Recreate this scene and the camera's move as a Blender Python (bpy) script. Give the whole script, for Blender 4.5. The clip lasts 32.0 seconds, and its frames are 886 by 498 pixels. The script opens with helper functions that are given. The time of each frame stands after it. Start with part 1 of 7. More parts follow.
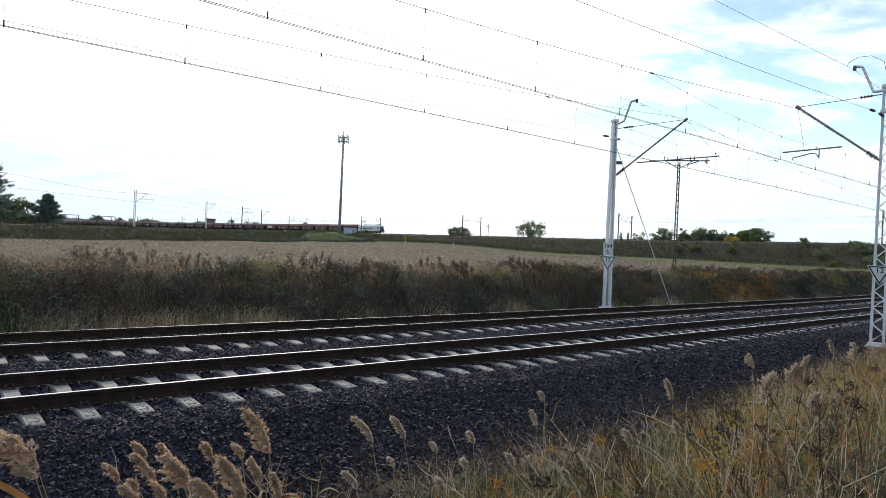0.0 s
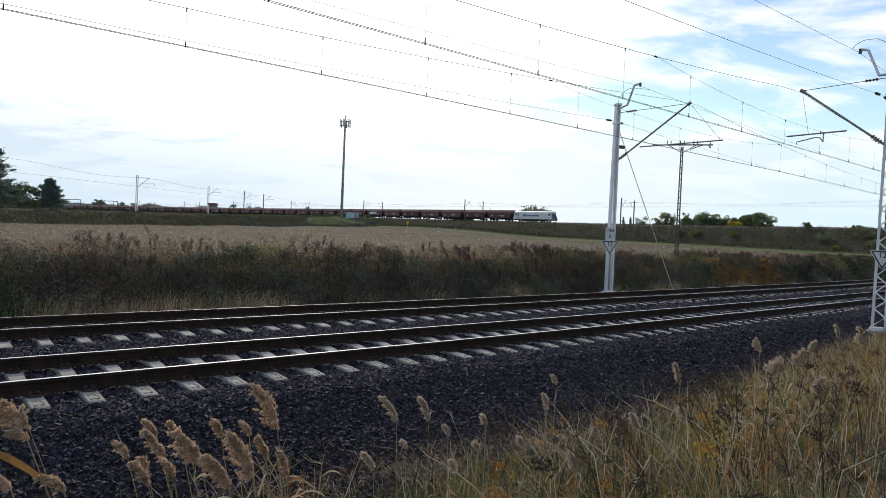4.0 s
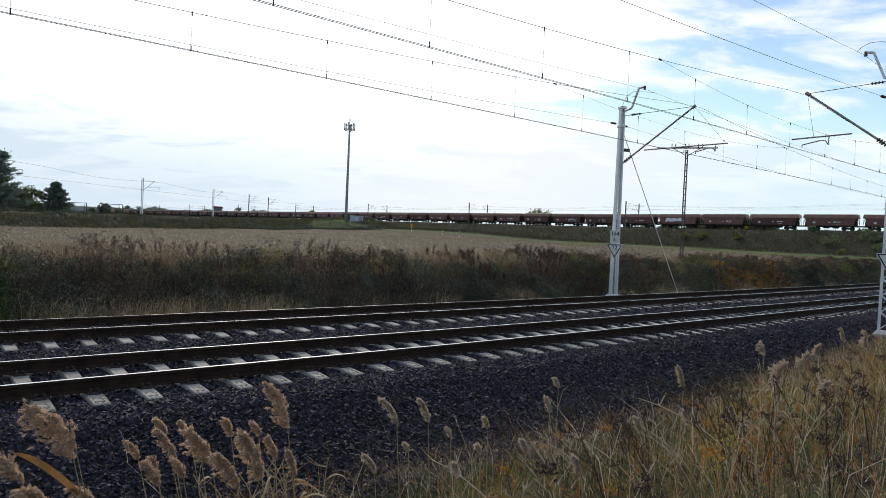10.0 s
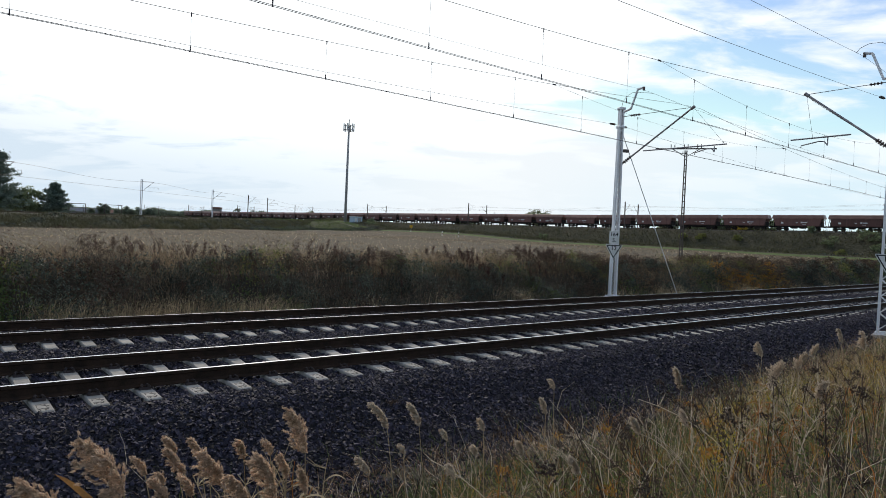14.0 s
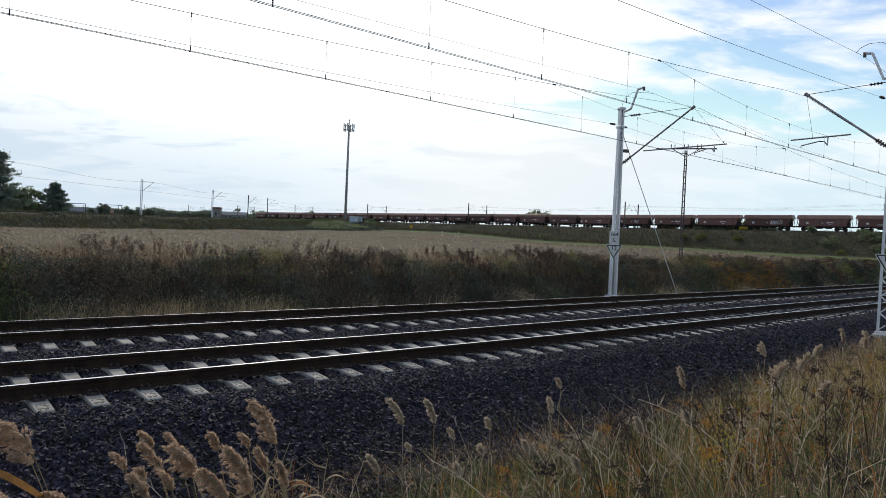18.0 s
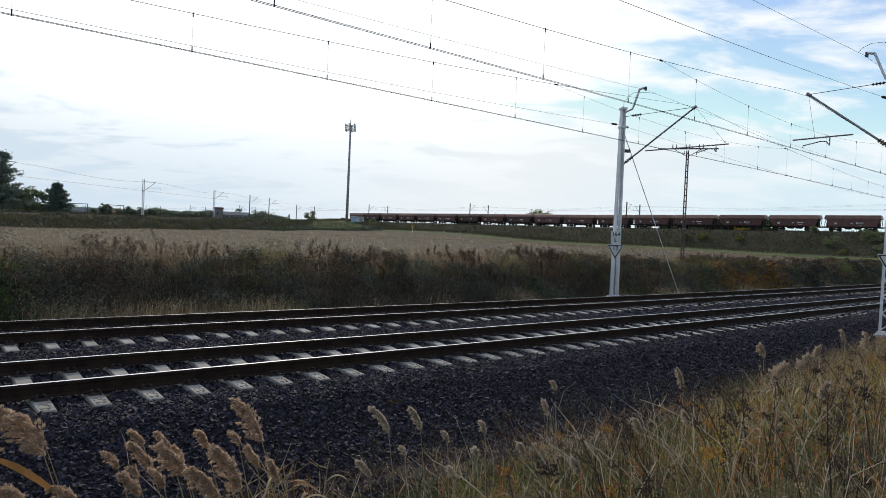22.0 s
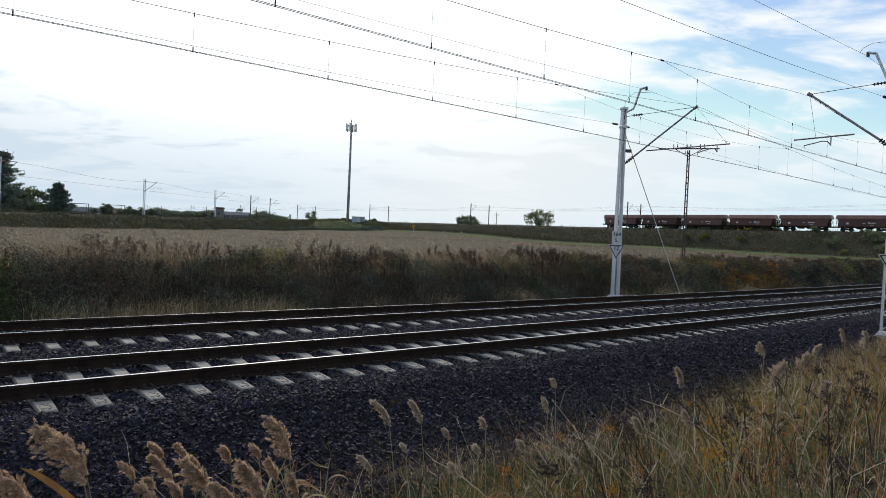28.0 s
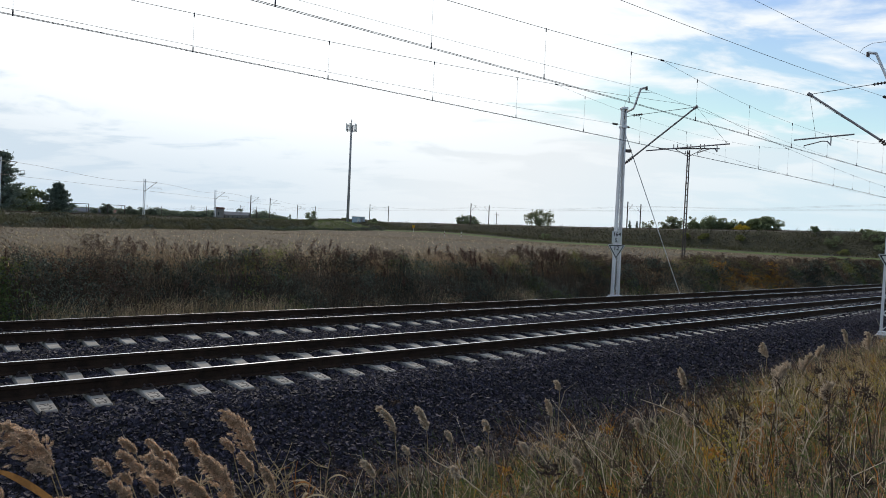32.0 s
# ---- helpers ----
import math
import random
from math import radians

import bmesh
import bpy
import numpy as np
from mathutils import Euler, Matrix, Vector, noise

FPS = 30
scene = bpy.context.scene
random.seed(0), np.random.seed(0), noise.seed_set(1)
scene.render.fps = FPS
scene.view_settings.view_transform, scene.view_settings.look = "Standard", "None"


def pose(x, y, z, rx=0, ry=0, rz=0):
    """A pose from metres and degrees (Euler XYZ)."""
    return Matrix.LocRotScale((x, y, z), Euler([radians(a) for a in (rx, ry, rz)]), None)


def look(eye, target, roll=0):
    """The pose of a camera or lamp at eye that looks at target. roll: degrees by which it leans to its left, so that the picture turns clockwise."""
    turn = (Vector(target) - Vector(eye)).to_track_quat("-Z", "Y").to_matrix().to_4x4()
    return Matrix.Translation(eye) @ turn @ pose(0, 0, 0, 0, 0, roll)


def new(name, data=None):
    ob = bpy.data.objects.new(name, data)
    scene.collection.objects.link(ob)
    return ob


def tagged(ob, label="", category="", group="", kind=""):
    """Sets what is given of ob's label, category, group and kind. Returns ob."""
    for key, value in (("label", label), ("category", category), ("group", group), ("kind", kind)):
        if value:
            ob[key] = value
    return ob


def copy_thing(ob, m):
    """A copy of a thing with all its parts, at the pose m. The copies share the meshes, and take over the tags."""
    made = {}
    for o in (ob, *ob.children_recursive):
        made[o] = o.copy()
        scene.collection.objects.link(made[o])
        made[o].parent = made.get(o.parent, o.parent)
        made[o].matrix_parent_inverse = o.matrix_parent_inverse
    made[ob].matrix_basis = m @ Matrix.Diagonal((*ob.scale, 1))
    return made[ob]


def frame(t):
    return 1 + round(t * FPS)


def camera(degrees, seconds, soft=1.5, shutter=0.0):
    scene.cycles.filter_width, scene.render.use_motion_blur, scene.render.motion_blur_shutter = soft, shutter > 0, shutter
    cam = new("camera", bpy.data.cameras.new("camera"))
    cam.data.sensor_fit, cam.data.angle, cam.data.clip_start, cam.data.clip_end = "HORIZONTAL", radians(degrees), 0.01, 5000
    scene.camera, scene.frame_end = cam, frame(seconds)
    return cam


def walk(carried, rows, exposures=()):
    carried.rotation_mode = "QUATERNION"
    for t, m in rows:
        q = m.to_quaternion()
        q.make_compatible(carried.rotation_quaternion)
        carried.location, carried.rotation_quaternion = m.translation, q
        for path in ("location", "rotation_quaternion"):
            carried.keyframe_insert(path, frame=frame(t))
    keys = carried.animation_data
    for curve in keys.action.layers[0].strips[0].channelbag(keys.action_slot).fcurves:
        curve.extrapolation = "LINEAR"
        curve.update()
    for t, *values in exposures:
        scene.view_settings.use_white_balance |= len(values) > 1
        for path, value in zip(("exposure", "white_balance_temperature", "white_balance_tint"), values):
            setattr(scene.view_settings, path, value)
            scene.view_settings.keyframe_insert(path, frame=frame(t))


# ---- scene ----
# ---------------------------------------------------------------- camera and its walk
EYE = (0.0, 0.0, 1.995)
TILT, LEAN = -1.1935, 2.5566


def aim(yaw, lift):
    a, b = radians(yaw), radians(TILT + lift)
    return look(EYE, (EYE[0] + math.sin(a) * math.cos(b), EYE[1] + math.cos(a) * math.cos(b), EYE[2] + math.sin(b)), LEAN)


cam = camera(66.91, 32.0, soft=0.55)
TURNS = [(0, 0.445, 1.0), (0.5, 0.749, 0.617), (1, 0.941, 0.328), (1.5, 0.999, 0.085), (2, 0.917, -0.059), (2.5, 0.722, -0.188),
         (3, 0.556, -0.27), (3.5, 0.431, -0.315), (4.5, 0.23, -0.325), (5.5, 0.084, -0.303), (6, 0.019, -0.276), (6.5, -0.018, -0.24),
         (7, -0.044, -0.205), (8, -0.057, -0.144), (9, -0.06, -0.085), (10, -0.06, -0.065), (10.5, -0.045, -0.037), (11, -0.008, -0.009),
         (13, 0, 0), (19, -0.008, 0), (19.5, -0.065, 0), (20, -0.111, -0.005), (20.5, -0.13, -0.002), (22, -0.13, 0),
         (22.5, -0.2, -0.003), (23, -0.2, 0), (23.5, -0.245, 0), (24.5, -0.202, -0.004), (28, -0.205, -0.006), (32, -0.205, -0.008)]
walk(cam, [(t, aim(y, p)) for t, y, p in TURNS],
     exposures=[(0, 0.33), (1, 0.24), (2, 0.15), (3, 0.09), (6, 0.03), (13, 0.0), (20, -0.06), (25, -0.1), (32, -0.1)])

# ---------------------------------------------------------------- sky and sun
SUN_AZ, SUN_EL = radians(-14), radians(36)
SUN_DIR = Vector((math.sin(SUN_AZ) * math.cos(SUN_EL), math.cos(SUN_AZ) * math.cos(SUN_EL), math.sin(SUN_EL)))


def make_world():
    w = bpy.data.worlds.new("daylight")
    scene.world = w
    w.use_nodes = True
    nt = w.node_tree
    n, link = nt.nodes, nt.links.new
    n.clear()

    def math_node(op, a, b=None, clamp=False):
        m = n.new("ShaderNodeMath")
        m.operation, m.use_clamp = op, clamp
        for i, v in enumerate((a, b)):
            if v is None:
                continue
            if isinstance(v, (int, float)):
                m.inputs[i].default_value = v
            else:
                link(v, m.inputs[i])
        return m.outputs[0]

    def ramp(v, lo, hi):
        m = n.new("ShaderNodeMapRange")
        m.interpolation_type = "SMOOTHSTEP"
        m.inputs["From Min"].default_value, m.inputs["From Max"].default_value = lo, hi
        link(v, m.inputs["Value"])
        return m.outputs["Result"]

    sky = n.new("ShaderNodeTexSky")
    sky.sky_type, sky.sun_disc = "NISHITA", False
    sky.sun_elevation, sky.sun_rotation = SUN_EL, SUN_AZ
    sky.air_density, sky.dust_density, sky.ozone_density = 1.0, 0.3, 2.0
    tc = n.new("ShaderNodeTexCoord")
    sep = n.new("ShaderNodeSeparateXYZ")
    link(tc.outputs["Generated"], sep.inputs[0])
    up = math_node("MAXIMUM", sep.outputs[2], 0.0)
    # high cloud sheet: the direction laid out on a flat layer
    den = math_node("ADD", up, 0.2)
    comb = n.new("ShaderNodeCombineXYZ")
    link(math_node("DIVIDE", sep.outputs[0], den), comb.inputs[0])
    link(math_node("DIVIDE", sep.outputs[1], den), comb.inputs[1])
    big = n.new("ShaderNodeTexNoise")
    big.inputs["Scale"].default_value, big.inputs["Detail"].default_value, big.inputs["Roughness"].default_value = 2.0, 8.0, 0.56
    big.inputs["Distortion"].default_value = 0.35
    stretch = n.new("ShaderNodeMapping")
    stretch.inputs["Scale"].default_value = (1.0, 1.7, 1.0)
    stretch.inputs["Rotation"].default_value = (0, 0, 0.35)
    stretch.inputs["Location"].default_value = (3.1, 1.7, 0.0)
    link(comb.outputs[0], stretch.inputs[0])
    link(stretch.outputs[0], big.inputs["Vector"])
    dot = n.new("ShaderNodeVectorMath")
    dot.operation = "DOT_PRODUCT"
    link(tc.outputs["Generated"], dot.inputs[0])
    dot.inputs[1].default_value = SUN_DIR
    near_sun = ramp(dot.outputs["Value"], 0.79, 0.94)      # thin cloud lit from behind by the sun
    low = ramp(up, 0.2, 0.03)                              # haze towards the horizon
    cover = math_node("ADD", big.outputs["Fac"], math_node("MULTIPLY", near_sun, 0.36))
    fac = math_node("MULTIPLY", ramp(cover, 0.46, 0.63), math_node("SUBTRACT", 1.0, math_node("MULTIPLY", low, 0.8)))
    side = ramp(dot.outputs["Value"], -0.4, 0.6)          # cloud away from the sun is greyer
    bright = math_node("ADD", math_node("MULTIPLY", near_sun, 0.25), math_node("ADD", math_node("MULTIPLY", side, 0.70), 0.36))
    bright = math_node("MULTIPLY", bright, math_node("SUBTRACT", 1.0, math_node("MULTIPLY", low, 0.04)))
    cloud = n.new("ShaderNodeCombineColor")
    link(math_node("MULTIPLY", bright, 0.955), cloud.inputs[0])
    link(math_node("MULTIPLY", bright, 1.0), cloud.inputs[1])
    link(math_node("MULTIPLY", bright, 1.03), cloud.inputs[2])
    gain = n.new("ShaderNodeMix")
    gain.data_type, gain.blend_type = "RGBA", "MULTIPLY"
    gain.inputs[0].default_value = 1.0
    link(sky.outputs[0], gain.inputs[6])
    gain.inputs[7].default_value = (0.158, 0.154, 0.150, 1)
    veil = n.new("ShaderNodeVectorMath")                   # pale blue haze takes the glare off the low sky
    veil.operation = "MINIMUM"
    link(gain.outputs[2], veil.inputs[0])
    tone = n.new("ShaderNodeMix")                          # greyer to the west, paler to the east
    tone.data_type = "RGBA"
    tone.inputs[6].default_value, tone.inputs[7].default_value = (0.7, 0.82, 0.93, 1), (0.74, 0.90, 0.985, 1)
    link(ramp(sep.outputs[0], -0.45, 0.45), tone.inputs[0])
    glare = n.new("ShaderNodeMix")                         # bright milky haze below the sun
    glare.data_type = "RGBA"
    glare.inputs[7].default_value = (0.91, 0.96, 0.995, 1)
    link(tone.outputs[2], glare.inputs[6])
    link(math_node("MULTIPLY", ramp(dot.outputs["Value"], 0.62, 0.84), ramp(sep.outputs[0], -0.4, 0.1)), glare.inputs[0])
    link(glare.outputs[2], veil.inputs[1])
    mix = n.new("ShaderNodeMix")
    mix.data_type = "RGBA"
    link(fac, mix.inputs[0])
    link(veil.outputs[0], mix.inputs[6])
    link(cloud.outputs[0], mix.inputs[7])
    bg = n.new("ShaderNodeBackground")
    link(mix.outputs[2], bg.inputs[0])
    bg.inputs[1].default_value = 1.0
    out = n.new("ShaderNodeOutputWorld")
    link(bg.outputs[0], out.inputs[0])


make_world()
sun_data = bpy.data.lights.new("sun", "SUN")
sun_data.energy, sun_data.angle, sun_data.color = 1.75, radians(1.5), (1.0, 0.88, 0.72)
sun = new("sun", sun_data)
sun.matrix_world = look(SUN_DIR * 200, (0, 0, 0))

# ---------------------------------------------------------------- materials
def shade(name, base, dark, rough=0.8, metal=0.0, scale=3.0, fine=40.0, bump=0.2, bump_scale=60.0, island=0.0, objvar=0.0,
          hue=0.0, coord="Object", spec=0.3, trans=0.0, contrast=0.5, dist=0.01):
    """A surface of two tones with stains at one scale, grain at another, and fine relief."""
    m = bpy.data.materials.new(name)
    m.use_nodes = True
    nt = m.node_tree
    n, link = nt.nodes, nt.links.new
    bsdf = n["Principled BSDF"]
    tc = n.new("ShaderNodeTexCoord")
    a = n.new("ShaderNodeTexNoise")
    a.inputs["Scale"].default_value, a.inputs["Detail"].default_value = scale, 6.0
    b = n.new("ShaderNodeTexNoise")
    b.inputs["Scale"].default_value, b.inputs["Detail"].default_value = fine, 4.0
    link(tc.outputs[coord], a.inputs["Vector"])
    link(tc.outputs[coord], b.inputs["Vector"])
    mixf = n.new("ShaderNodeMix")
    mixf.inputs[0].default_value = 0.4
    link(a.outputs["Fac"], mixf.inputs[2])
    link(b.outputs["Fac"], mixf.inputs[3])
    rng = n.new("ShaderNodeMapRange")
    rng.inputs["From Min"].default_value, rng.inputs["From Max"].default_value = 0.5 - 0.25 * contrast * 1.2, 0.5 + 0.25 * contrast * 1.2
    link(mixf.outputs[0], rng.inputs["Value"])
    fac = rng.outputs["Result"]
    col = n.new("ShaderNodeMix")
    col.data_type = "RGBA"
    col.inputs[6].default_value, col.inputs[7].default_value = (*dark, 1), (*base, 1)
    link(fac, col.inputs[0])
    out = col.outputs[2]
    if island or objvar:
        if island:
            g = n.new("ShaderNodeNewGeometry")
            rnd, amount = g.outputs["Random Per Island"], island
        else:
            g = n.new("ShaderNodeObjectInfo")
            rnd, amount = g.outputs["Random"], objvar
        hsv = n.new("ShaderNodeHueSaturation")
        v = n.new("ShaderNodeMapRange")
        v.inputs["To Min"].default_value, v.inputs["To Max"].default_value = 1 - amount, 1 + amount
        link(rnd, v.inputs["Value"])
        link(v.outputs["Result"], hsv.inputs["Value"])
        if hue:
            w = n.new("ShaderNodeTexWhiteNoise")
            w.noise_dimensions = "1D"
            link(rnd, w.inputs["W"])
            hm = n.new("ShaderNodeMapRange")
            hm.inputs["To Min"].default_value, hm.inputs["To Max"].default_value = 0.5 - hue, 0.5 + hue
            link(w.outputs["Value"], hm.inputs["Value"])
            link(hm.outputs["Result"], hsv.inputs["Hue"])
        link(out, hsv.inputs["Color"])
        out = hsv.outputs["Color"]
    link(out, bsdf.inputs["Base Color"])
    bsdf.inputs["Roughness"].default_value = rough
    bsdf.inputs["Metallic"].default_value = metal
    bsdf.inputs["Specular IOR Level"].default_value = spec
    if bump:
        c = n.new("ShaderNodeTexNoise")
        c.inputs["Scale"].default_value, c.inputs["Detail"].default_value = bump_scale, 3.0
        link(tc.outputs[coord], c.inputs["Vector"])
        bp = n.new("ShaderNodeBump")
        bp.inputs["Strength"].default_value, bp.inputs["Distance"].default_value = bump, dist
        link(c.outputs["Fac"], bp.inputs["Height"])
        link(bp.outputs[0], bsdf.inputs["Normal"])
    if trans:
        tr = n.new("ShaderNodeBsdfTranslucent")
        link(out, tr.inputs["Color"])
        ms = n.new("ShaderNodeMixShader")
        ms.inputs[0].default_value = trans
        link(bsdf.outputs[0], ms.inputs[1])
        link(tr.outputs[0], ms.inputs[2])
        link(ms.outputs[0], n["Material Output"].inputs[0])
    return m


M = {
    "soil": shade("soil_and_litter", (0.06, 0.046, 0.03), (0.022, 0.019, 0.013), 0.95, scale=0.6, fine=14, bump=0.6, bump_scale=25, dist=0.03),
    "field": shade("stubble_field", (0.1, 0.074, 0.041), (0.058, 0.044, 0.026), 0.95, scale=0.05, fine=1.6, bump=0.8, bump_scale=4, dist=0.1),
    "slope": shade("grassy_slope", (0.07, 0.064, 0.036), (0.03, 0.03, 0.018), 0.95, scale=0.12, fine=1.3, bump=1.0, bump_scale=1.5, dist=0.5, contrast=0.7),
    "green": shade("fresh_grass", (0.06, 0.07, 0.028), (0.03, 0.037, 0.016), 0.95, scale=0.2, fine=2.0, bump=0.8, bump_scale=2, dist=0.2),
    "lush": shade("lush_grass", (0.11, 0.15, 0.04), (0.06, 0.085, 0.026), 0.95, scale=0.2, fine=2.0, bump=0.8, bump_scale=2, dist=0.2),
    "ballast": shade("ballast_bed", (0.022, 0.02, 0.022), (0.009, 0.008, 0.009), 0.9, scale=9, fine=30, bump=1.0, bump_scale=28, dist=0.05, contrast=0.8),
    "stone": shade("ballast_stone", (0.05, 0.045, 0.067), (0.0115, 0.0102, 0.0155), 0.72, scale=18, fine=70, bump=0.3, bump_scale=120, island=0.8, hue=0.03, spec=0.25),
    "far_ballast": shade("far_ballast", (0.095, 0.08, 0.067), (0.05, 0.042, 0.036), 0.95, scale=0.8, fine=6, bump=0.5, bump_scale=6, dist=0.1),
    "rust": shade("rusty_rail_side", (0.055, 0.034, 0.024), (0.022, 0.016, 0.013), 0.85, metal=0.0, scale=5, fine=50, bump=0.2, spec=0.08),
    "fixing": shade("dark_rail_fixing", (0.09, 0.07, 0.07), (0.04, 0.032, 0.032), 0.55, metal=0.3, scale=20, fine=90, bump=0.1),
    "polish": shade("polished_rail_head", (0.62, 0.62, 0.64), (0.48, 0.48, 0.5), 0.26, metal=1.0, scale=4, fine=90, bump=0.05, bump_scale=200),
    "concrete": shade("sleeper_concrete", (0.41, 0.385, 0.35), (0.27, 0.25, 0.225), 0.9, scale=6, fine=60, bump=0.3, bump_scale=90, objvar=0.15),
    "mark": shade("dark_moulded_mark", (0.14, 0.13, 0.12), (0.1, 0.09, 0.08), 0.9, bump=0),
    "steel": shade("galvanised_steel", (0.86, 0.86, 0.87), (0.7, 0.7, 0.72), 0.45, metal=0.15, scale=2.5, fine=30, bump=0.08),
    "dark_steel": shade("weathered_dark_steel", (0.16, 0.13, 0.12), (0.08, 0.065, 0.06), 0.7, metal=0.3, scale=2, fine=20, bump=0.1),
    "tube": shade("grey_purple_tube", (0.4, 0.37, 0.38), (0.26, 0.235, 0.24), 0.55, metal=0.5, scale=4, fine=30, bump=0.05),
    "wire": shade("oxidised_copper_wire", (0.1, 0.085, 0.09), (0.06, 0.05, 0.055), 0.5, metal=0.6, bump=0),
    "insul": shade("brown_insulator", (0.09, 0.05, 0.04), (0.05, 0.03, 0.03), 0.35, bump=0, spec=0.5),
    "white": shade("white_sign_paint", (0.78, 0.78, 0.76), (0.62, 0.62, 0.6), 0.55, scale=6, fine=40, bump=0.04),
    "black": shade("black_paint", (0.02, 0.02, 0.02), (0.012, 0.012, 0.012), 0.6, bump=0),
    "wagon": shade("brown_wagon_paint", (0.19, 0.09, 0.076), (0.105, 0.056, 0.05), 0.65, scale=0.5, fine=4, bump=0.1, bump_scale=3, objvar=0.34, contrast=0.7),
    # lighter than the sides: sky glare on the roof is put into the colour
    "wagon_top": shade("skylit_worn_roof", (0.33, 0.19, 0.15), (0.17, 0.085, 0.065), 0.42, scale=0.6, fine=5, bump=0.1, bump_scale=3, objvar=0.4, contrast=0.8),
    "under": shade("dirty_running_gear", (0.035, 0.028, 0.025), (0.018, 0.015, 0.014), 0.8, scale=2, fine=12, bump=0.1),
    "loco": shade("silver_white_loco_paint", (0.8, 0.8, 0.8), (0.64, 0.64, 0.65), 0.35, scale=0.6, fine=6, bump=0.02, spec=0.5),
    "loco_blue": shade("dark_blue_paint", (0.03, 0.05, 0.15), (0.02, 0.03, 0.1), 0.35, bump=0, spec=0.5),
    "sky_blue": shade("light_blue_lettering", (0.12, 0.3, 0.6), (0.1, 0.25, 0.5), 0.4, bump=0),
    "loco_red": shade("dark_red_paint", (0.2, 0.03, 0.04), (0.12, 0.02, 0.03), 0.4, bump=0),
    "grey": shade("grey_paint", (0.22, 0.22, 0.23), (0.15, 0.15, 0.16), 0.6, scale=1, fine=10, bump=0.05),
    "glass": shade("dark_window_glass", (0.03, 0.04, 0.05), (0.02, 0.025, 0.03), 0.12, bump=0, spec=0.6),
    "reed": shade("dry_reed_stem", (0.52, 0.4, 0.24), (0.34, 0.25, 0.14), 0.7, scale=5, fine=60, bump=0.1, trans=0.2),
    "plume": shade("fluffy_reed_plume", (0.94, 0.73, 0.54), (0.3, 0.195, 0.125), 0.8, scale=30, fine=120, contrast=0.8, bump=0, island=0.55, trans=0.5),
    "pale_plume": shade("bleached_seed_head", (0.82, 0.7, 0.56), (0.4, 0.32, 0.24), 0.8, scale=40, fine=140, bump=0, island=0.5, trans=0.5, contrast=0.8),
    "grey_straw": shade("greyed_dry_grass", (0.31, 0.235, 0.155), (0.13, 0.1, 0.066), 0.85, scale=0.9, fine=8, bump=0, island=0.6, hue=0.02, trans=0.3),
    "verge_straw": shade("verge_dry_grass", (0.58, 0.4, 0.235), (0.25, 0.17, 0.1), 0.8, scale=0.9, fine=8, bump=0, island=0.6, hue=0.025, trans=0.45),
    "straw": shade("dry_grass", (0.76, 0.6, 0.38), (0.36, 0.28, 0.17), 0.75, scale=0.9, fine=8, bump=0, island=0.6, hue=0.025, trans=0.45),
    "rust_leaf": shade("rusty_reed_leaf", (0.36, 0.185, 0.06), (0.2, 0.105, 0.04), 0.6, scale=12, fine=60, bump=0.1, trans=0.35),
    "russet": shade("russet_dry_grass", (0.46, 0.3, 0.17), (0.2, 0.125, 0.072), 0.85, scale=0.9, fine=8, bump=0, island=0.6, hue=0.02, trans=0.4),
    "dock": shade("dead_dock_head", (0.12, 0.066, 0.05), (0.05, 0.028, 0.023), 0.9, scale=3, fine=20, bump=0, island=0.5, hue=0.015, trans=0.15),
    "slope_straw": shade("olive_slope_grass", (0.125, 0.12, 0.062), (0.052, 0.056, 0.03), 0.9, scale=0.3, fine=4, bump=0, island=0.45, hue=0.03, trans=0.3),
    "grass": shade("green_grass", (0.15, 0.19, 0.062), (0.065, 0.09, 0.032), 0.85, scale=0.8, fine=9, bump=0, island=0.4, hue=0.03, trans=0.35),
    "brown_weed": shade("dead_brown_weed", (0.15, 0.105, 0.075), (0.06, 0.042, 0.032), 0.9, scale=1.2, fine=9, bump=0, island=0.45, hue=0.02, trans=0.2),
    "leaf": shade("dark_bank_leaf", (0.125, 0.142, 0.108), (0.042, 0.049, 0.039), 0.6, scale=0.5, fine=6, bump=0, island=0.65, hue=0.05, trans=0.3),
    "yellow": shade("yellow_flower", (0.62, 0.47, 0.05), (0.36, 0.28, 0.035), 0.8, scale=2, fine=20, bump=0, island=0.3, hue=0.02, trans=0.4),
    "olive_leaf": shade("yellowing_bush_leaf", (0.25, 0.26, 0.075), (0.13, 0.14, 0.045), 0.8, scale=1, fine=6, bump=0, island=0.4, hue=0.03, trans=0.35),
    "dark_weed": shade("blackened_weed", (0.085, 0.058, 0.045), (0.035, 0.024, 0.019), 0.9, scale=4, fine=30, bump=0, island=0.4, trans=0.1),
    "pale_stem": shade("bleached_stem", (0.78, 0.66, 0.5), (0.46, 0.36, 0.25), 0.6, scale=5, fine=60, bump=0.1, trans=0.15),
    "orange_leaf": shade("orange_autumn_leaf", (0.5, 0.26, 0.05), (0.27, 0.14, 0.035), 0.8, scale=2, fine=20, bump=0, island=0.4, hue=0.03, trans=0.4),
    "tree_leaf": shade("tree_leaf", (0.24, 0.29, 0.16), (0.13, 0.165, 0.09), 0.8, scale=0.3, fine=2, bump=0, island=0.4, hue=0.03, trans=0.55),
    # paled base colour stands in for haze over the far trees and woods
    "far_leaf": shade("haze_paled_leaf", (0.25, 0.29, 0.22), (0.14, 0.17, 0.13), 0.85, scale=0.1, fine=1, bump=0, island=0.35, hue=0.02, trans=0.55),
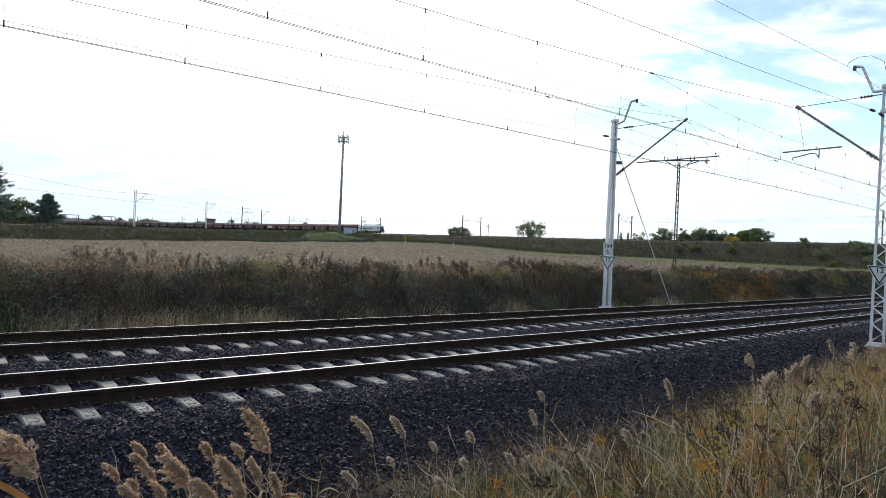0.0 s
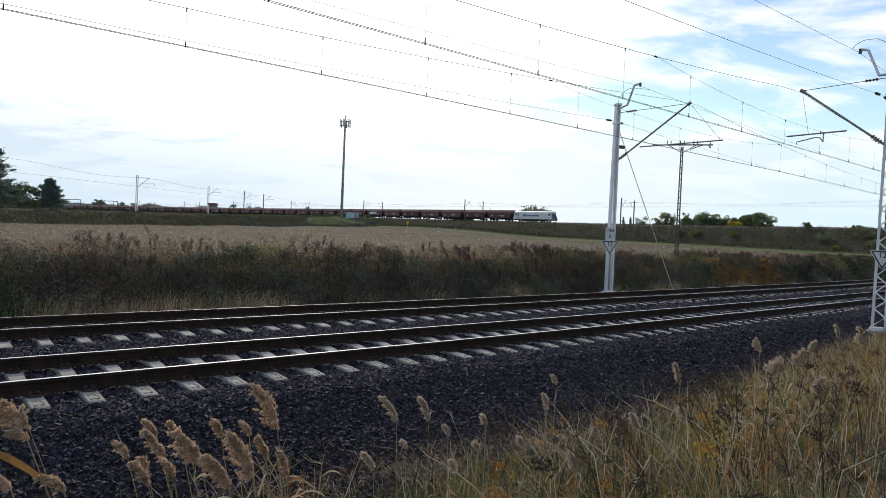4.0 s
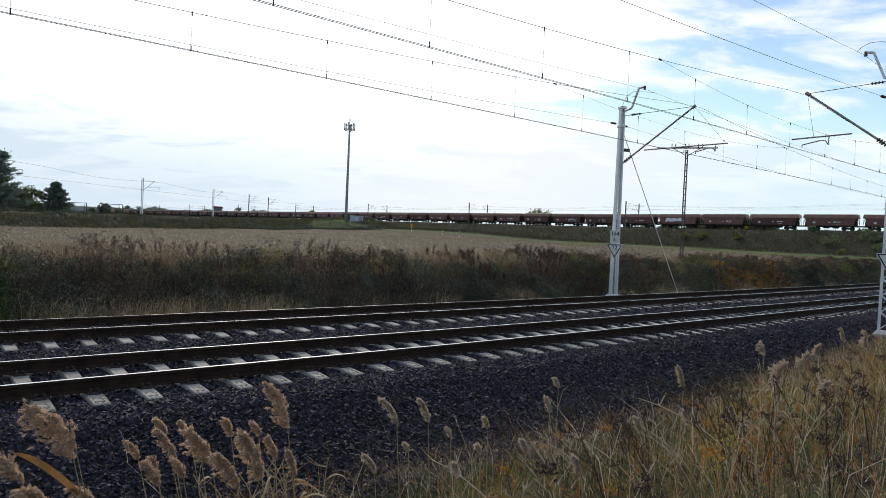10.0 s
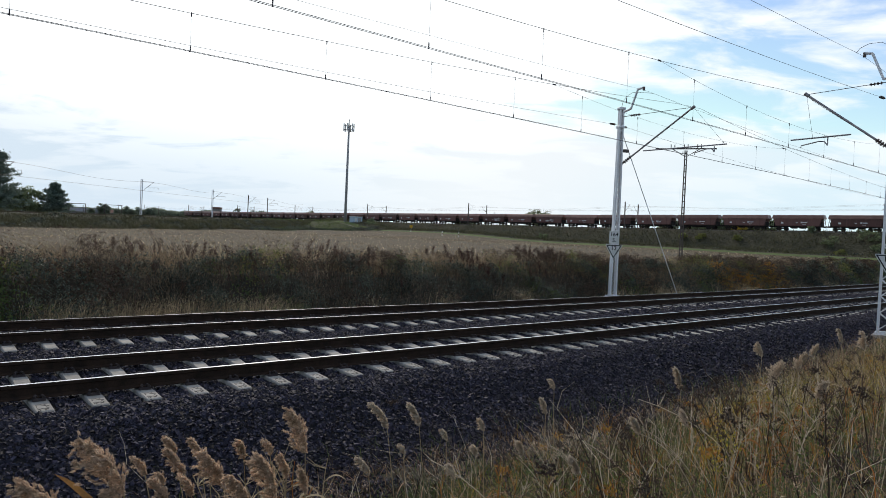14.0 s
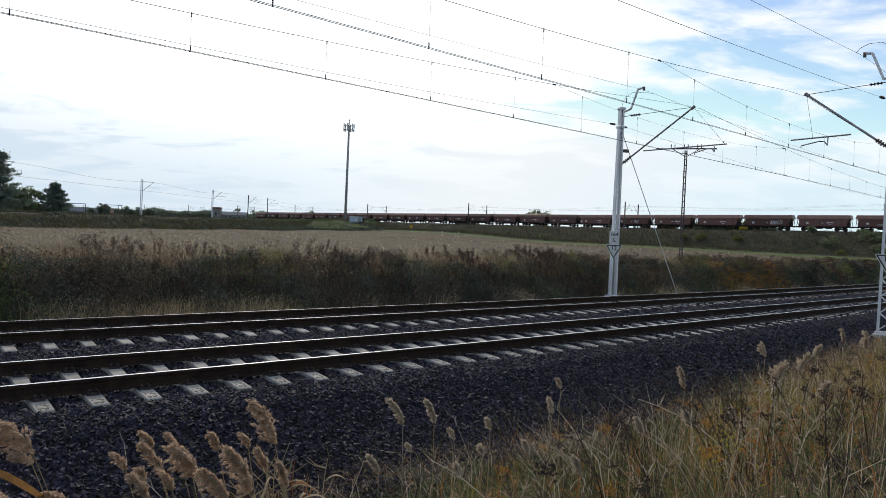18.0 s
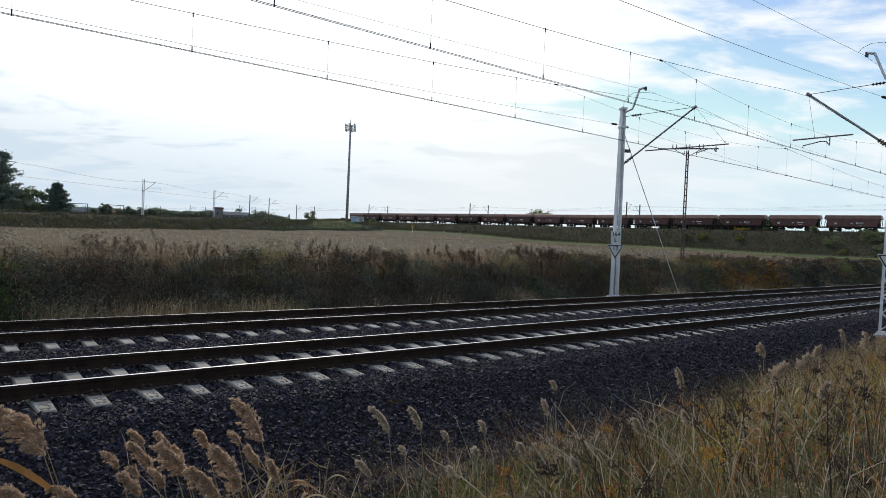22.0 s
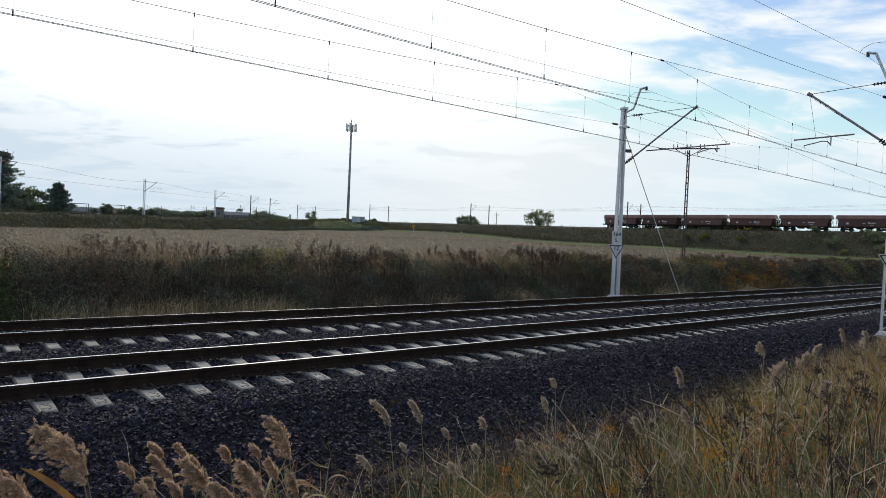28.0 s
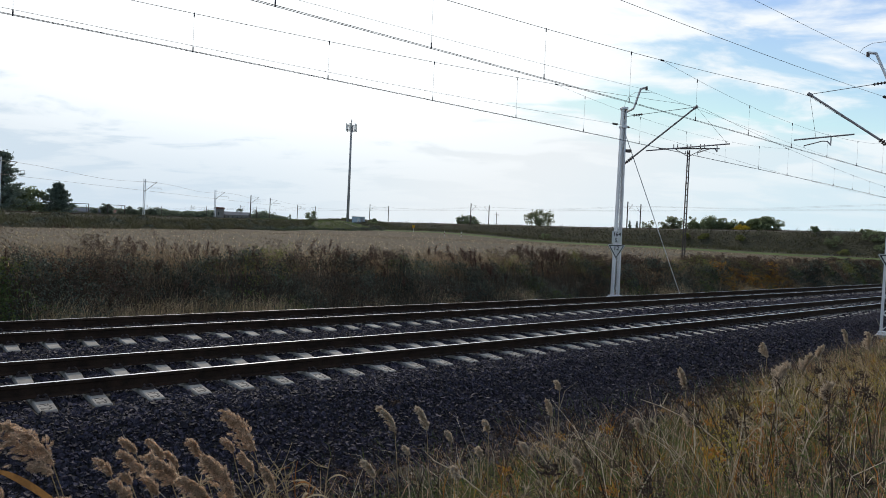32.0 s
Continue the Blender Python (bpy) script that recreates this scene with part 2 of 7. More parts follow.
    "pale_leaf": shade("pale_willow_leaf", (0.34, 0.36, 0.23), (0.2, 0.22, 0.14), 0.8, scale=0.3, fine=2, bump=0, island=0.4, hue=0.02, trans=0.5),
    # needles lightened and greyed, haze put into the colour
    "needle": shade("conifer_needles", (0.21, 0.26, 0.215), (0.1, 0.14, 0.115), 0.85, scale=0.6, fine=4, bump=0, island=0.35, trans=0.35),
    "bark": shade("bark", (0.11, 0.08, 0.06), (0.05, 0.04, 0.03), 0.95, scale=3, fine=15, bump=0.5, bump_scale=12, dist=0.05),
    "plaster": shade("house_plaster", (0.27, 0.25, 0.235), (0.19, 0.17, 0.16), 0.9, scale=0.3, fine=4, bump=0.05),
    "roof_red": shade("red_brown_roof", (0.22, 0.1, 0.08), (0.14, 0.07, 0.06), 0.85, scale=0.4, fine=3, bump=0.1),
    "roof_grey": shade("grey_roof", (0.2, 0.21, 0.24), (0.14, 0.15, 0.17), 0.8, scale=0.4, fine=3, bump=0.1),
    "cabin": shade("pale_blue_cabin_paint", (0.55, 0.65, 0.75), (0.42, 0.52, 0.62), 0.5, scale=0.5, fine=5, bump=0.03),
    "pole_grey": shade("grey_mast_paint", (0.42, 0.41, 0.41), (0.3, 0.29, 0.29), 0.6, metal=0.1, scale=0.5, fine=4, bump=0.03),
    "road": shade("dirt_road", (0.22, 0.2, 0.17), (0.15, 0.14, 0.115), 0.95, scale=0.4, fine=4, bump=0.3, bump_scale=5),
}


# ---------------------------------------------------------------- small mesh tools
def mesh_of(name, verts, faces, mats):
    me = bpy.data.meshes.new(name)
    me.from_pydata([tuple(v) for v in verts], [], [tuple(f) for f in faces])
    for m in mats if isinstance(mats, (list, tuple)) else [mats]:
        me.materials.append(M[m])
    me.update()
    return me


def quick_mesh(name, verts, faces, mat):
    """Big arrays of equal-sided faces straight into a mesh."""
    verts, faces = np.asarray(verts, np.float32), np.asarray(faces, np.int32)
    me = bpy.data.meshes.new(name)
    me.vertices.add(len(verts))
    me.vertices.foreach_set("co", verts.ravel())
    k = faces.shape[1]
    me.loops.add(faces.size)
    me.loops.foreach_set("vertex_index", faces.ravel())
    me.polygons.add(len(faces))
    me.polygons.foreach_set("loop_start", np.arange(len(faces), dtype=np.int32) * k)
    me.polygons.foreach_set("loop_total", np.full(len(faces), k, np.int32))
    me.materials.append(M[mat])
    me.update(calc_edges=True)
    me.shade_flat()
    return me


def part(name, data, parent=None, m=None, label=""):
    ob = new(name, data)
    if parent is not None:
        ob.parent = parent
    if m is not None:
        ob.matrix_basis = m
    if label:
        ob["label"] = label
    return ob


class Shape:
    """Collects boxes, tubes and sweeps into one mesh."""

    def __init__(self):
        self.v, self.f, self.mi = [], [], []

    def add(self, verts, faces, mi=0):
        o = len(self.v)
        self.v += [tuple(p) for p in verts]
        self.f += [tuple(i + o for i in f) for f in faces]
        self.mi += [mi] * len(faces)
        return self

    def box(self, x0, x1, y0, y1, z0, z1, mi=0, bevel=0.0):
        b = bevel
        if b <= 0:
            vs = [(x, y, z) for z in (z0, z1) for y in (y0, y1) for x in (x0, x1)]
            return self.add(vs, [(0, 2, 3, 1), (4, 5, 7, 6), (0, 1, 5, 4), (2, 6, 7, 3), (0, 4, 6, 2), (1, 3, 7, 5)], mi)
        ring = lambda i, z: [(x0 + b + i, y0 + i, z), (x1 - b - i, y0 + i, z), (x1 - i, y0 + b + i, z), (x1 - i, y1 - b - i, z),
                             (x1 - b - i, y1 - i, z), (x0 + b + i, y1 - i, z), (x0 + i, y1 - b - i, z), (x0 + i, y0 + b + i, z)]
        rings = [ring(b * 0.6, z0), ring(0, z0 + b), ring(0, z1 - b), ring(b * 0.6, z1)]
        vs = [p for r in rings for p in r]
        fs = [tuple(range(7, -1, -1)), tuple(range(24, 32))]
        for k in range(3):
            fs += [(k * 8 + i, k * 8 + (i + 1) % 8, k * 8 + 8 + (i + 1) % 8, k * 8 + 8 + i) for i in range(8)]
        return self.add(vs, fs, mi)

    def tube(self, pts, r, sides=6, mi=0, r1=None, cap=True):
        pts = [Vector(p) for p in pts]
        vs, n = [], len(pts)
        for i, p in enumerate(pts):
            d = (pts[min(i + 1, n - 1)] - pts[max(i - 1, 0)]).normalized()
            a = d.cross(Vector((0, 0, 1)) if abs(d.z) < 0.9 else Vector((1, 0, 0))).normalized()
            b = d.cross(a)
            rr = r if r1 is None else r + (r1 - r) * i / max(n - 1, 1)
            vs += [p + (a * math.cos(2 * math.pi * j / sides) + b * math.sin(2 * math.pi * j / sides)) * rr for j in range(sides)]
        fs = [(i * sides + j, i * sides + (j + 1) % sides, (i + 1) * sides + (j + 1) % sides, (i + 1) * sides + j)
              for i in range(n - 1) for j in range(sides)]
        if cap:
            fs += [tuple(range(sides - 1, -1, -1)), tuple(range((n - 1) * sides, n * sides))]
        return self.add(vs, fs, mi)

    def prism(self, outline, x0, x1, mi=0, axis="x"):
        """An outline in (y, z) pushed along x, or in (x, z) along y."""
        n = len(outline)
        put = (lambda t, a, b: (t, a, b)) if axis == "x" else (lambda t, a, b: (a, t, b))
        vs = [put(x0, *p) for p in outline] + [put(x1, *p) for p in outline]
        fs = [tuple(range(n - 1, -1, -1)), tuple(range(n, 2 * n))] + [(i, (i + 1) % n, n + (i + 1) % n, n + i) for i in range(n)]
        return self.add(vs, fs, mi)

    def mesh(self, name, mats, smooth=False):
        me = mesh_of(name, self.v, self.f, mats)
        if len(me.materials) > 1:
            me.polygons.foreach_set("material_index", self.mi)
        bm = bmesh.new()
        bm.from_mesh(me)
        bmesh.ops.recalc_face_normals(bm, faces=bm.faces)
        bm.to_mesh(me)
        bm.free()
        if smooth:
            me.polygons.foreach_set("use_smooth", [True] * len(me.polygons))
        return me


def text_mesh(body, size, mat):
    cu = bpy.data.curves.new("lettering", "FONT")
    cu.body, cu.size, cu.align_x, cu.align_y, cu.extrude = body, size, "CENTER", "CENTER", 0.002
    cu.offset = size * 0.018
    ob = bpy.data.objects.new("lettering", cu)
    scene.collection.objects.link(ob)
    me = bpy.data.meshes.new_from_object(ob.evaluated_get(bpy.context.evaluated_depsgraph_get()))
    bpy.data.objects.remove(ob)
    me.materials.clear()
    me.materials.append(M[mat])
    return me


def smooth01(x):
    x = np.clip(x, 0, 1)
    return x * x * (3 - 2 * x)

# ---------------------------------------------------------------- plan: the double track in front
AZ, OFF, BEND, GAP = 0.69106, 9.995, 0.00098, 4.193
DX, DY = math.cos(AZ), math.sin(AZ)


def on_track(s, lat, z=0.0):
    """The place s metres along the near track, lat metres beyond its middle."""
    o = OFF + BEND * s * s / 2 + lat
    return Vector((DX * s - DY * o, DY * s + DX * o, z))


def track_coords(x, y):
    s = x * DX + y * DY
    return s, -x * DY + y * DX - OFF - BEND * np.clip(s, -150, 250) ** 2 / 2


def heading(s):
    return math.degrees(AZ + math.atan(BEND * s))


# ---------------------------------------------------------------- plan: the high embankment with the freight train
SCALE = 13.5 / 12.54
RAIL_Z = 6.8
TAB = np.arange(-1000.0, 1300.0, 2.0)


def make_line():
    u = np.clip(TAB / SCALE / 1000, -0.04, 0.46)
    th = 2.386 - 1.574 * u + 13.02 * u ** 2 / 2 - 18.276 * u ** 3 / 3
    x = np.concatenate([[0], np.cumsum((np.cos(th[1:]) + np.cos(th[:-1])))])
    y = np.concatenate([[0], np.cumsum((np.sin(th[1:]) + np.sin(th[:-1])))])
    i = np.argmin(abs(TAB + 40 * SCALE))
    return x - x[i] + 114.812 * SCALE, y - y[i] + 141.824 * SCALE, th


LX, LY, LTH = make_line()


def rise(s):
    """The line climbs gently towards its near end."""
    return 0.009 * np.clip(58.0 - s, 0, 140)


def on_line(s, off=0.0, z=0.0):
    """The place s metres back along the high line; off is to its far side."""
    z = z + rise(s)
    th = np.interp(s, TAB, LTH)
    return Vector((np.interp(s, TAB, LX) + math.sin(th) * off, np.interp(s, TAB, LY) - math.cos(th) * off, z))


# far side of the line points away from the camera
FAR = 1.0 if (on_line(100, 5) - on_line(100)).y > 0 else -1.0


def branch_z(y):
    return 2.8 + (y - 108) * 0.0148


BRANCH_X = -69.0
FIELD = [(-70, 100, 0.45), (-64, 150, 0.6), (-52, 200, 1.0), (-36, 240, 1.85), (-8, 262, 2.6), (52, 195, 0.9), (98, 150, 0.6),
         (0, 60, 0.5), (40, 60, 0.5), (-40, 60, 0.45), (90, 90, 0.6), (0, 130, 1.0)]


def ground_z(x, y):
    """Height of the land: verge, cutting under the tracks, bank, rising field and the mound by the tall mast."""
    x, y = np.asarray(x, float), np.asarray(y, float)
    s, l = track_coords(x, y)
    num, den = 0.0, 0.0
    for fx, fy, fz in FIELD:
        w = 1.0 / (((x - fx) ** 2 + (y - fy) ** 2) + 60.0) ** 1.6
        num, den = num + w * fz, den + w
    field = num / den
    far = smooth01((np.hypot(x, y) - 320) / 250)
    field = field * (1 - far) + 2.0 * far
    field = field + 3.9 * np.exp(-(((x + 60) / 52) ** 2 + ((y - 314) / 30) ** 2) ** 2)
    toe = -0.95 + 0.4 * smooth01((s - 8) / 16)
    near = toe + (0.35 - toe) * smooth01((-l - 3.9) / 5.2)
    bank = -0.75 + (0.5 + 0.75) * smooth01((l - 7.4) / 2.6)
    z = np.where(l < -3.4, near, np.where(l < 7.4, np.where(l < 0, np.minimum(toe, -0.8) - 0.15, -0.95), bank))
    blend = smooth01((l - 10) / 15)
    return np.where(l > 10, bank * (1 - blend) + field * blend, z)


def make_ground():
    def axis(lo, hi, fine_lo, fine_hi, fine):
        mid = np.arange(fine_lo, fine_hi, fine)
        a, b, step = [], [], fine
        v = fine_hi
        while v < hi:
            b.append(v)
            step = min(step * 1.18, 160) if v > 330 or step < 4 else step
            v += step
        v, step = fine_lo, fine
        while v > lo:
            step = min(step * 1.18, 160) if v < -330 or step < 4 else step
            v -= step
            a.append(v)
        return np.array(a[::-1] + list(mid) + b + [hi])
    xs, ys = axis(-2600, 2600, -16, 42, 0.4), axis(-600, 4000, -3, 48, 0.4)
    X, Y = np.meshgrid(xs, ys)
    Z = ground_z(X, Y)
    nx, ny = len(xs), len(ys)
    near = np.exp(-(np.hypot(X, Y) / 40) ** 2)
    Z = Z + near * 0.05 * (np.sin(X * 2.3 + Y) + np.sin(Y * 3.1 - X * 1.3))
    i, j = np.meshgrid(np.arange(nx - 1), np.arange(ny - 1))
    a = (j * nx + i).ravel()
    me = quick_mesh("ground", np.c_[X.ravel(), Y.ravel(), Z.ravel()], np.c_[a, a + 1, a + nx + 1, a + nx], "field")
    me.materials.append(M["soil"])
    me.materials.append(M["green"])
    cx, cy = X[:-1, :-1].ravel(), Y[:-1, :-1].ravel()
    s, l = track_coords(cx, cy)
    mi = np.where(l < 14, 1, 0)
    mound = (cy > np.interp(cx, [-60, -54, -43, -36, -22, -7, 0], [196, 209, 232, 270, 288, 301, 420])) & (cx > -140)
    mi = np.where(mound | (np.hypot(cx, cy) > 420), 2, mi)
    me.polygons.foreach_set("material_index", mi.astype(np.int32))
    me.polygons.foreach_set("use_smooth", np.ones(len(mi), bool))
    return tagged(new("ground", me), "flat farmland with a harvested stubble field and weedy verges", "ground", kind="structure")


def sweep(name, centre, ss, profile, mats, picks):
    """A cross-section (offset, height) carried along a line; picks: material of each strip."""
    vs, fs, mi = [], [], []
    n = len(profile)
    for s in ss:
        vs += [centre(s, o, z) for o, z in profile]
    for k in range(len(ss) - 1):
        for j in range(n - 1):
            fs.append((k * n + j, k * n + j + 1, (k + 1) * n + j + 1, (k + 1) * n + j))
            mi.append(picks[j])
    me = mesh_of(name, vs, fs, mats)
    me.polygons.foreach_set("material_index", mi)
    bm = bmesh.new()
    bm.from_mesh(me)
    bmesh.ops.recalc_face_normals(bm, faces=bm.faces)
    if sum(f.normal.z for f in bm.faces) < 0:
        bmesh.ops.reverse_faces(bm, faces=bm.faces)
    bm.to_mesh(me)
    bm.free()
    me.polygons.foreach_set("use_smooth", [True] * len(fs))
    return me


BED = [(-3.75, -1.05), (-3.35, -0.9), (-2.6, -0.6), (-1.95, -0.28), (-1.55, -0.235), (-1.2, -0.24), (0, -0.25), (1.2, -0.24), (2.1, -0.24), (2.98, -0.24),
       (GAP, -0.25), (GAP + 1.2, -0.24), (GAP + 1.7, -0.24), (GAP + 2.5, -0.6), (GAP + 3.4, -1.0)]


def bed_z(lat):
    return np.interp(lat, [p[0] for p in BED], [p[1] for p in BED])


ground = make_ground()
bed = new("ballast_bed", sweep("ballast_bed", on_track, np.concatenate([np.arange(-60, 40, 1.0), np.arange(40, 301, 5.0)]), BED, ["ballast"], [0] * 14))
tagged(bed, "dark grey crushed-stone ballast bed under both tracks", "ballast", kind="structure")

EMB = [(-17.5, -1.2), (-11, 2.9), (-6.2, 6.15), (-5.0, 6.3), (-2.4, 6.36), (-1.7, 6.62), (1.7, 6.62), (2.6, 6.4), (4.0, 6.62), (7.4, 6.62), (8.2, 6.3), (9.6, 6.1), (20.5, -1.2)]


def line_point(s, o, z):
    if z > 2 and z < 6.3:
        z = z + 0.25 * noise.noise((s * 0.21, o * 0.3, 3.0))
        o = o + 0.7 * noise.noise((s * 0.13, z, 8.0))
    return on_line(s, o * FAR, z)


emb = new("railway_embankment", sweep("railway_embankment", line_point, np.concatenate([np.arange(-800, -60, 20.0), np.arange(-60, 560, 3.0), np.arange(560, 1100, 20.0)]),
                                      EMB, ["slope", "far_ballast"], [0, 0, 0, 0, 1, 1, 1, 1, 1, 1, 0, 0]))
tagged(emb, "tall embankment with dull green and brown grass slopes", "embankment", kind="structure")


def branch_point(y, o, f):
    z = branch_z(y)
    g = float(ground_z(BRANCH_X + o, y))
    zz = g - 0.6 if f < 0 else z - 0.75 + f
    if 0 <= f < 0.2:
        zz += 0.25 * noise.noise((y * 0.2, o, 1.0))
        o += 0.5 * noise.noise((y * 0.15, o, 5.0))
    return Vector((BRANCH_X + o, y, zz))


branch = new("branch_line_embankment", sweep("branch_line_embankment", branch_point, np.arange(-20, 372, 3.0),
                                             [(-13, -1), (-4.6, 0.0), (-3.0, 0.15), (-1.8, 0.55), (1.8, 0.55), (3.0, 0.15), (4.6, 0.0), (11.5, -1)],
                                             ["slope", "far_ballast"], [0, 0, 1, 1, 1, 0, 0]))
tagged(branch, "low overgrown embankment of a branch railway line", "embankment", kind="structure")


# ---------------------------------------------------------------- rails and sleepers
def rail_mesh(lat, s0, s1, step, centre=on_track, top=0.0, name="rail"):
    """The rail's section carried along the track, with crisp edges."""
    sec = [(-0.075, -0.172), (-0.075, -0.160), (-0.012, -0.140), (-0.009, -0.055), (-0.036, -0.040), (-0.036, -0.008), (-0.026, 0.0),
           (0.026, 0.0), (0.036, -0.008), (0.036, -0.040), (0.009, -0.055), (0.012, -0.140), (0.075, -0.160), (0.075, -0.172)]
    me = sweep(name, lambda s, o, z: centre(s, lat + o, z + top), np.arange(s0, s1, step), sec + [sec[0]], ["rust", "polish"],
               [0, 0, 0, 0, 0, 0, 1, 0, 0, 0, 0, 0, 0, 0])
    me.shade_flat()
    return me


def sleeper_mesh():
    """A concrete sleeper, long side along y, top of its seats at z = 0."""
    st = [(-1.3, -0.035, 0.085), (-1.28, -0.022, 0.09), (-0.95, -0.004, 0.096), (-0.55, -0.004, 0.096), (-0.3, -0.03, 0.092), (0, -0.045, 0.088)]
    st = st + [(-a, b, c) for a, b, c in st[-2::-1]]
    vs, fs = [], []
    for y, z, w in st:
        vs += [(-0.135, y, -0.2), (-w - 0.006, y, z - 0.012), (-w + 0.004, y, z), (w - 0.004, y, z), (w + 0.006, y, z - 0.012), (0.135, y, -0.2)]
    for i in range(len(st) - 1):
        fs += [(i * 6 + j, i * 6 + j + 1, i * 6 + j + 7, i * 6 + j + 6) for j in range(5)]
    fs += [(5, 4, 3, 2, 1, 0), tuple(range((len(st) - 1) * 6, len(st) * 6))]
    sh = Shape()
    sh.add(vs, fs)
    return sh.mesh("sleeper", ["concrete"])


def clip_mesh():
    sh = Shape()
    sh.box(-0.07, 0.07, -0.03, 0.03, -0.002, 0.024)
    for x in (-0.05, 0.05):
        sh.tube([(x, 0.012, 0.02), (x, 0.014, 0.05), (x * 0.7, -0.03, 0.06), (x * 0.3, -0.04, 0.04)], 0.013, 6)
        sh.tube([(x, 0.016, 0.01), (x, 0.016, 0.045)], 0.02, 6)
    return sh.mesh("fastening", ["fixing"])


def mark_mesh():
    """Moulded signs on a sleeper's end, too worn to read."""
    sh = Shape()
    rr = random.Random(5)
    for k in range(15):
        x, y = rr.uniform(-0.06, 0.06), rr.uniform(-1.25, -1.03)
        w, l = (0.005, rr.uniform(0.015, 0.035)) if rr.random() < 0.5 else (rr.uniform(0.012, 0.028), 0.005)
        z = np.interp(y, [-1.28, -0.95], [-0.022, -0.004])
        sh.box(x - w, x + w, y - l, y + l, z - 0.004, z + 0.003)
    return sh.mesh("moulded_mark", ["mark"])


def make_track(base_lat, label, marked):
    tr = new("railway_track")
    tr.matrix_basis = Matrix.Translation(on_track(0, base_lat, -0.4))
    inv = tr.matrix_basis.inverted()
    for g in (-0.7535, 0.7535):
        part("rail", rail_mesh(base_lat + g, -60, 300, 2.0), tr, inv, "rusty steel rail with a polished running top")
    sl, cl, mk = sleeper_mesh(), clip_mesh(), mark_mesh()
    rr = random.Random(7)
    k = -20 if base_lat < 1 else -17
    phase = 1.41 if base_lat < 1 else 1.57
    for i in range(k, 170):
        s = phase + 0.6 * (i)
        lat = base_lat
        p = pose(*on_track(s, lat, -0.19), 0, 0, heading(s) + rr.uniform(-0.4, 0.4))
        so = part("sleeper", sl, tr, inv @ p)
        if -7 < i < (38 if marked else 26):
            for g in (-0.7535, 0.7535):
                part("fastening", cl, so, pose(0, g + 0.11, 0.0))
                part("fastening", cl, so, pose(0, g - 0.11, 0.0, 0, 0, 180))
            if marked and i < 24:
                tagged(part("moulded_mark", mk, so), kind="stuff")
    return tagged(tr, label, "railway track", group="main line tracks")


make_track(0.0, "railway track with pale concrete sleepers on dark ballast", True)
make_track(GAP, "second railway track beside the weedy bank", False)

# ---------------------------------------------------------------- masts and overhead line of the main tracks
def lattice_mast(height, w0, w1, base_z, mats="steel", rungs=13, name="catenary_mast", deep=0.07):
    """Two channels joined by zigzag lacing; stands at the origin, laced face towards -y."""
    root = new(name)
    for sx in (-1, 1):
        sh = Shape()
        n = 8
        pts0 = [(sx * (w0 + (w1 - w0) * i / n) / 2, height * i / n) for i in range(n + 1)]
        for y0, y1, dx in ((-deep, deep, 0.014), (-deep - 0.014, -deep, 0.065), (deep, deep + 0.014, 0.065)):
            vs, fs = [], []
            for x, z in pts0:
                xi = x - sx * dx
                vs += [(x, y0, z), (xi, y0, z), (xi, y1, z), (x, y1, z)]
            for i in range(n):
                fs += [(i * 4 + j, i * 4 + (j + 1) % 4, i * 4 + 4 + (j + 1) % 4, i * 4 + 4 + j) for j in range(4)]
            fs += [(3, 2, 1, 0), (n * 4, n * 4 + 1, n * 4 + 2, n * 4 + 3)]
            sh.add(vs, fs)
        part("channel", sh.mesh("channel", [mats]), root)
    for sy in (-deep - 0.02, deep + 0.02):
        sh = Shape()
        pts = []
        n = rungs * 2
        for i in range(n + 1):
            z = 0.15 + (height - 0.35) * i / n
            w = (w0 + (w1 - w0) * z / height) / 2 - 0.05
            pts.append((w if i % 2 else -w, sy, z))
        sh.tube(pts, 0.02, 4)
        part("lacing", sh.mesh("lacing", [mats]), root)
    for z in (0.05, height - 0.06, height - 0.85):
        w = (w0 + (w1 - w0) * z / height) / 2 + 0.035
        part("collar", Shape().box(-w, w, -deep - 0.06, deep + 0.06, z - 0.05, z + 0.05, bevel=0.01).mesh("collar", [mats]), root)
    sh = Shape().box(-0.33, 0.33, -0.3, 0.3, -0.35, 0.0, bevel=0.03)
    part("footing", sh.mesh("footing", ["concrete"]), root, label="concrete footing block")
    sh = Shape().box(-0.27, 0.27, -0.2, 0.2, 0.0, 0.03)
    for x in (-0.23, 0.23):
        for y in (-0.15, 0.15):
            sh.tube([(x, y, 0.02), (x, y, 0.09)], 0.025, 6)
    part("base_plate", sh.mesh("base_plate", [mats]), root)
    return root


def insulator(sh, a, b, r=0.055, n=5, mi=1):
    a, b = Vector(a), Vector(b)
    sh.tube([a, b], 0.022, 6, mi)
    for i in range(n):
        p = a.lerp(b, (i + 0.5) / n)
        d = (b - a).normalized() * 0.012
        sh.tube([p - d, p + d], r, 8, mi)


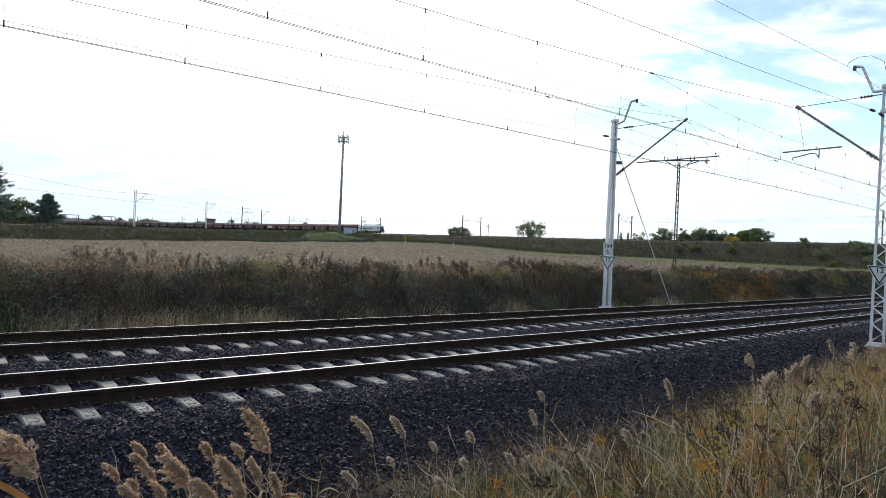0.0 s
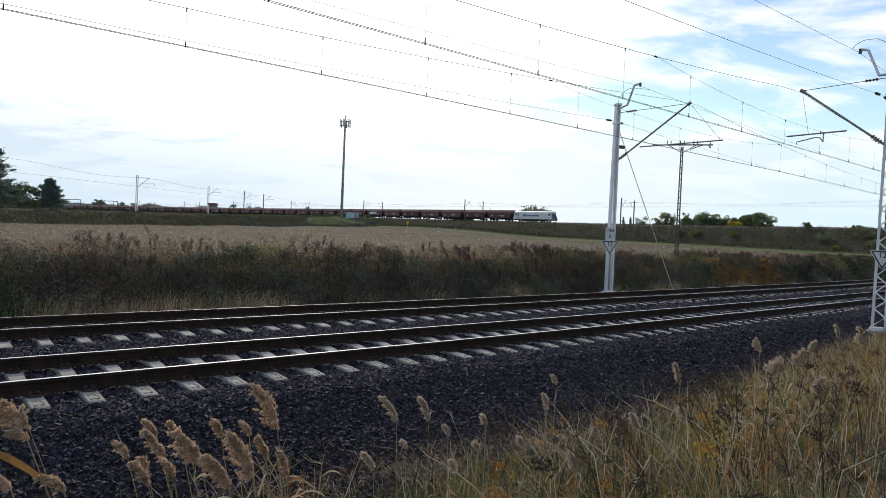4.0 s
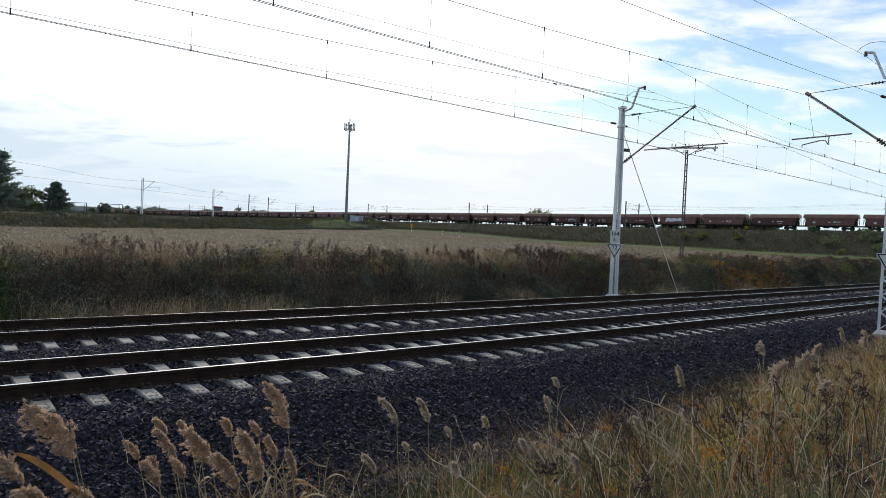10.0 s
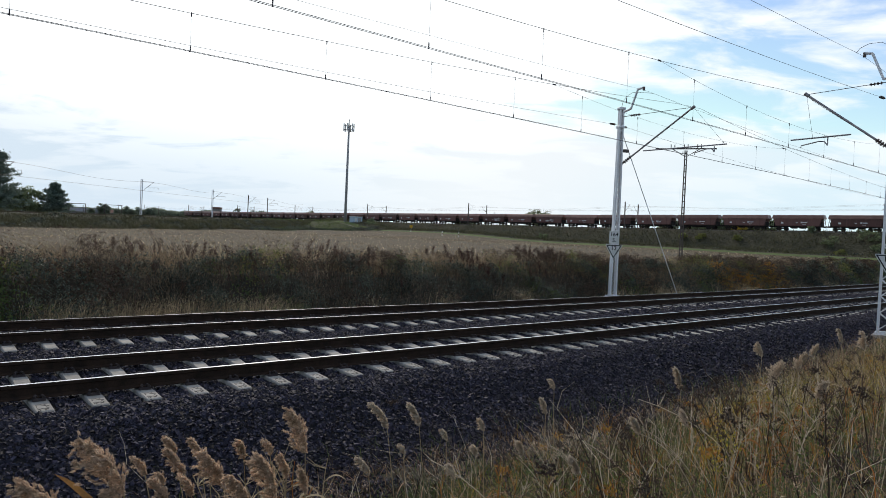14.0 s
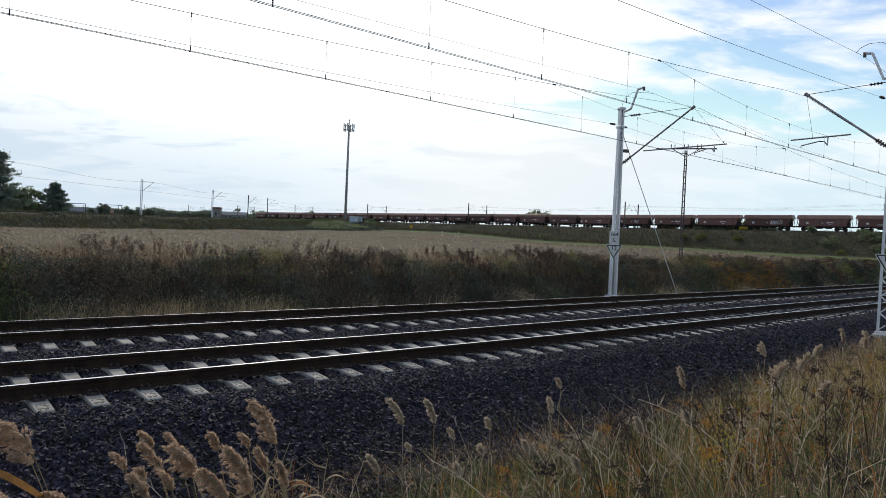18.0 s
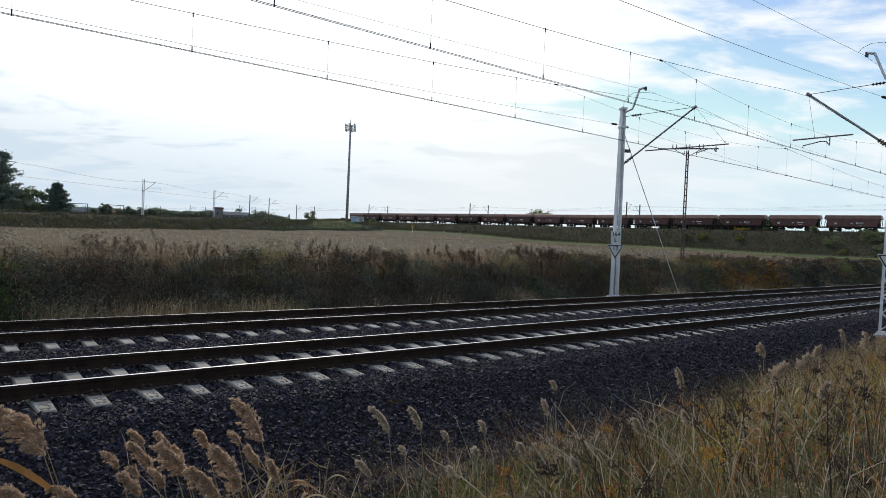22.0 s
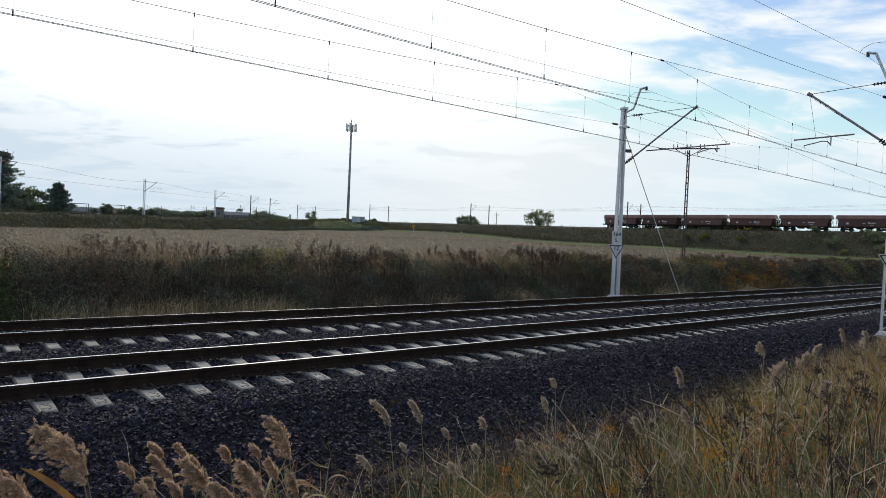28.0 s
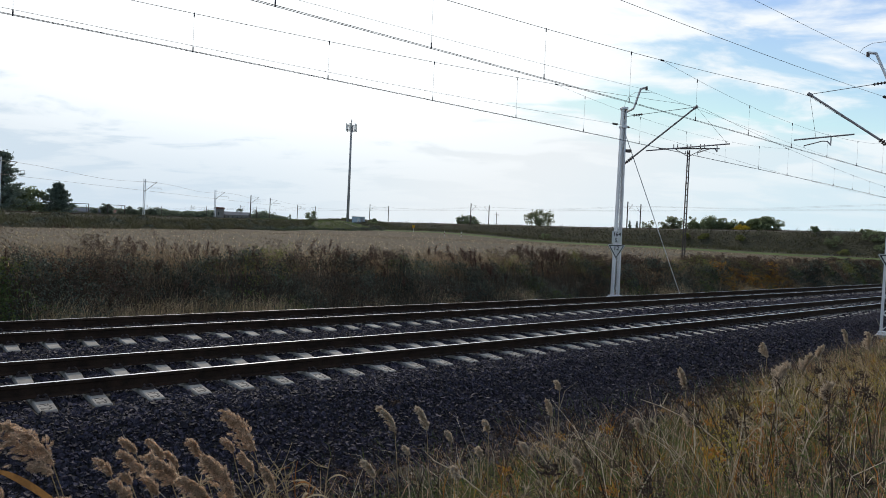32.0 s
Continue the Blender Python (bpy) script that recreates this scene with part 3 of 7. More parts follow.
def cantilever(root, to_local, side, arm, tip, tie, bar0, bar1, reg0, regd, reg1, horn, loop):
    """The bracket that carries the wires; points as (lat, z) in the plane across the track."""
    L = lambda p, s=0.0: to_local @ on_track(24.2 + s, p[0], p[1])
    a, t = L(arm), L(tip)
    sh = Shape()
    i0, i1 = a.lerp(t, 0.03), a.lerp(t, 0.14)
    sh.tube([a, i0], 0.04, 8)
    insulator(sh, i0, i1, 0.075, 4)
    sh.tube([i1, t], 0.036, 8)
    sh.tube([t - (t - a).normalized() * 0.1, t + (t - a).normalized() * 0.06], 0.06, 8)
    part("arm", sh.mesh("arm", ["tube", "insul"]), root, label="slanting tubular arm with insulator")
    sh = Shape()
    e = L(tie)
    sh.tube([t, t.lerp(e, 0.75)], 0.011, 5)
    insulator(sh, t.lerp(e, 0.75), t.lerp(e, 0.9), 0.05, 4)
    sh.tube([t.lerp(e, 0.9), e], 0.014, 5)
    part("tie_rod", sh.mesh("tie_rod", ["wire", "insul"]), root)
    sh = Shape()
    b0, b1 = L(bar0), L(bar1)
    sh.tube([b0, b1], 0.026, 8)
    r0 = L(reg0)
    sh.tube([r0, L(regd)], 0.02, 6)
    part("steady_tube", sh.mesh("steady_tube", ["tube"]), root)
    sh = Shape()
    rd, r1 = L(regd), L(reg1)
    up = Vector((0, 0, 0.09))
    sh.tube([rd, rd.lerp(r1, 0.12) + up * 1.6, rd.lerp(r1, 0.32) + up * 1.9, r1 + up * 0.9, r1], 0.02, 6)
    part("registration_arm", sh.mesh("registration_arm", ["tube"]), root)
    sh = Shape().tube([t, b0.lerp(b1, 0.62 if side < 0 else 0.98)], 0.005, 4)
    part("stay", sh.mesh("stay", ["wire"]), root)
    sh = Shape()
    hp = [L(p) for p in horn]
    for p, q in zip(hp, hp[1:]):
        sh.tube([p, q], 0.045, 6)
    sh.tube([hp[-1] - Vector((0, 0, 0.13)), hp[-1] + Vector((0, 0, 0.02))], 0.05, 8, 1)
    part("jumper_cable", Shape().tube([to_local @ on_track(*p) for p in loop], 0.008, 5).mesh("jumper_cable", ["wire"]), root)
    part("horn", sh.mesh("horn", ["steel", "insul"]), root, label="bent steel bracket on the mast top")


def sign_plates(root, z, km):
    """A white inverted triangle with a black rim, and above it on one mast a white kilometre plate."""
    def tri(r, y, mat, nm, parent, y1):
        pts = [(r * math.cos(a), r * math.sin(a)) for a in (math.radians(30), math.radians(150), math.radians(270))]
        out = []
        for i, (px, pz) in enumerate(pts):
            for d in (-1, 1):
                qx, qz = pts[(i + d) % 3]
                out.append((px + (qx - px) * 0.06, pz + (qz - pz) * 0.06))
        return part(nm, Shape().prism(out, y, y1, axis="y").mesh(nm, [mat]), parent, Matrix.Translation((0, 0, z)))
    plate = tri(0.43, -0.13, "white", "triangle_sign", root, -0.118)
    plate["label"] = "white inverted triangle sign with black rim and number"
    plate.matrix_basis = Matrix.Translation((0, 0, z))
    a = part("rim", Shape().prism([(0.33, 0.19), (-0.33, 0.19), (0, -0.385)], -0.1345, -0.131, axis="y").mesh("rim", ["black"]), plate)
    b = part("face", Shape().prism([(0.265, 0.153), (-0.265, 0.153), (0, -0.305)], -0.138, -0.1352, axis="y").mesh("face", ["white"]), plate)
    part("number_text", text_mesh("12", 0.24, "black"), plate, pose(0, -0.1395, 0.05, 90, 0, 0))
    if km:
        p = part("kilometre_plate", Shape().box(-0.21, 0.21, -0.132, -0.118, -0.27, 0.27, bevel=0.004).mesh("kilometre_plate", ["white"]), root,
                 Matrix.Translation((0, 0, z + 0.52)), "white kilometre plate with black numerals")
        part("number_text", text_mesh("164", 0.225, "black"), p, pose(0, -0.134, 0.12, 90, 0, 0))
        part("number_text", text_mesh("5.", 0.225, "black"), p, pose(0, -0.134, -0.13, 90, 0, 0))


def make_masts():
    # far side mast
    base = on_track(24.06, GAP + 3.05, -0.35)
    face = math.degrees(math.atan2(base.y, base.x)) - 90 + 30
    m = lattice_mast(8.15, 0.34, 0.19, 0, rungs=17, deep=0.08)
    m.matrix_basis = pose(*base, 0, 0, face)
    inv = m.matrix_basis.inverted()
    cantilever(m, inv, 1, (7.2, 5.38), (3.97, 7.44), (7.2, 7.42), (6.14, 5.88), (2.53, 5.89), (3.02, 5.84), (3.01, 5.62), (3.82, 5.56),
               [(7.25, 7.6), (6.86, 7.72), (6.56, 8.5), (6.27, 8.54)],
               [(24.9, 6.24, 8.4), (24.6, 6.4, 8.4), (24.2, 6.8, 8.4), (24.1, 7.05, 8.24), (24.06, 7.2, 7.98), (24.06, 7.24, 7.78)])
    before = set(m.children)
    sign_plates(m, 2.05, True)
    for c in m.children:       # the plates face the track, the mast stands turned
        if c not in before:
            c.matrix_basis = pose(0, 0, 0, 0, 0, -40) @ pose(0, -0.07, 0) @ c.matrix_basis
    sh = Shape().tube([inv @ on_track(24.0, 7.2, 6.9), inv @ on_track(29.1, 6.95, -0.6)], 0.018, 6)
    part("guy_rod", sh.mesh("guy_rod", ["steel"]), m, label="slanting anchor rod")
    sh = Shape().box(-0.12, 0.12, -0.1, 0.05, -0.06, 0.06)
    part("anchor_clamp", sh.mesh("anchor_clamp", ["dark_steel"]), m, Matrix.Translation((0.28, 0, 6.3)))
    tagged(m, "silver lattice railway mast with a kilometre plate beside the bank", "mast", group="catenary masts")
    # near side mast
    base = on_track(24.45, -2.9, -0.55)
    face = math.degrees(math.atan2(base.y, base.x)) - 90 - 6
    n = lattice_mast(8.35, 0.42, 0.3, 0, rungs=15)
    n.matrix_basis = pose(*base, 0, 0, face)
    inv = n.matrix_basis.inverted()
    cantilever(n, inv, -1, (-2.8, 5.36), (-0.24, 7.37), (-2.8, 7.45), (-1.7, 5.88), (0.2, 5.84), (-1.0, 5.84), (-1.0, 5.57), (-0.15, 5.54),
               [(-2.85, 7.56), (-2.55, 7.56), (-2.2, 8.42), (-1.97, 8.48)],
               [(23.45, -1.97, 8.33), (23.6, -2.02, 8.5), (23.9, -2.18, 8.68), (24.2, -2.45, 8.74), (24.4, -2.75, 8.55), (24.45, -2.9, 7.75)])
    sign_plates(n, 2.35, False)
    tagged(n, "silver lattice railway mast standing at the ballast edge", "mast", group="catenary masts")


make_masts()


def parab(s, s0, a, zmin, s_left=-31.0, s_sup=24.2):
    """Height of a sagging wire: one span before the mast, the next one after it."""
    if s <= s_sup:
        return zmin + a * (s - s0) ** 2
    return zmin + a * (s - (2 * s_sup - s0)) ** 2


def make_overhead(base_lat, tip_lat, s0, a, zmin, rope_end, rope_low, first, label):
    """Twin contact wires under a sagging messenger; a slack rope on both sides of the support carries the droppers there."""
    root = new("overhead_line")
    root.matrix_basis = Matrix.Translation(on_track(-2, base_lat, 5.5))
    inv = root.matrix_basis.inverted()
    ss = np.arange(-40, 79.01, 1.7)
    cz = lambda s: (5.47 if base_lat < 1 else 5.53) + 0.0045 * max(0.0, s - 26)
    lat = lambda s: base_lat + (tip_lat - base_lat) * math.cos((s - 24.2) / 54.4 * math.pi)
    P = lambda s, z, o=0.0: inv @ on_track(s, lat(s) + o, z)
    high = lambda s: parab(s, s0, a, zmin) + 0.0045 * max(0.0, s - 26)
    reach = 24.2 - rope_end
    slack = lambda s: rope_low + (high(rope_end) - rope_low) * ((s - 24.2) / reach) ** 2
    for o in (-0.028, 0.032):
        part("contact_wire", Shape().tube([P(s, cz(s), o) for s in ss], 0.0058, 5).mesh("contact_wire", ["wire"]), root)
    part("messenger_wire", Shape().tube([P(s, high(s)) for s in ss], 0.0058, 5).mesh("messenger_wire", ["wire"]), root)
    sh = Shape().tube([P(s, slack(s)) for s in np.linspace(rope_end, 24.2 + reach, 25)], 0.0036, 5)
    for s in (rope_end, 24.2 + reach):
        sh.tube([P(s - 0.06, slack(s)), P(s + 0.06, slack(s))], 0.022, 6)
    part("slack_rope", sh.mesh("slack_rope", ["wire"]), root, label="thin rope slung under the messenger wire at the mast")
    for k in range(-16, 21):
        s = first + 3.13 * k
        z = slack(s) if abs(s - 24.2) < reach else high(s)
        sh = Shape().tube([P(s, cz(s)), P(s, z)], 0.0026, 4)
        sh.tube([P(s, cz(s) - 0.02), P(s, cz(s) + 0.1)], 0.013, 5)
        sh.tube([P(s, z - 0.07), P(s, z + 0.02)], 0.013, 5)
        part("dropper", sh.mesh("dropper", ["wire"]), root)
    return tagged(root, label, "overhead wires", group="overhead lines")


make_overhead(0.0, -0.08, 0.0, 0.00190, 6.32, 15.3, 6.26, 13.95, "twin contact wires with droppers over the nearer track")
make_overhead(GAP, GAP - 0.3, -3.0, 0.00172, 6.2, 15.8, 6.36, 17.2, "twin contact wires with droppers over the farther track")


def make_feeder(lat, s_sup, z_sup, a, s0, name, label, insul=True):
    root = new(name)
    root.matrix_basis = Matrix.Translation(on_track(0, lat, z_sup))
    inv = root.matrix_basis.inverted()
    zz = lambda s: z_sup - a * ((s_sup - s0) ** 2 - ((s if s < s_sup else 2 * s_sup - s) - s0) ** 2)
    ss = np.arange(s_sup - 56, s_sup + 56.1, 2.0)
    part("wire", Shape().tube([inv @ on_track(s, lat, zz(s)) for s in ss], 0.0048, 5).mesh("wire", ["wire"]), root)
    if insul:
        sh = Shape()
        for d in (-1, 1):
            insulator(sh, inv @ on_track(s_sup + d * 0.25, lat, zz(s_sup + d * 0.25)), inv @ on_track(s_sup + d * 0.6, lat, zz(s_sup + d * 0.6)), 0.045, 4, 0)
        part("insulator", sh.mesh("insulator", ["insul"]), root)
    return tagged(root, label, "wire", group="line wires")


make_feeder(GAP + 2.05, 24.2, 8.42, 0.00072, -3, "earth_wire", "thin earth wire on the mast horns beside the bank", False)
make_feeder(-1.97, 24.0, 8.36, 0.00072, -3, "earth_wire", "thin earth wire on the mast horn at the ballast edge", False)
make_feeder(-2.8, 23.75, 6.82, 0.00110, -3, "feeder_wire", "feeder wire fixed to the mast at the ballast edge")
make_feeder(GAP + 3.05, 23.9, 7.02, 0.00085, -3, "feeder_wire", "feeder wire fixed to the mast beside the bank")


# ---------------------------------------------------------------- poles beyond the bank
def lattice_pole(height, w, mats, name):
    """A slim two-legged lattice post with flat rungs."""
    root = new(name)
    for sx in (-1, 1):
        part("leg", Shape().prism([(sx * w / 2 - 0.045, 0), (sx * w / 2 + 0.045, 0), (sx * w * 0.36 + 0.04, height), (sx * w * 0.36 - 0.04, height)], -0.06, 0.06, axis="y").mesh("leg", [mats]), root)
    z, i = 0.5, 0
    while z < height:
        ww = w * (0.5 - 0.14 * z / height)
        sh = Shape().box(-ww, ww, -0.045, 0.045, -0.035, 0.035)
        part("rung", sh.mesh("rung", [mats]), root, Matrix.Translation((0, 0, z)))
        z += 0.42
    return root


def make_power_pole():
    p = lattice_pole(8.25, 0.17, "dark_steel", "power_pole")
    x, y = 16.66, 47.0
    p.matrix_basis = pose(x, y, float(ground_z(x, y)) - 0.1, 0, 0, -20)
    sh = Shape().box(-2.0, 2.0, -0.04, 0.04, 8.33, 8.41)
    part("crossarm", sh.mesh("crossarm", ["dark_steel"]), p)
    sh = Shape().tube([(-0.9, 0, 8.35), (0, 0, 7.8)], 0.025, 5).tube([(0.9, 0, 8.35), (0, 0, 7.8)], 0.025, 5)
    part("brace", sh.mesh("brace", ["dark_steel"]), p)
    for x in (-1.0, -0.75, -0.12, 0.12, 0.75, 1.0):
        sh = Shape().tube([(x, 0, 8.4), (x, 0, 8.67)], 0.035, 6)
        part("insulator", sh.mesh("insulator", ["insul"]), p)
    tagged(p, "rusty brown lattice power pole with a crossarm in the weeds", "power pole")
    return p


make_power_pole()


def make_radio_mast():
    r = new("radio_mast")
    d = 300.0
    x, y = -44.3, d
    z0 = 6.35
    r.matrix_basis = pose(x, y, z0)
    part("shaft", Shape().tube([(0, 0, -2.5), (0, 0, 20), (0, 0, 42.2)], 0.66, 12, r1=0.4).mesh("shaft", ["pole_grey"], True), r)
    part("spire", Shape().tube([(0, 0, 42), (0, 0, 45.2)], 0.2, 8).mesh("spire", ["pole_grey"]), r)
    for k in range(6):
        a = k * 1.047 + 0.4
        px, py = 2.3 * math.cos(a), 2.3 * math.sin(a)
        part("antenna_panel", Shape().box(-0.3, 0.3, -0.16, 0.16, -1.7, 1.7, bevel=0.05).mesh("antenna_panel", ["white"]), r, pose(px, py, 41.6, 0, 0, math.degrees(a) + 90))
        part("antenna_arm", Shape().tube([(0, 0, 40.6), (px, py, 40.6)], 0.09, 5).tube([(0, 0, 42.4), (px, py, 42.4)], 0.09, 5).mesh("antenna_arm", ["dark_steel"]), r)
    ring = [(2.3 * math.cos(t), 2.3 * math.sin(t), 40.3) for t in np.linspace(0, 2 * math.pi, 17)]
    part("platform_ring", Shape().tube(ring, 0.09, 5, cap=False).mesh("platform_ring", ["dark_steel"]), r)
    tagged(r, "tall grey tubular radio mast with panel antennas", "radio mast")
    c = new("equipment_cabin")
    c.matrix_basis = pose(x + 5.0, y - 1.5, 5.75, 0, 0, 8)
    part("body", Shape().box(-2.8, 2.8, -1.4, 1.4, -1.5, 2.5, bevel=0.06).mesh("body", ["cabin"]), c)
    part("roof", Shape().box(-3.0, 3.0, -1.6, 1.6, 2.504, 2.72, bevel=0.05).mesh("roof", ["white"]), c)
    part("door", Shape().box(-0.5, 0.5, -1.46, -1.403, 0.0, 2.05).mesh("door", ["white"]), c)
    part("stripe", Shape().box(0.9, 2.2, -1.44, -1.403, 0.2, 2.1).mesh("stripe", ["pole_grey"]), c)
    tagged(c, "pale blue equipment cabin beside the radio mast", "cabin")


make_radio_mast()


def far_mast(arm_dir, h=8.6, steel="dark_steel"):
    """A distant railway mast: post, slanting arm, top tie and registration arm."""
    root = new("catenary_mast")
    sh = Shape()
    if steel == "steel":      # two channels laced with flat bars
        for e in (-0.2, 0.2):
            sh.box(e - 0.045, e + 0.045, -0.1, 0.1, -0.6, h)
        for k in range(int(h / 0.5)):
            e = 0.155 if k % 2 else -0.155
            sh.tube([(-e, 0, k * 0.5), (e, 0, k * 0.5 + 0.5)], 0.03, 4)
    else:
        sh.box(-0.14, 0.14, -0.14, 0.14, -0.6, h, bevel=0.02)
    part("post", sh.mesh("post", [steel]), root)
    a = arm_dir
    part("arm", Shape().tube([(0, 0, h - 3.0), (a * 2.9, 0, h - 0.7)], 0.05, 5).mesh("arm", ["dark_steel"]), root)
    part("tie_rod", Shape().tube([(0, 0, h - 0.6), (a * 2.9, 0, h - 0.7)], 0.03, 4).mesh("tie_rod", ["dark_steel"]), root)
    part("registration_arm", Shape().tube([(a * 1.2, 0, h - 2.1), (a * 4.1, 0, h - 2.0), (a * 4.1, 0, h - 2.5)], 0.035, 4).mesh("registration_arm", ["dark_steel"]), root)
    return root


def make_far_masts():
    src = {1: far_mast(1), -1: far_mast(-1)}
    first = {1: True, -1: True}

    def put(kind, m, label):
        if first[kind]:
            first[kind] = False
            ob = src[kind]
            ob.matrix_basis = m
        else:
            ob = copy_thing(src[kind], m)
        tagged(ob, label, "mast", group="distant catenary masts")
    for s in np.arange(-376, 900, 70.0):
        th = math.degrees(np.interp(s, TAB, LTH)) - 90
        p = on_line(s, -4.3 * FAR, 6.2)
        put(1, pose(*p, 0, 0, th), "distant dark railway mast on the high embankment")
        p = on_line(s + 3, 8.6 * FAR, 6.2)
        put(-1, pose(*p, 0, 0, th), "distant dark railway mast on the high embankment")
    tall, dark = far_mast(1, 9.2, "steel"), far_mast(1, 9.2)
    for i, y in enumerate((-3, 53, 108, 160, 209, 247, 274)):
        m = pose(BRANCH_X - 3.4, y, branch_z(y) - 0.6, 0, 0, 0)
        ob = tall if i == 0 else dark if i == 5 else copy_thing(tall if i < 5 else dark, m)
        ob.matrix_basis = m
        tagged(ob, "grey railway mast on the low branch embankment", "mast", group="branch line masts")


make_far_masts()


def simple_line(name, pts_fn, ss, r, label, group):
    o = new(name, Shape().tube([pts_fn(s) for s in ss], r, 4).mesh(name, ["wire"]))
    tagged(o, label, "wire", group=group)


def make_far_wires():
    for off in (0.0, 4.0):
        simple_line("overhead_wire", lambda s: on_line(s, off * FAR, 12.35), np.arange(-300, 900, 12), 0.013, "thin overhead wire of the high line", "far overhead wires")
        simple_line("overhead_wire", lambda s: on_line(s, off * FAR, 13.2 + 0.4 * math.cos((s - 44) / 70 * 2 * math.pi)), np.arange(-300, 900, 6), 0.013, "thin overhead wire of the high line", "far overhead wires")
    simple_line("overhead_wire", lambda y: Vector((BRANCH_X, y, branch_z(y) + 5.6)), np.arange(-3, 330, 10), 0.02, "thin overhead wire of the branch line", "far overhead wires")
    simple_line("overhead_wire", lambda y: Vector((BRANCH_X, y, branch_z(y) + 7.4 + 0.35 * math.cos((y - 108) / 54 * 2 * math.pi))), np.arange(-3, 330, 5), 0.02, "thin overhead wire of the branch line", "far overhead wires")


make_far_wires()


# rails of the two distant lines
def make_far_rails():
    for off, nm in ((0.0, "freight"), (5.7, "free")):
        t = new("railway_track")
        t.matrix_basis = Matrix.Translation(on_line(0, off * FAR, 6.62))
        inv = t.matrix_basis.inverted()
        for g in (-0.75, 0.75):
            part("rail", sweep("rail", lambda s, o, z: on_line(s, (off + g + o) * FAR, z), np.concatenate([np.arange(-800, -60, 20.0), np.arange(-60, 560, 5), np.arange(560, 1100, 20)]),
                               [(-0.07, 6.62), (-0.035, 6.66), (-0.035, 6.8), (0.035, 6.8), (0.035, 6.66), (0.07, 6.62)], ["rust", "polish"], [0, 0, 1, 0, 0]), t, inv)
        tagged(t, "distant railway track on top of the high embankment", "railway track", group="high line tracks")
    t = new("railway_track")
    t.matrix_basis = pose(BRANCH_X, 100, branch_z(100) - 0.2)
    inv = t.matrix_basis.inverted()
    for g in (-0.75, 0.75):
        part("rail", sweep("rail", lambda y, o, z: Vector((BRANCH_X + g + o, y, branch_z(y) + z)), np.arange(-20, 372, 8.0),
                           [(-0.07, -0.2), (-0.035, -0.14), (-0.035, 0), (0.035, 0), (0.035, -0.14), (0.07, -0.2)], ["rust", "polish"], [0, 0, 1, 0, 0]), t, inv)
    tagged(t, "single track of the branch line on its low bank", "railway track")


make_far_rails()


# ---------------------------------------------------------------- the freight train
PITCH = 13.5
WAGONS = 42


def wheelset_meshes():
    w = Shape().tube([(0, -0.07, 0), (0, 0.07, 0)], 0.46, 14).tube([(0, -0.09, 0), (0, 0.09, 0)], 0.14, 8)
    return w.mesh("wheel", ["under"])


WHEEL = wheelset_meshes()


def bogie_mesh():
    sh = Shape()
    for y in (-1.0, 1.0):
        sh.prism([(-1.35, 0.5), (-1.1, 0.42), (-0.45, 0.3), (0.45, 0.3), (1.1, 0.42), (1.35, 0.5), (1.3, 0.68), (0.5, 0.62), (-0.5, 0.62), (-1.3, 0.68)], y - 0.08, y + 0.08, axis="y")
        for x in (-0.9, 0.9):
            sh.box(x - 0.16, x + 0.16, y - 0.13, y + 0.13, 0.32, 0.62, bevel=0.03)
    sh.box(-0.25, 0.25, -1.0, 1.0, 0.45, 0.8)
    return sh.mesh("bogie", ["under"])


BOGIE = bogie_mesh()


def add_bogies(root, xs, base=0.9):
    for x in xs:
        b = part("bogie", BOGIE, root, Matrix.Translation((x, 0, 0)))
        for dx in (-base, base):
            for y in (-0.75, 0.75):
                part("wheel", WHEEL, b, Matrix.Translation((dx, y, 0.46)))


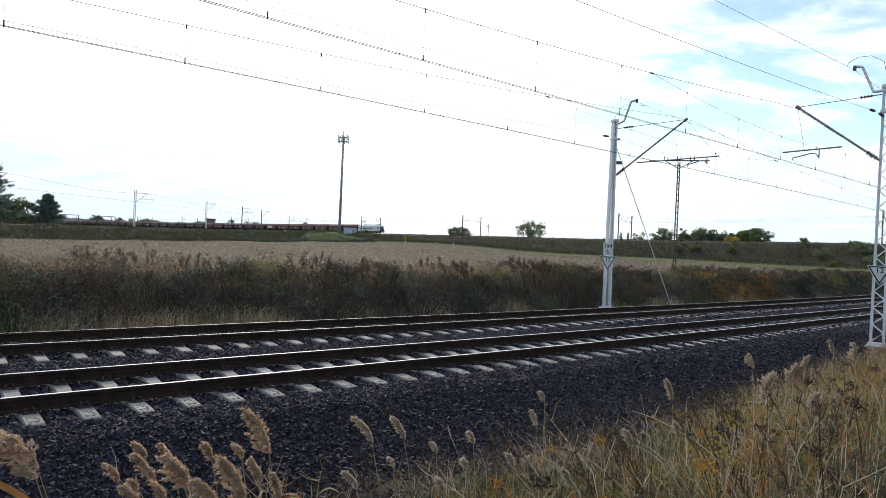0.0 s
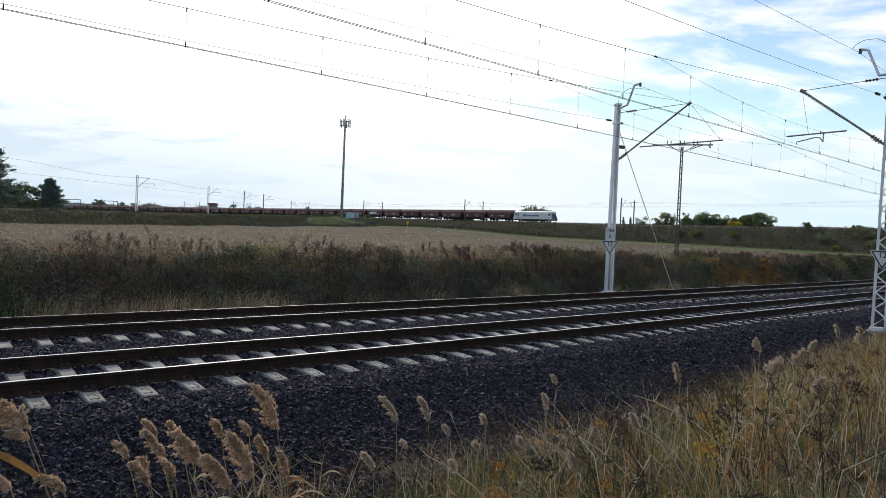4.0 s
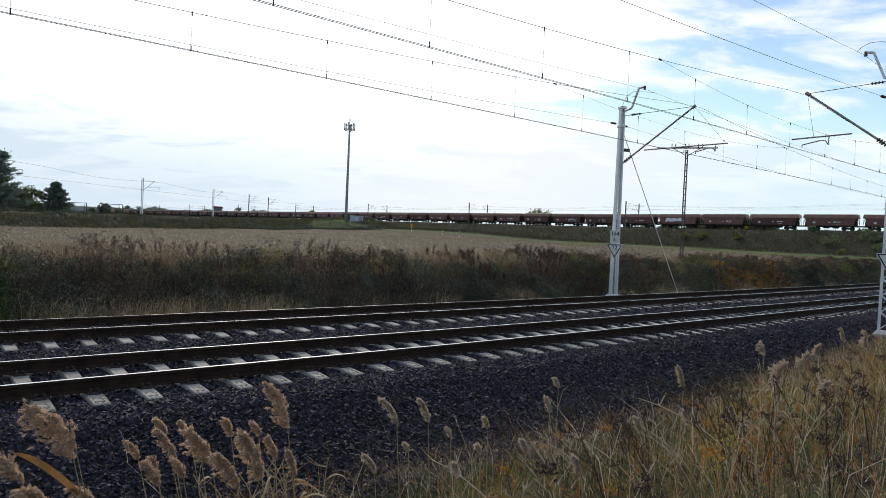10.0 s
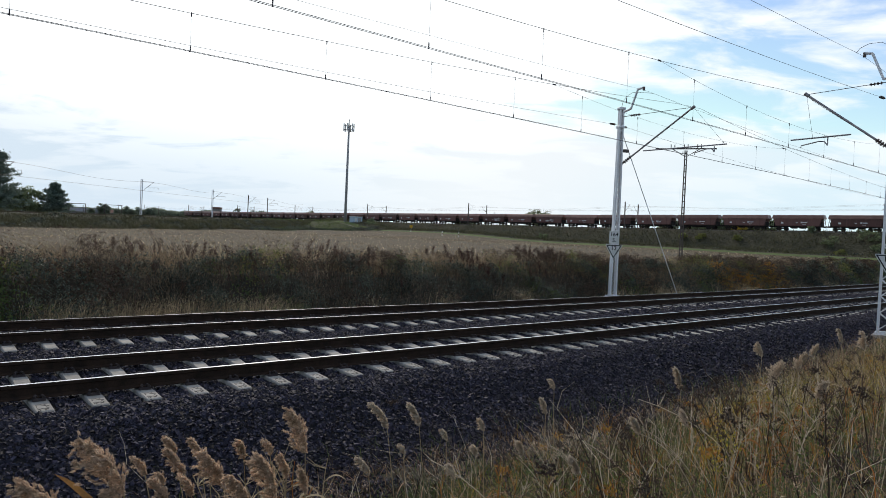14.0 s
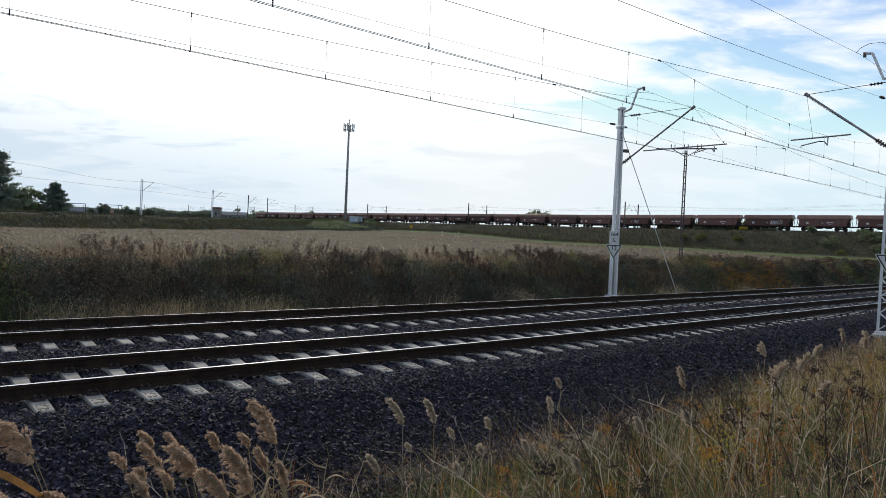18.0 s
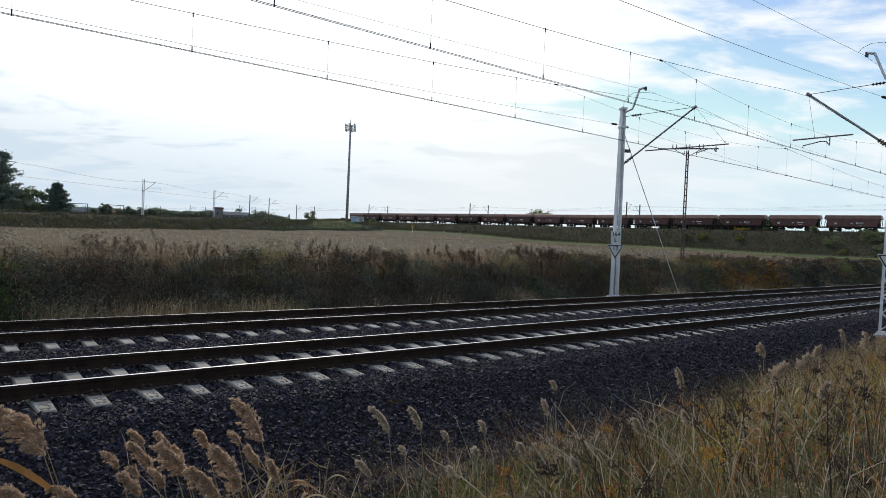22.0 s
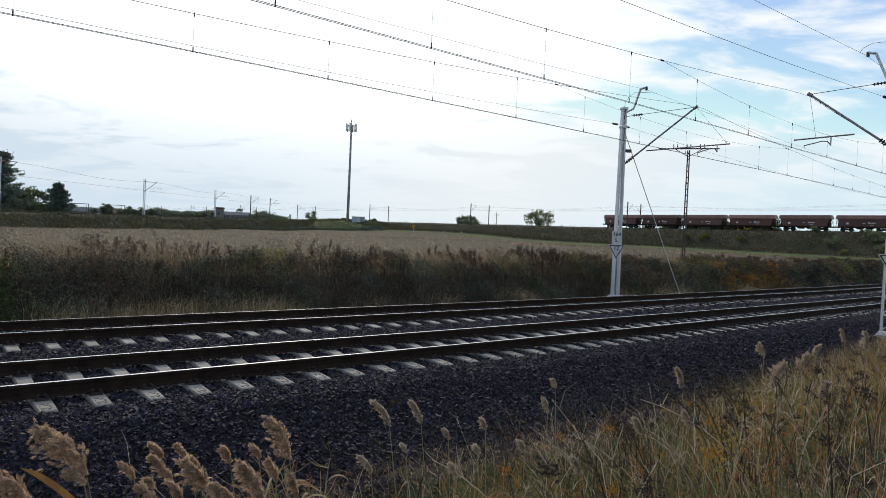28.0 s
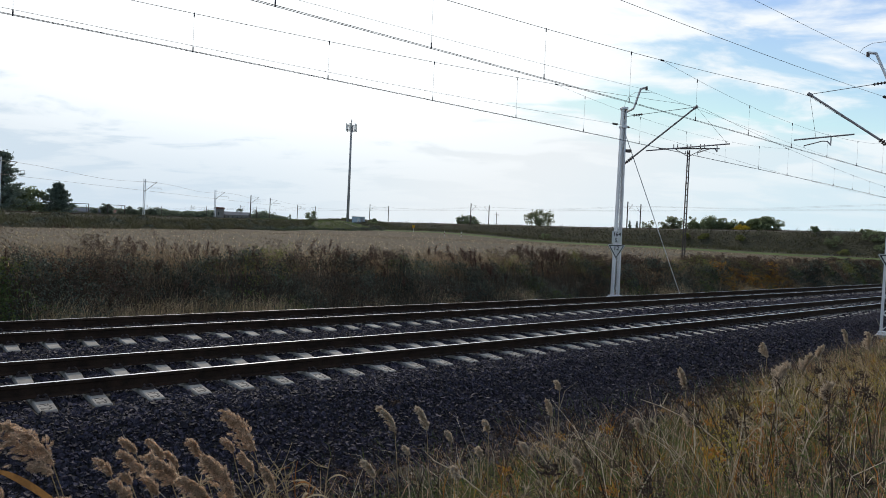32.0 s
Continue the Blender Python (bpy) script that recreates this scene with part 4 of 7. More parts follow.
def hopper_wagon():
    """A covered four-axle hopper wagon, its length along x, rail top at z = 0."""
    r = new("hopper_wagon")
    hl = 5.9
    # hopper ends slope inwards towards the bogies; the hood above overhangs and is bevelled at its ends
    def hull(prof, half):
        n = len(prof)
        vs = [(-half(z), y, z) for y, z in prof] + [(half(z), y, z) for y, z in prof]
        return Shape().add(vs, [tuple(range(n - 1, -1, -1)), tuple(range(n, 2 * n))] + [(i, (i + 1) % n, n + (i + 1) % n, n + i) for i in range(n)])
    prof = [(-1.42, 1.15), (-1.5, 1.3), (-1.5, 3.05), (-1.42, 3.1), (1.42, 3.1), (1.5, 3.05), (1.5, 1.3), (1.42, 1.15)]
    part("body", hull(prof, lambda z: hl - 0.6 + 0.5 * min(1, (z - 1.15) / 1.9)).mesh("body", ["wagon"]), r)
    hood = [(-1.53, 3.1), (-1.53, 3.28), (-1.25, 3.95), (-1.1, 4.1), (1.1, 4.1), (1.25, 3.95), (1.53, 3.28), (1.53, 3.1)]
    part("roof_flap", hull(hood, lambda z: hl + 0.36 - 0.2 * max(0, z - 3.28) / 0.82).mesh("roof_flap", ["wagon_top"]), r, label="worn brown roof flap, paled for the sky light on it")
    rib = Shape().box(-0.06, 0.06, 0, 0.07, 1.2, 3.1).mesh("rib", ["wagon"])
    for x in np.linspace(-4.2, 4.2, 5):
        part("rib", rib, r, pose(x, 1.495, 0))
        part("rib", rib, r, pose(x, -1.495, 0, 0, 0, 180))
    for sx in (-1, 1):
        e = Shape()
        x0, x1 = sx * (hl - 0.1), sx * (hl + 0.3)
        # sloping end chute, ladder and platform
        e.add([(x0, -1.35, 3.05), (x0, 1.35, 3.05), (sx * (hl - 2.1), 1.35, 1.2), (sx * (hl - 2.1), -1.35, 1.2), (x0 - sx * 1.3, -1.35, 1.2), (x0 - sx * 1.3, 1.35, 1.2)],
              [(0, 1, 2, 3), (0, 3, 4), (1, 5, 2), (0, 4, 5, 1)])
        for y in (-1.35, 1.35):
            e.tube([(x1, y, 1.0), (x1 - sx * 0.25, y, 3.4)], 0.05, 5)
            e.tube([(x0, y, 2.9), (x1, y, 1.3)], 0.04, 4)
        for z in (1.5, 1.9, 2.3, 2.7, 3.1):
            e.tube([(x1 - sx * 0.1, -0.9, z), (x1 - sx * 0.1, -0.4, z)], 0.025, 4)
        e.box(min(x0 - sx * 1.2, x1), max(x0 - sx * 1.2, x1), -1.35, 1.35, 1.0, 1.1)
        e.box(min(x0 - sx * 0.2, x0), max(x0 - sx * 0.2, x0), -1.2, 1.2, 1.1, 2.2)
        part("end_platform", e.mesh("end_platform", ["under"]), r)
        bf = Shape()
        for y in (-0.88, 0.88):
            bf.tube([(sx * (hl + 0.2), y, 1.05), (sx * (hl + 0.8), y, 1.05)], 0.1, 8).tube([(sx * (hl + 0.78), y, 1.05), (sx * (hl + 0.87), y, 1.05)], 0.22, 10)
        part("buffer", bf.mesh("buffer", ["under"]), r)
    fr = Shape().box(-hl - 0.3, hl + 0.3, -1.25, -1.05, 0.9, 1.15).box(-hl - 0.3, hl + 0.3, 1.05, 1.25, 0.9, 1.15).box(-hl - 0.3, -hl - 0.1, -1.3, 1.3, 0.85, 1.2).box(hl + 0.1, hl + 0.3, -1.3, 1.3, 0.85, 1.2)
    part("underframe", fr.mesh("underframe", ["under"]), r)
    ch = Shape()
    for x in (-1.05, 1.05):
        ch.add([(x - 1.0, -1.2, 1.2), (x + 1.0, -1.2, 1.2), (x + 1.0, 1.2, 1.2), (x - 1.0, 1.2, 1.2), (x - 0.5, -0.9, 0.55), (x + 0.5, -0.9, 0.55), (x + 0.5, 0.9, 0.55), (x - 0.5, 0.9, 0.55)],
               [(0, 1, 5, 4), (1, 2, 6, 5), (2, 3, 7, 6), (3, 0, 4, 7), (4, 5, 6, 7)])
    part("discharge_chute", ch.mesh("discharge_chute", ["under"]), r)
    for x0, x1, z0, z1 in ((0.9, 1.35, 1.95, 2.3), (1.45, 2.5, 2.02, 2.22), (-3.9, -3.3, 1.75, 2.2), (1.3, 2.2, 1.55, 1.65), (-0.3, 0.2, 1.95, 2.1)):
        bar = Shape().box(x0, x1, 1.575, 1.585, z0, z1).mesh("lettering_bar", ["white"])
        part("lettering_bar", bar, r, label="faded white lettering bar")
        part("lettering_bar", bar, r, pose(0, -3.16, 0), label="faded white lettering bar")
    add_bogies(r, (-3.9, 3.9))
    return tagged(r, "brown covered hopper wagon with dark running gear", "railway wagon", group="wagons of the freight train")


def locomotive():
    r = new("locomotive")
    hl = 9.0
    body = Shape()
    side = [(-1.47, 0.95), (-1.49, 1.2), (-1.49, 3.1), (-1.32, 3.55), (-1.0, 3.8), (1.0, 3.8), (1.32, 3.55), (1.49, 3.1), (1.49, 1.2), (1.47, 0.95)]
    rings = []
    for x, cut in ((-hl, 1.0), (-hl + 0.35, 0.35), (-hl + 1.3, 0.0), (hl - 1.3, 0.0), (hl - 0.35, 0.35), (hl, 1.0)):
        rings.append([(x if z < 2.0 else x - math.copysign(cut * (0.75 if x > 0 else 0.45), x) * min(1, (z - 2.0) / 1.2), y * (1 - 0.09 * cut), z if z < 3.2 else z - cut * 0.22) for y, z in side])
    n = len(side)
    vs = [p for g in rings for p in g]
    fs = [tuple(range(n - 1, -1, -1)), tuple(range(5 * n, 6 * n))]
    for k in range(5):
        fs += [(k * n + i, k * n + (i + 1) % n, (k + 1) * n + (i + 1) % n, (k + 1) * n + i) for i in range(n)]
    body.add(vs, fs)
    part("body", body.mesh("body", ["loco"]), r)
    roof = Shape().box(-6.4, 6.4, -0.95, 0.95, 3.8, 3.95, bevel=0.04)
    for x in (-4.5, -1.5, 1.2, 3.6):
        roof.box(x, x + 1.3, -0.6, 0.6, 3.95, 4.12, bevel=0.04)
    part("roof_equipment", roof.mesh("roof_equipment", ["grey"]), r)
    for sx, raised in ((-1, True), (1, False)):
        pg = Shape()
        x = sx * 5.6
        if raised:
            pg.tube([(x, 0, 3.95), (x + 1.3, 0, 4.75), (x - 0.1, 0, 5.5)], 0.09, 5)
        else:
            pg.tube([(x - 1, 0, 4.15), (x + 1, 0, 4.2)], 0.05, 5)
        z = 5.52 if raised else 4.25
        xx = x - 0.1 if raised else x + 1
        for d in (-0.2, 0.2):
            pg.tube([(xx + d, -0.95, z - 0.12), (xx + d, -0.6, z), (xx + d, 0.6, z), (xx + d, 0.95, z - 0.12)], 0.07, 5)
        part("pantograph", pg.mesh("pantograph", ["under"]), r, label="raised pantograph" if raised else "folded pantograph")
    for sx in (-1, 1):
        f = Shape()
        f.add([(sx * (hl - 0.34), -1.1, 2.15), (sx * (hl - 0.34), 1.1, 2.15), (sx * (hl - 0.8), 1.02, 3.05), (sx * (hl - 0.8), -1.02, 3.05)], [(0, 1, 2, 3)])
        f.add([(sx * (hl + 0.05), -1.1, 2.1), (sx * (hl + 0.05), 1.1, 2.1), (sx * (hl - 0.68), 1.02, 3.1), (sx * (hl - 0.68), -1.02, 3.1)], [(0, 1, 2, 3)])
        part("windscreen", f.mesh("windscreen", ["glass"]), r)
        nose = Shape().box(min(sx * (hl - 0.1), sx * (hl + 0.07)), max(sx * (hl - 0.1), sx * (hl + 0.07)), -1.2, 1.2, 1.25, 2.05, bevel=0.03)
        part("nose_panel", nose.mesh("nose_panel", ["loco_blue"]), r, label="dark blue front panel")
        for sy in (-1, 1):
            y0, y1 = sorted((sy * 1.485, sy * 1.51))
            part("side_window", Shape().box(min(sx * 7.3, sx * 8.0), max(sx * 7.3, sx * 8.0), y0, y1, 2.2, 3.0, bevel=0.01).mesh("side_window", ["glass"]), r)
            part("cab_door", Shape().box(min(sx * 6.5, sx * 7.15), max(sx * 6.5, sx * 7.15), y0, y1, 1.25, 3.05, bevel=0.01).mesh("cab_door", ["loco"]), r)
            part("headlight", Shape().tube([(sx * (hl + 0.04), sy * 0.85, 1.7), (sx * (hl + 0.1), sy * 0.85, 1.7)], 0.13, 10).mesh("headlight", ["white"]), r)
        bf = Shape()
        for y in (-0.88, 0.88):
            bf.tube([(sx * hl, y, 1.05), (sx * (hl + 0.42), y, 1.05)], 0.12, 8).tube([(sx * (hl + 0.38), y, 1.05), (sx * (hl + 0.46), y, 1.05)], 0.24, 10)
        bf.box(min(sx * (hl - 0.5), sx * (hl + 0.02)), max(sx * (hl - 0.5), sx * (hl + 0.02)), -1.3, 1.3, 0.5, 0.94)
        part("buffer_beam", bf.mesh("buffer_beam", ["under"]), r)
    bars = Shape()
    for sy in (-1, 1):
        y0, y1 = sorted((sy * 1.495, sy * 1.512))
        for x0, x1, z0, z1, mi in ((-4.4, -3.75, 1.85, 2.6, 0), (-3.55, -2.8, 1.85, 2.6, 0), (-2.6, -0.25, 1.95, 2.5, 3), (0.05, 3.1, 1.95, 2.5, 1), (-6.55, -6.05, 2.75, 3.2, 2), (-6.9, -6.4, 2.0, 2.5, 2), (-7.05, -6.6, 1.35, 1.75, 2)):
            bars.box(x0, x1, y0, y1, z0, z1, mi)
    part("lettering_bar", bars.mesh("lettering_bar", ["loco_blue", "grey", "loco_red", "sky_blue"]), r, label="blue, grey and red livery bars")
    fr = Shape().box(-2.6, 2.6, -1.3, 1.3, 0.3, 0.96, bevel=0.05).box(-8.6, 8.6, -1.35, 1.35, 0.8, 0.97)
    part("underframe", fr.mesh("underframe", ["under"]), r)
    add_bogies(r, (-5.2, 5.2), 1.3)
    return tagged(r, "silver white electric locomotive with a dark blue nose", "locomotive")


def make_train():
    w = hopper_wagon()
    train = [w]
    for i in range(WAGONS - 1):
        train.append(copy_thing(w, pose(0, 0, 0)))
    return train, locomotive()


TRAIN, LOCO = make_train()


def spray(wagon, x0, x1, z0, z1, seed):
    """Slanting pale strokes sprayed on the side, too blurred to read."""
    rr = random.Random(seed)
    sh = Shape()
    n = int((x1 - x0) / 0.42)
    for i in range(n):
        x = x0 + (x1 - x0) * i / n
        lean, top = rr.uniform(0.1, 0.4), z1 - rr.uniform(0, 0.2)
        for y in (-1.58, 1.58):
            sh.tube([(x, y, z0), (x + lean, y, top)], 0.055, 4)
            if rr.random() < 0.6:
                zz = rr.uniform(z0 + 0.1, top)
                sh.tube([(x + lean * 0.5, y, zz), (x + 0.42, y, zz + rr.uniform(-0.2, 0.2))], 0.045, 4)
    part("graffiti", sh.mesh("graffiti", ["white"]), wagon, label="pale sprayed graffiti strokes")


def silver_patch(wagon, x0, x1, z0, z1):
    """A sprayed silver block with a ragged outline."""
    rr = random.Random(9)
    top = [(x0 + (x1 - x0) * i / 9, z1 - rr.uniform(0, 0.3)) for i in range(10)]
    low = [(x1 - (x1 - x0) * i / 9, z0 + rr.uniform(0, 0.3)) for i in range(10)]
    sh = Shape()
    for y in (-1.575, 1.565):
        sh.prism(top + low, y, y + 0.012, axis="y")
    part("graffiti", sh.mesh("graffiti", ["steel"]), wagon, label="sprayed silver graffiti block")


spray(TRAIN[32], 1.1, 4.4, 1.5, 2.7, 3)
spray(TRAIN[22], 0.9, 4.0, 1.5, 2.7, 4)
spray(TRAIN[24], -1.5, 0.6, 1.5, 2.1, 5)
silver_patch(TRAIN[35], -3.6, 1.6, 1.75, 2.95)




def tail_s(t):
    return SCALE * (471.324 - 23.354 * (t - 10))


def line_pose(s):
    a = on_line(s + 4), on_line(s - 4)
    d = a[1] - a[0]
    p = on_line(s, 0, RAIL_Z)
    return pose(p.x, p.y, p.z, 0, -math.degrees(math.atan2(d.z, math.hypot(d.x, d.y))), math.degrees(math.atan2(d.y, d.x)))


# ---------------------------------------------------------------- ballast stones
def make_stones():
    rng = np.random.default_rng(11)
    cube = np.array([(x, y, z) for z in (-1, 1) for y in (-1, 1) for x in (-1, 1)], float)
    quads = np.array([(0, 2, 3, 1), (4, 5, 7, 6), (0, 1, 5, 4), (2, 6, 7, 3), (0, 4, 6, 2), (1, 3, 7, 5)])
    V, F, count = [], [], 0

    def zone(s0, s1, l0, l1, per, size, skip=True):
        nonlocal count
        n = int((s1 - s0) * (l1 - l0) * per)
        s, l = rng.uniform(s0, s1, n), rng.uniform(l0, l1, n)
        if skip:  # keep the sleepers' tops and the rails free
            for base, ph in ((0.0, 1.41), (GAP, 1.57)):
                d = np.abs(((s - ph + 0.3) % 0.6) - 0.3)
                on = (np.abs(l - base) < 1.36) & (d < 0.15)
                rail = np.abs(np.abs(l - base) - 0.7535) < 0.02
                keep = ~(on | rail)
                s, l = s[keep], l[keep]
        n = len(s)
        z = bed_z(l) + rng.uniform(-0.2, 0.5, n) * size
        inside = (np.abs(l) < 1.25) | (np.abs(l - GAP) < 1.25)
        z = np.where(inside, z - 0.004, z - 0.012)
        o = OFF + BEND * s * s / 2 + l
        x, y = DX * s - DY * o, DY * s + DX * o
        z = np.where(l < -3.4, np.maximum(z, ground_z(x, y) + rng.uniform(-0.3, 0.4, n) * size), z)
        P = np.c_[x, y, z]
        sc = size * 0.5 * np.clip(rng.lognormal(0, 0.3, (n, 1)), 0.5, 1.7) * rng.uniform(0.6, 1.3, (n, 3)) * np.array([1.05, 0.85, 0.65])
        v = cube[None] * (1 + rng.uniform(-0.58, 0.12, (n, 8, 3)))
        v = v * sc[:, None, :]
        q = rng.normal(size=(n, 4))
        q[:, 1:3] *= 0.45
        q /= np.linalg.norm(q, axis=1, keepdims=True)
        w, x, y, zz = q.T
        R = np.stack([1 - 2 * (y * y + zz * zz), 2 * (x * y - w * zz), 2 * (x * zz + w * y), 2 * (x * y + w * zz), 1 - 2 * (x * x + zz * zz),
                      2 * (y * zz - w * x), 2 * (x * zz - w * y), 2 * (y * zz + w * x), 1 - 2 * (x * x + y * y)], -1).reshape(n, 3, 3)
        v = np.einsum("nij,nkj->nki", R, v) + P[:, None, :]
        V.append(v.reshape(-1, 3))
        F.append((quads[None] + (count + np.arange(n) * 8)[:, None, None]).reshape(-1, 4))
        count += n * 8
    zone(-4, 12, -3.75, -1.25, 1750, 0.044)
    zone(-2, 16, -4.3, -3.75, 850, 0.041)
    zone(-1, 14, -4.9, -4.3, 240, 0.038)
    zone(-6, 14, -1.25, 1.3, 1100, 0.043)
    zone(-6, 17, 1.3, 2.95, 1050, 0.043)
    zone(12, 28, -3.65, -1.2, 800, 0.056)
    zone(14, 45, -1.25, 1.3, 330, 0.07)
    zone(17, 50, 1.3, 2.95, 260, 0.072)
    zone(28, 75, -3.5, -1.2, 170, 0.1)
    zone(-6, 20, 2.95, GAP + 1.4, 420, 0.055)
    zone(20, 45, 2.95, GAP + 1.4, 170, 0.08)
    zone(50, 95, 1.3, 2.95, 60, 0.12)
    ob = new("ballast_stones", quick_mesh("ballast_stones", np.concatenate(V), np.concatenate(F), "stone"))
    tagged(ob, "loose dark grey crushed stones around the sleepers", "ballast stones", kind="stuff")


make_stones()


# ---------------------------------------------------------------- plants
def blades(P, h, w, lean, rng, bend=0.35, wind=-0.35):
    """Grass blades of two bent segments at the points P. Returns vertices and quads."""
    n = len(P)
    a, b = rng.uniform(0, 2 * math.pi, n), rng.uniform(0, 2 * math.pi, n)
    side = np.c_[np.cos(a), np.sin(a), np.zeros(n)] * (w / 2)[:, None]
    out = np.c_[np.cos(b), np.sin(b), np.zeros(n)]
    out[:, 0] += wind                     # the wind bends them to one side
    mid = P + out * (h * lean * 0.4)[:, None] + np.c_[np.zeros(n), np.zeros(n), h * 0.58]
    tip = P + out * (h * (lean + bend * rng.uniform(0, 1, n)))[:, None] + np.c_[np.zeros(n), np.zeros(n), h * rng.uniform(0.85, 1.0, n)]
    v = np.stack([P - side, P + side, mid + side * 0.8, mid - side * 0.8, tip + side * 0.25, tip - side * 0.25], 1)
    i = np.arange(n)[:, None] * 6
    f = np.stack([i + np.array([[0, 1, 2, 3]]), i + np.array([[3, 2, 4, 5]])], 1)
    return v.reshape(-1, 3), f.reshape(-1, 4)


def flakes(P, size, rng, flat=0.3):
    """Small four-sided leaves, each at its own angle."""
    n = len(P)
    a = rng.normal(size=(n, 3))
    a /= np.linalg.norm(a, axis=1, keepdims=True)
    b = np.cross(a, rng.normal(size=(n, 3)))
    b /= np.linalg.norm(b, axis=1, keepdims=True)
    sz = np.asarray(size)[:, None] if np.ndim(size) else size
    a, b = a * sz * 0.5, b * sz * 0.32
    v = np.stack([P - a, P - b, P + a, P + b], 1)
    return v.reshape(-1, 3), np.arange(n * 4).reshape(-1, 4)


def gather(*sets):
    V, F, o = [], [], 0
    for v, f in sets:
        V.append(v)
        F.append(f + o)
        o += len(v)
    return np.concatenate(V), np.concatenate(F)


def stuff(name, vf, mat, label, category):
    return tagged(new(name, quick_mesh(name, vf[0], vf[1], mat)), label, category, kind="stuff")


def at_track(s, l, dz=0.0):
    o = OFF + BEND * s * s / 2 + l
    x, y = DX * s - DY * o, DY * s + DX * o
    return np.c_[x, y, ground_z(x, y) + dz]


def patch(s, l, freq, seed):
    return np.array([noise.noise((a * freq, b * freq, seed)) for a, b in zip(s, l)])


def make_verge():
    rng = np.random.default_rng(21)

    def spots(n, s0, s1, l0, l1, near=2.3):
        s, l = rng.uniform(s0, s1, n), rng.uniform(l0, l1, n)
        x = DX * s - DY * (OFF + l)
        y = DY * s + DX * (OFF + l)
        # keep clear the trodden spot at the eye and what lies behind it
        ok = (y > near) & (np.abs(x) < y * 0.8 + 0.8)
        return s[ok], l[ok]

    def cover(s, l):
        """How thick the growth is: thin where the stones run out, thick further back."""
        back = np.clip(-l - 5.5, 0, 4)
        return np.clip((s - 2 + 1.8 * back) / 8, 0.04, 1) * np.clip((-l - 4.2 + 0.9 * np.clip((s - 6) / 6, 0, 1)) / 1.9, 0.04, 1)
    # short green undergrowth, also between the last stones
    s, l = spots(150000, -1, 30, -10.5, -3.0)
    g = patch(s, l, 0.45, 2.0)
    keep = (g > -0.15) & (rng.uniform(0, 1, len(s)) < cover(s, l) * 1.2 + 0.05)
    s, l, g = s[keep], l[keep], g[keep]
    P = at_track(s, l)
    P[:, 2] = np.maximum(P[:, 2], np.where(l > -3.7, bed_z(l), -9))
    stuff("verge_grass", blades(P, rng.uniform(0.07, 0.3, len(P)) * (1 + g), rng.uniform(0.003, 0.008, len(P)), rng.uniform(0.1, 0.8, len(P)), rng), "grass",
          "short green grass growing on the verge", "grass")
    # matted litter on the ground
    s, l = spots(60000, -1, 30, -10.5, -3.3)
    P = at_track(s, l, 0.03)
    P[:, 2] += rng.uniform(0, 0.12, len(P))
    half = rng.uniform(0, 1, len(P)) < 0.45
    stuff("plant_litter", flakes(P[half], rng.uniform(0.02, 0.07, int(half.sum())), rng), "brown_weed", "matted brown plant litter on the verge", "litter")
    P = P[~half]
    stuff("straw_litter", blades(P, rng.uniform(0.04, 0.16, len(P)), rng.uniform(0.003, 0.009, len(P)), rng.uniform(0.6, 2.2, len(P)), rng, 1.0), "russet", "fallen tan stalks and leaves matted on the verge", "litter")
    # tall straw
    s, l = spots(150000, -1, 34, -10.5, -3.5)
    g = patch(s, l, 0.6, 7.0)
    keep = rng.uniform(0, 1, len(s)) < cover(s, l) * (0.3 + 1.2 * g) * np.clip((s - 1) / 6, 0.35, 1)
    s, l, g = s[keep], l[keep], g[keep]
    P = at_track(s, l)
    h = rng.uniform(0.2, 0.85, len(P)) ** 1.2 * (0.4 + 0.85 * np.clip((s - 4 + np.clip(-l - 5.5, 0, 4)) / 9, 0, 1)) * np.clip((-l - 2.6) / 2, 0.45, 1)
    w, ln = rng.uniform(0.0014, 0.004, len(P)), rng.uniform(0.0, 0.3, len(P))
    lot = rng.uniform(0, 1, len(P))
    for name, sel, mat, lab in (("dry_grass", lot < 0.2, "straw", "tall dry straw-coloured grass on the verge"),
                                ("grey_grass", (lot >= 0.2) & (lot < 0.42), "verge_straw", "greyed dry grass on the verge"),
                                ("russet_grass", (lot >= 0.42) & (lot < 0.9), "russet", "thin russet-brown dry grass on the verge"),
                                ("tall_green_grass", lot >= 0.93, "grass", "tall green grass among the straw")):
        stuff(name, blades(P[sel], h[sel], w[sel], ln[sel], rng, 0.16, -0.12), mat, lab, "grass")
    # dead brown stalks with side twigs and dark seed heads
    for name, count, mat, hh, head, lab in (("dead_weeds", 1100, "dark_weed", (0.45, 1.05), 0.13, "dead brown weed stalks with dark seed heads on the verge"),
                                            ("pale_stalks", 1500, "pale_stem", (0.4, 0.95), 0.0, "pale bare stalks leaning over the verge"),
                                            ("rusty_stalks", 800, "orange_leaf", (0.3, 0.7), 0.12, "rust-coloured autumn stalks on the verge")):
        s, l = spots(count, 1.5, 26, -9.5, -4.1)
        keep = rng.uniform(0, 1, len(s)) < 0.35 + patch(s, l, 0.5, 3.0 + count) + cover(s, l) * 0.4
        s, l = s[keep], l[keep]
        sets = []
        P = at_track(s, l)
        n = len(P)
        h = rng.uniform(*hh, n) * np.clip((-l - 2.3) / 3, 0.55, 1.0)
        st = blades(P, h, rng.uniform(0.004, 0.008, n), rng.uniform(0.0, 0.55, n), rng, 0.35)
        sets.append(st)
        tips = st[0].reshape(n, 6, 3)[:, 4]
        mids = st[0].reshape(n, 6, 3)[:, 2]
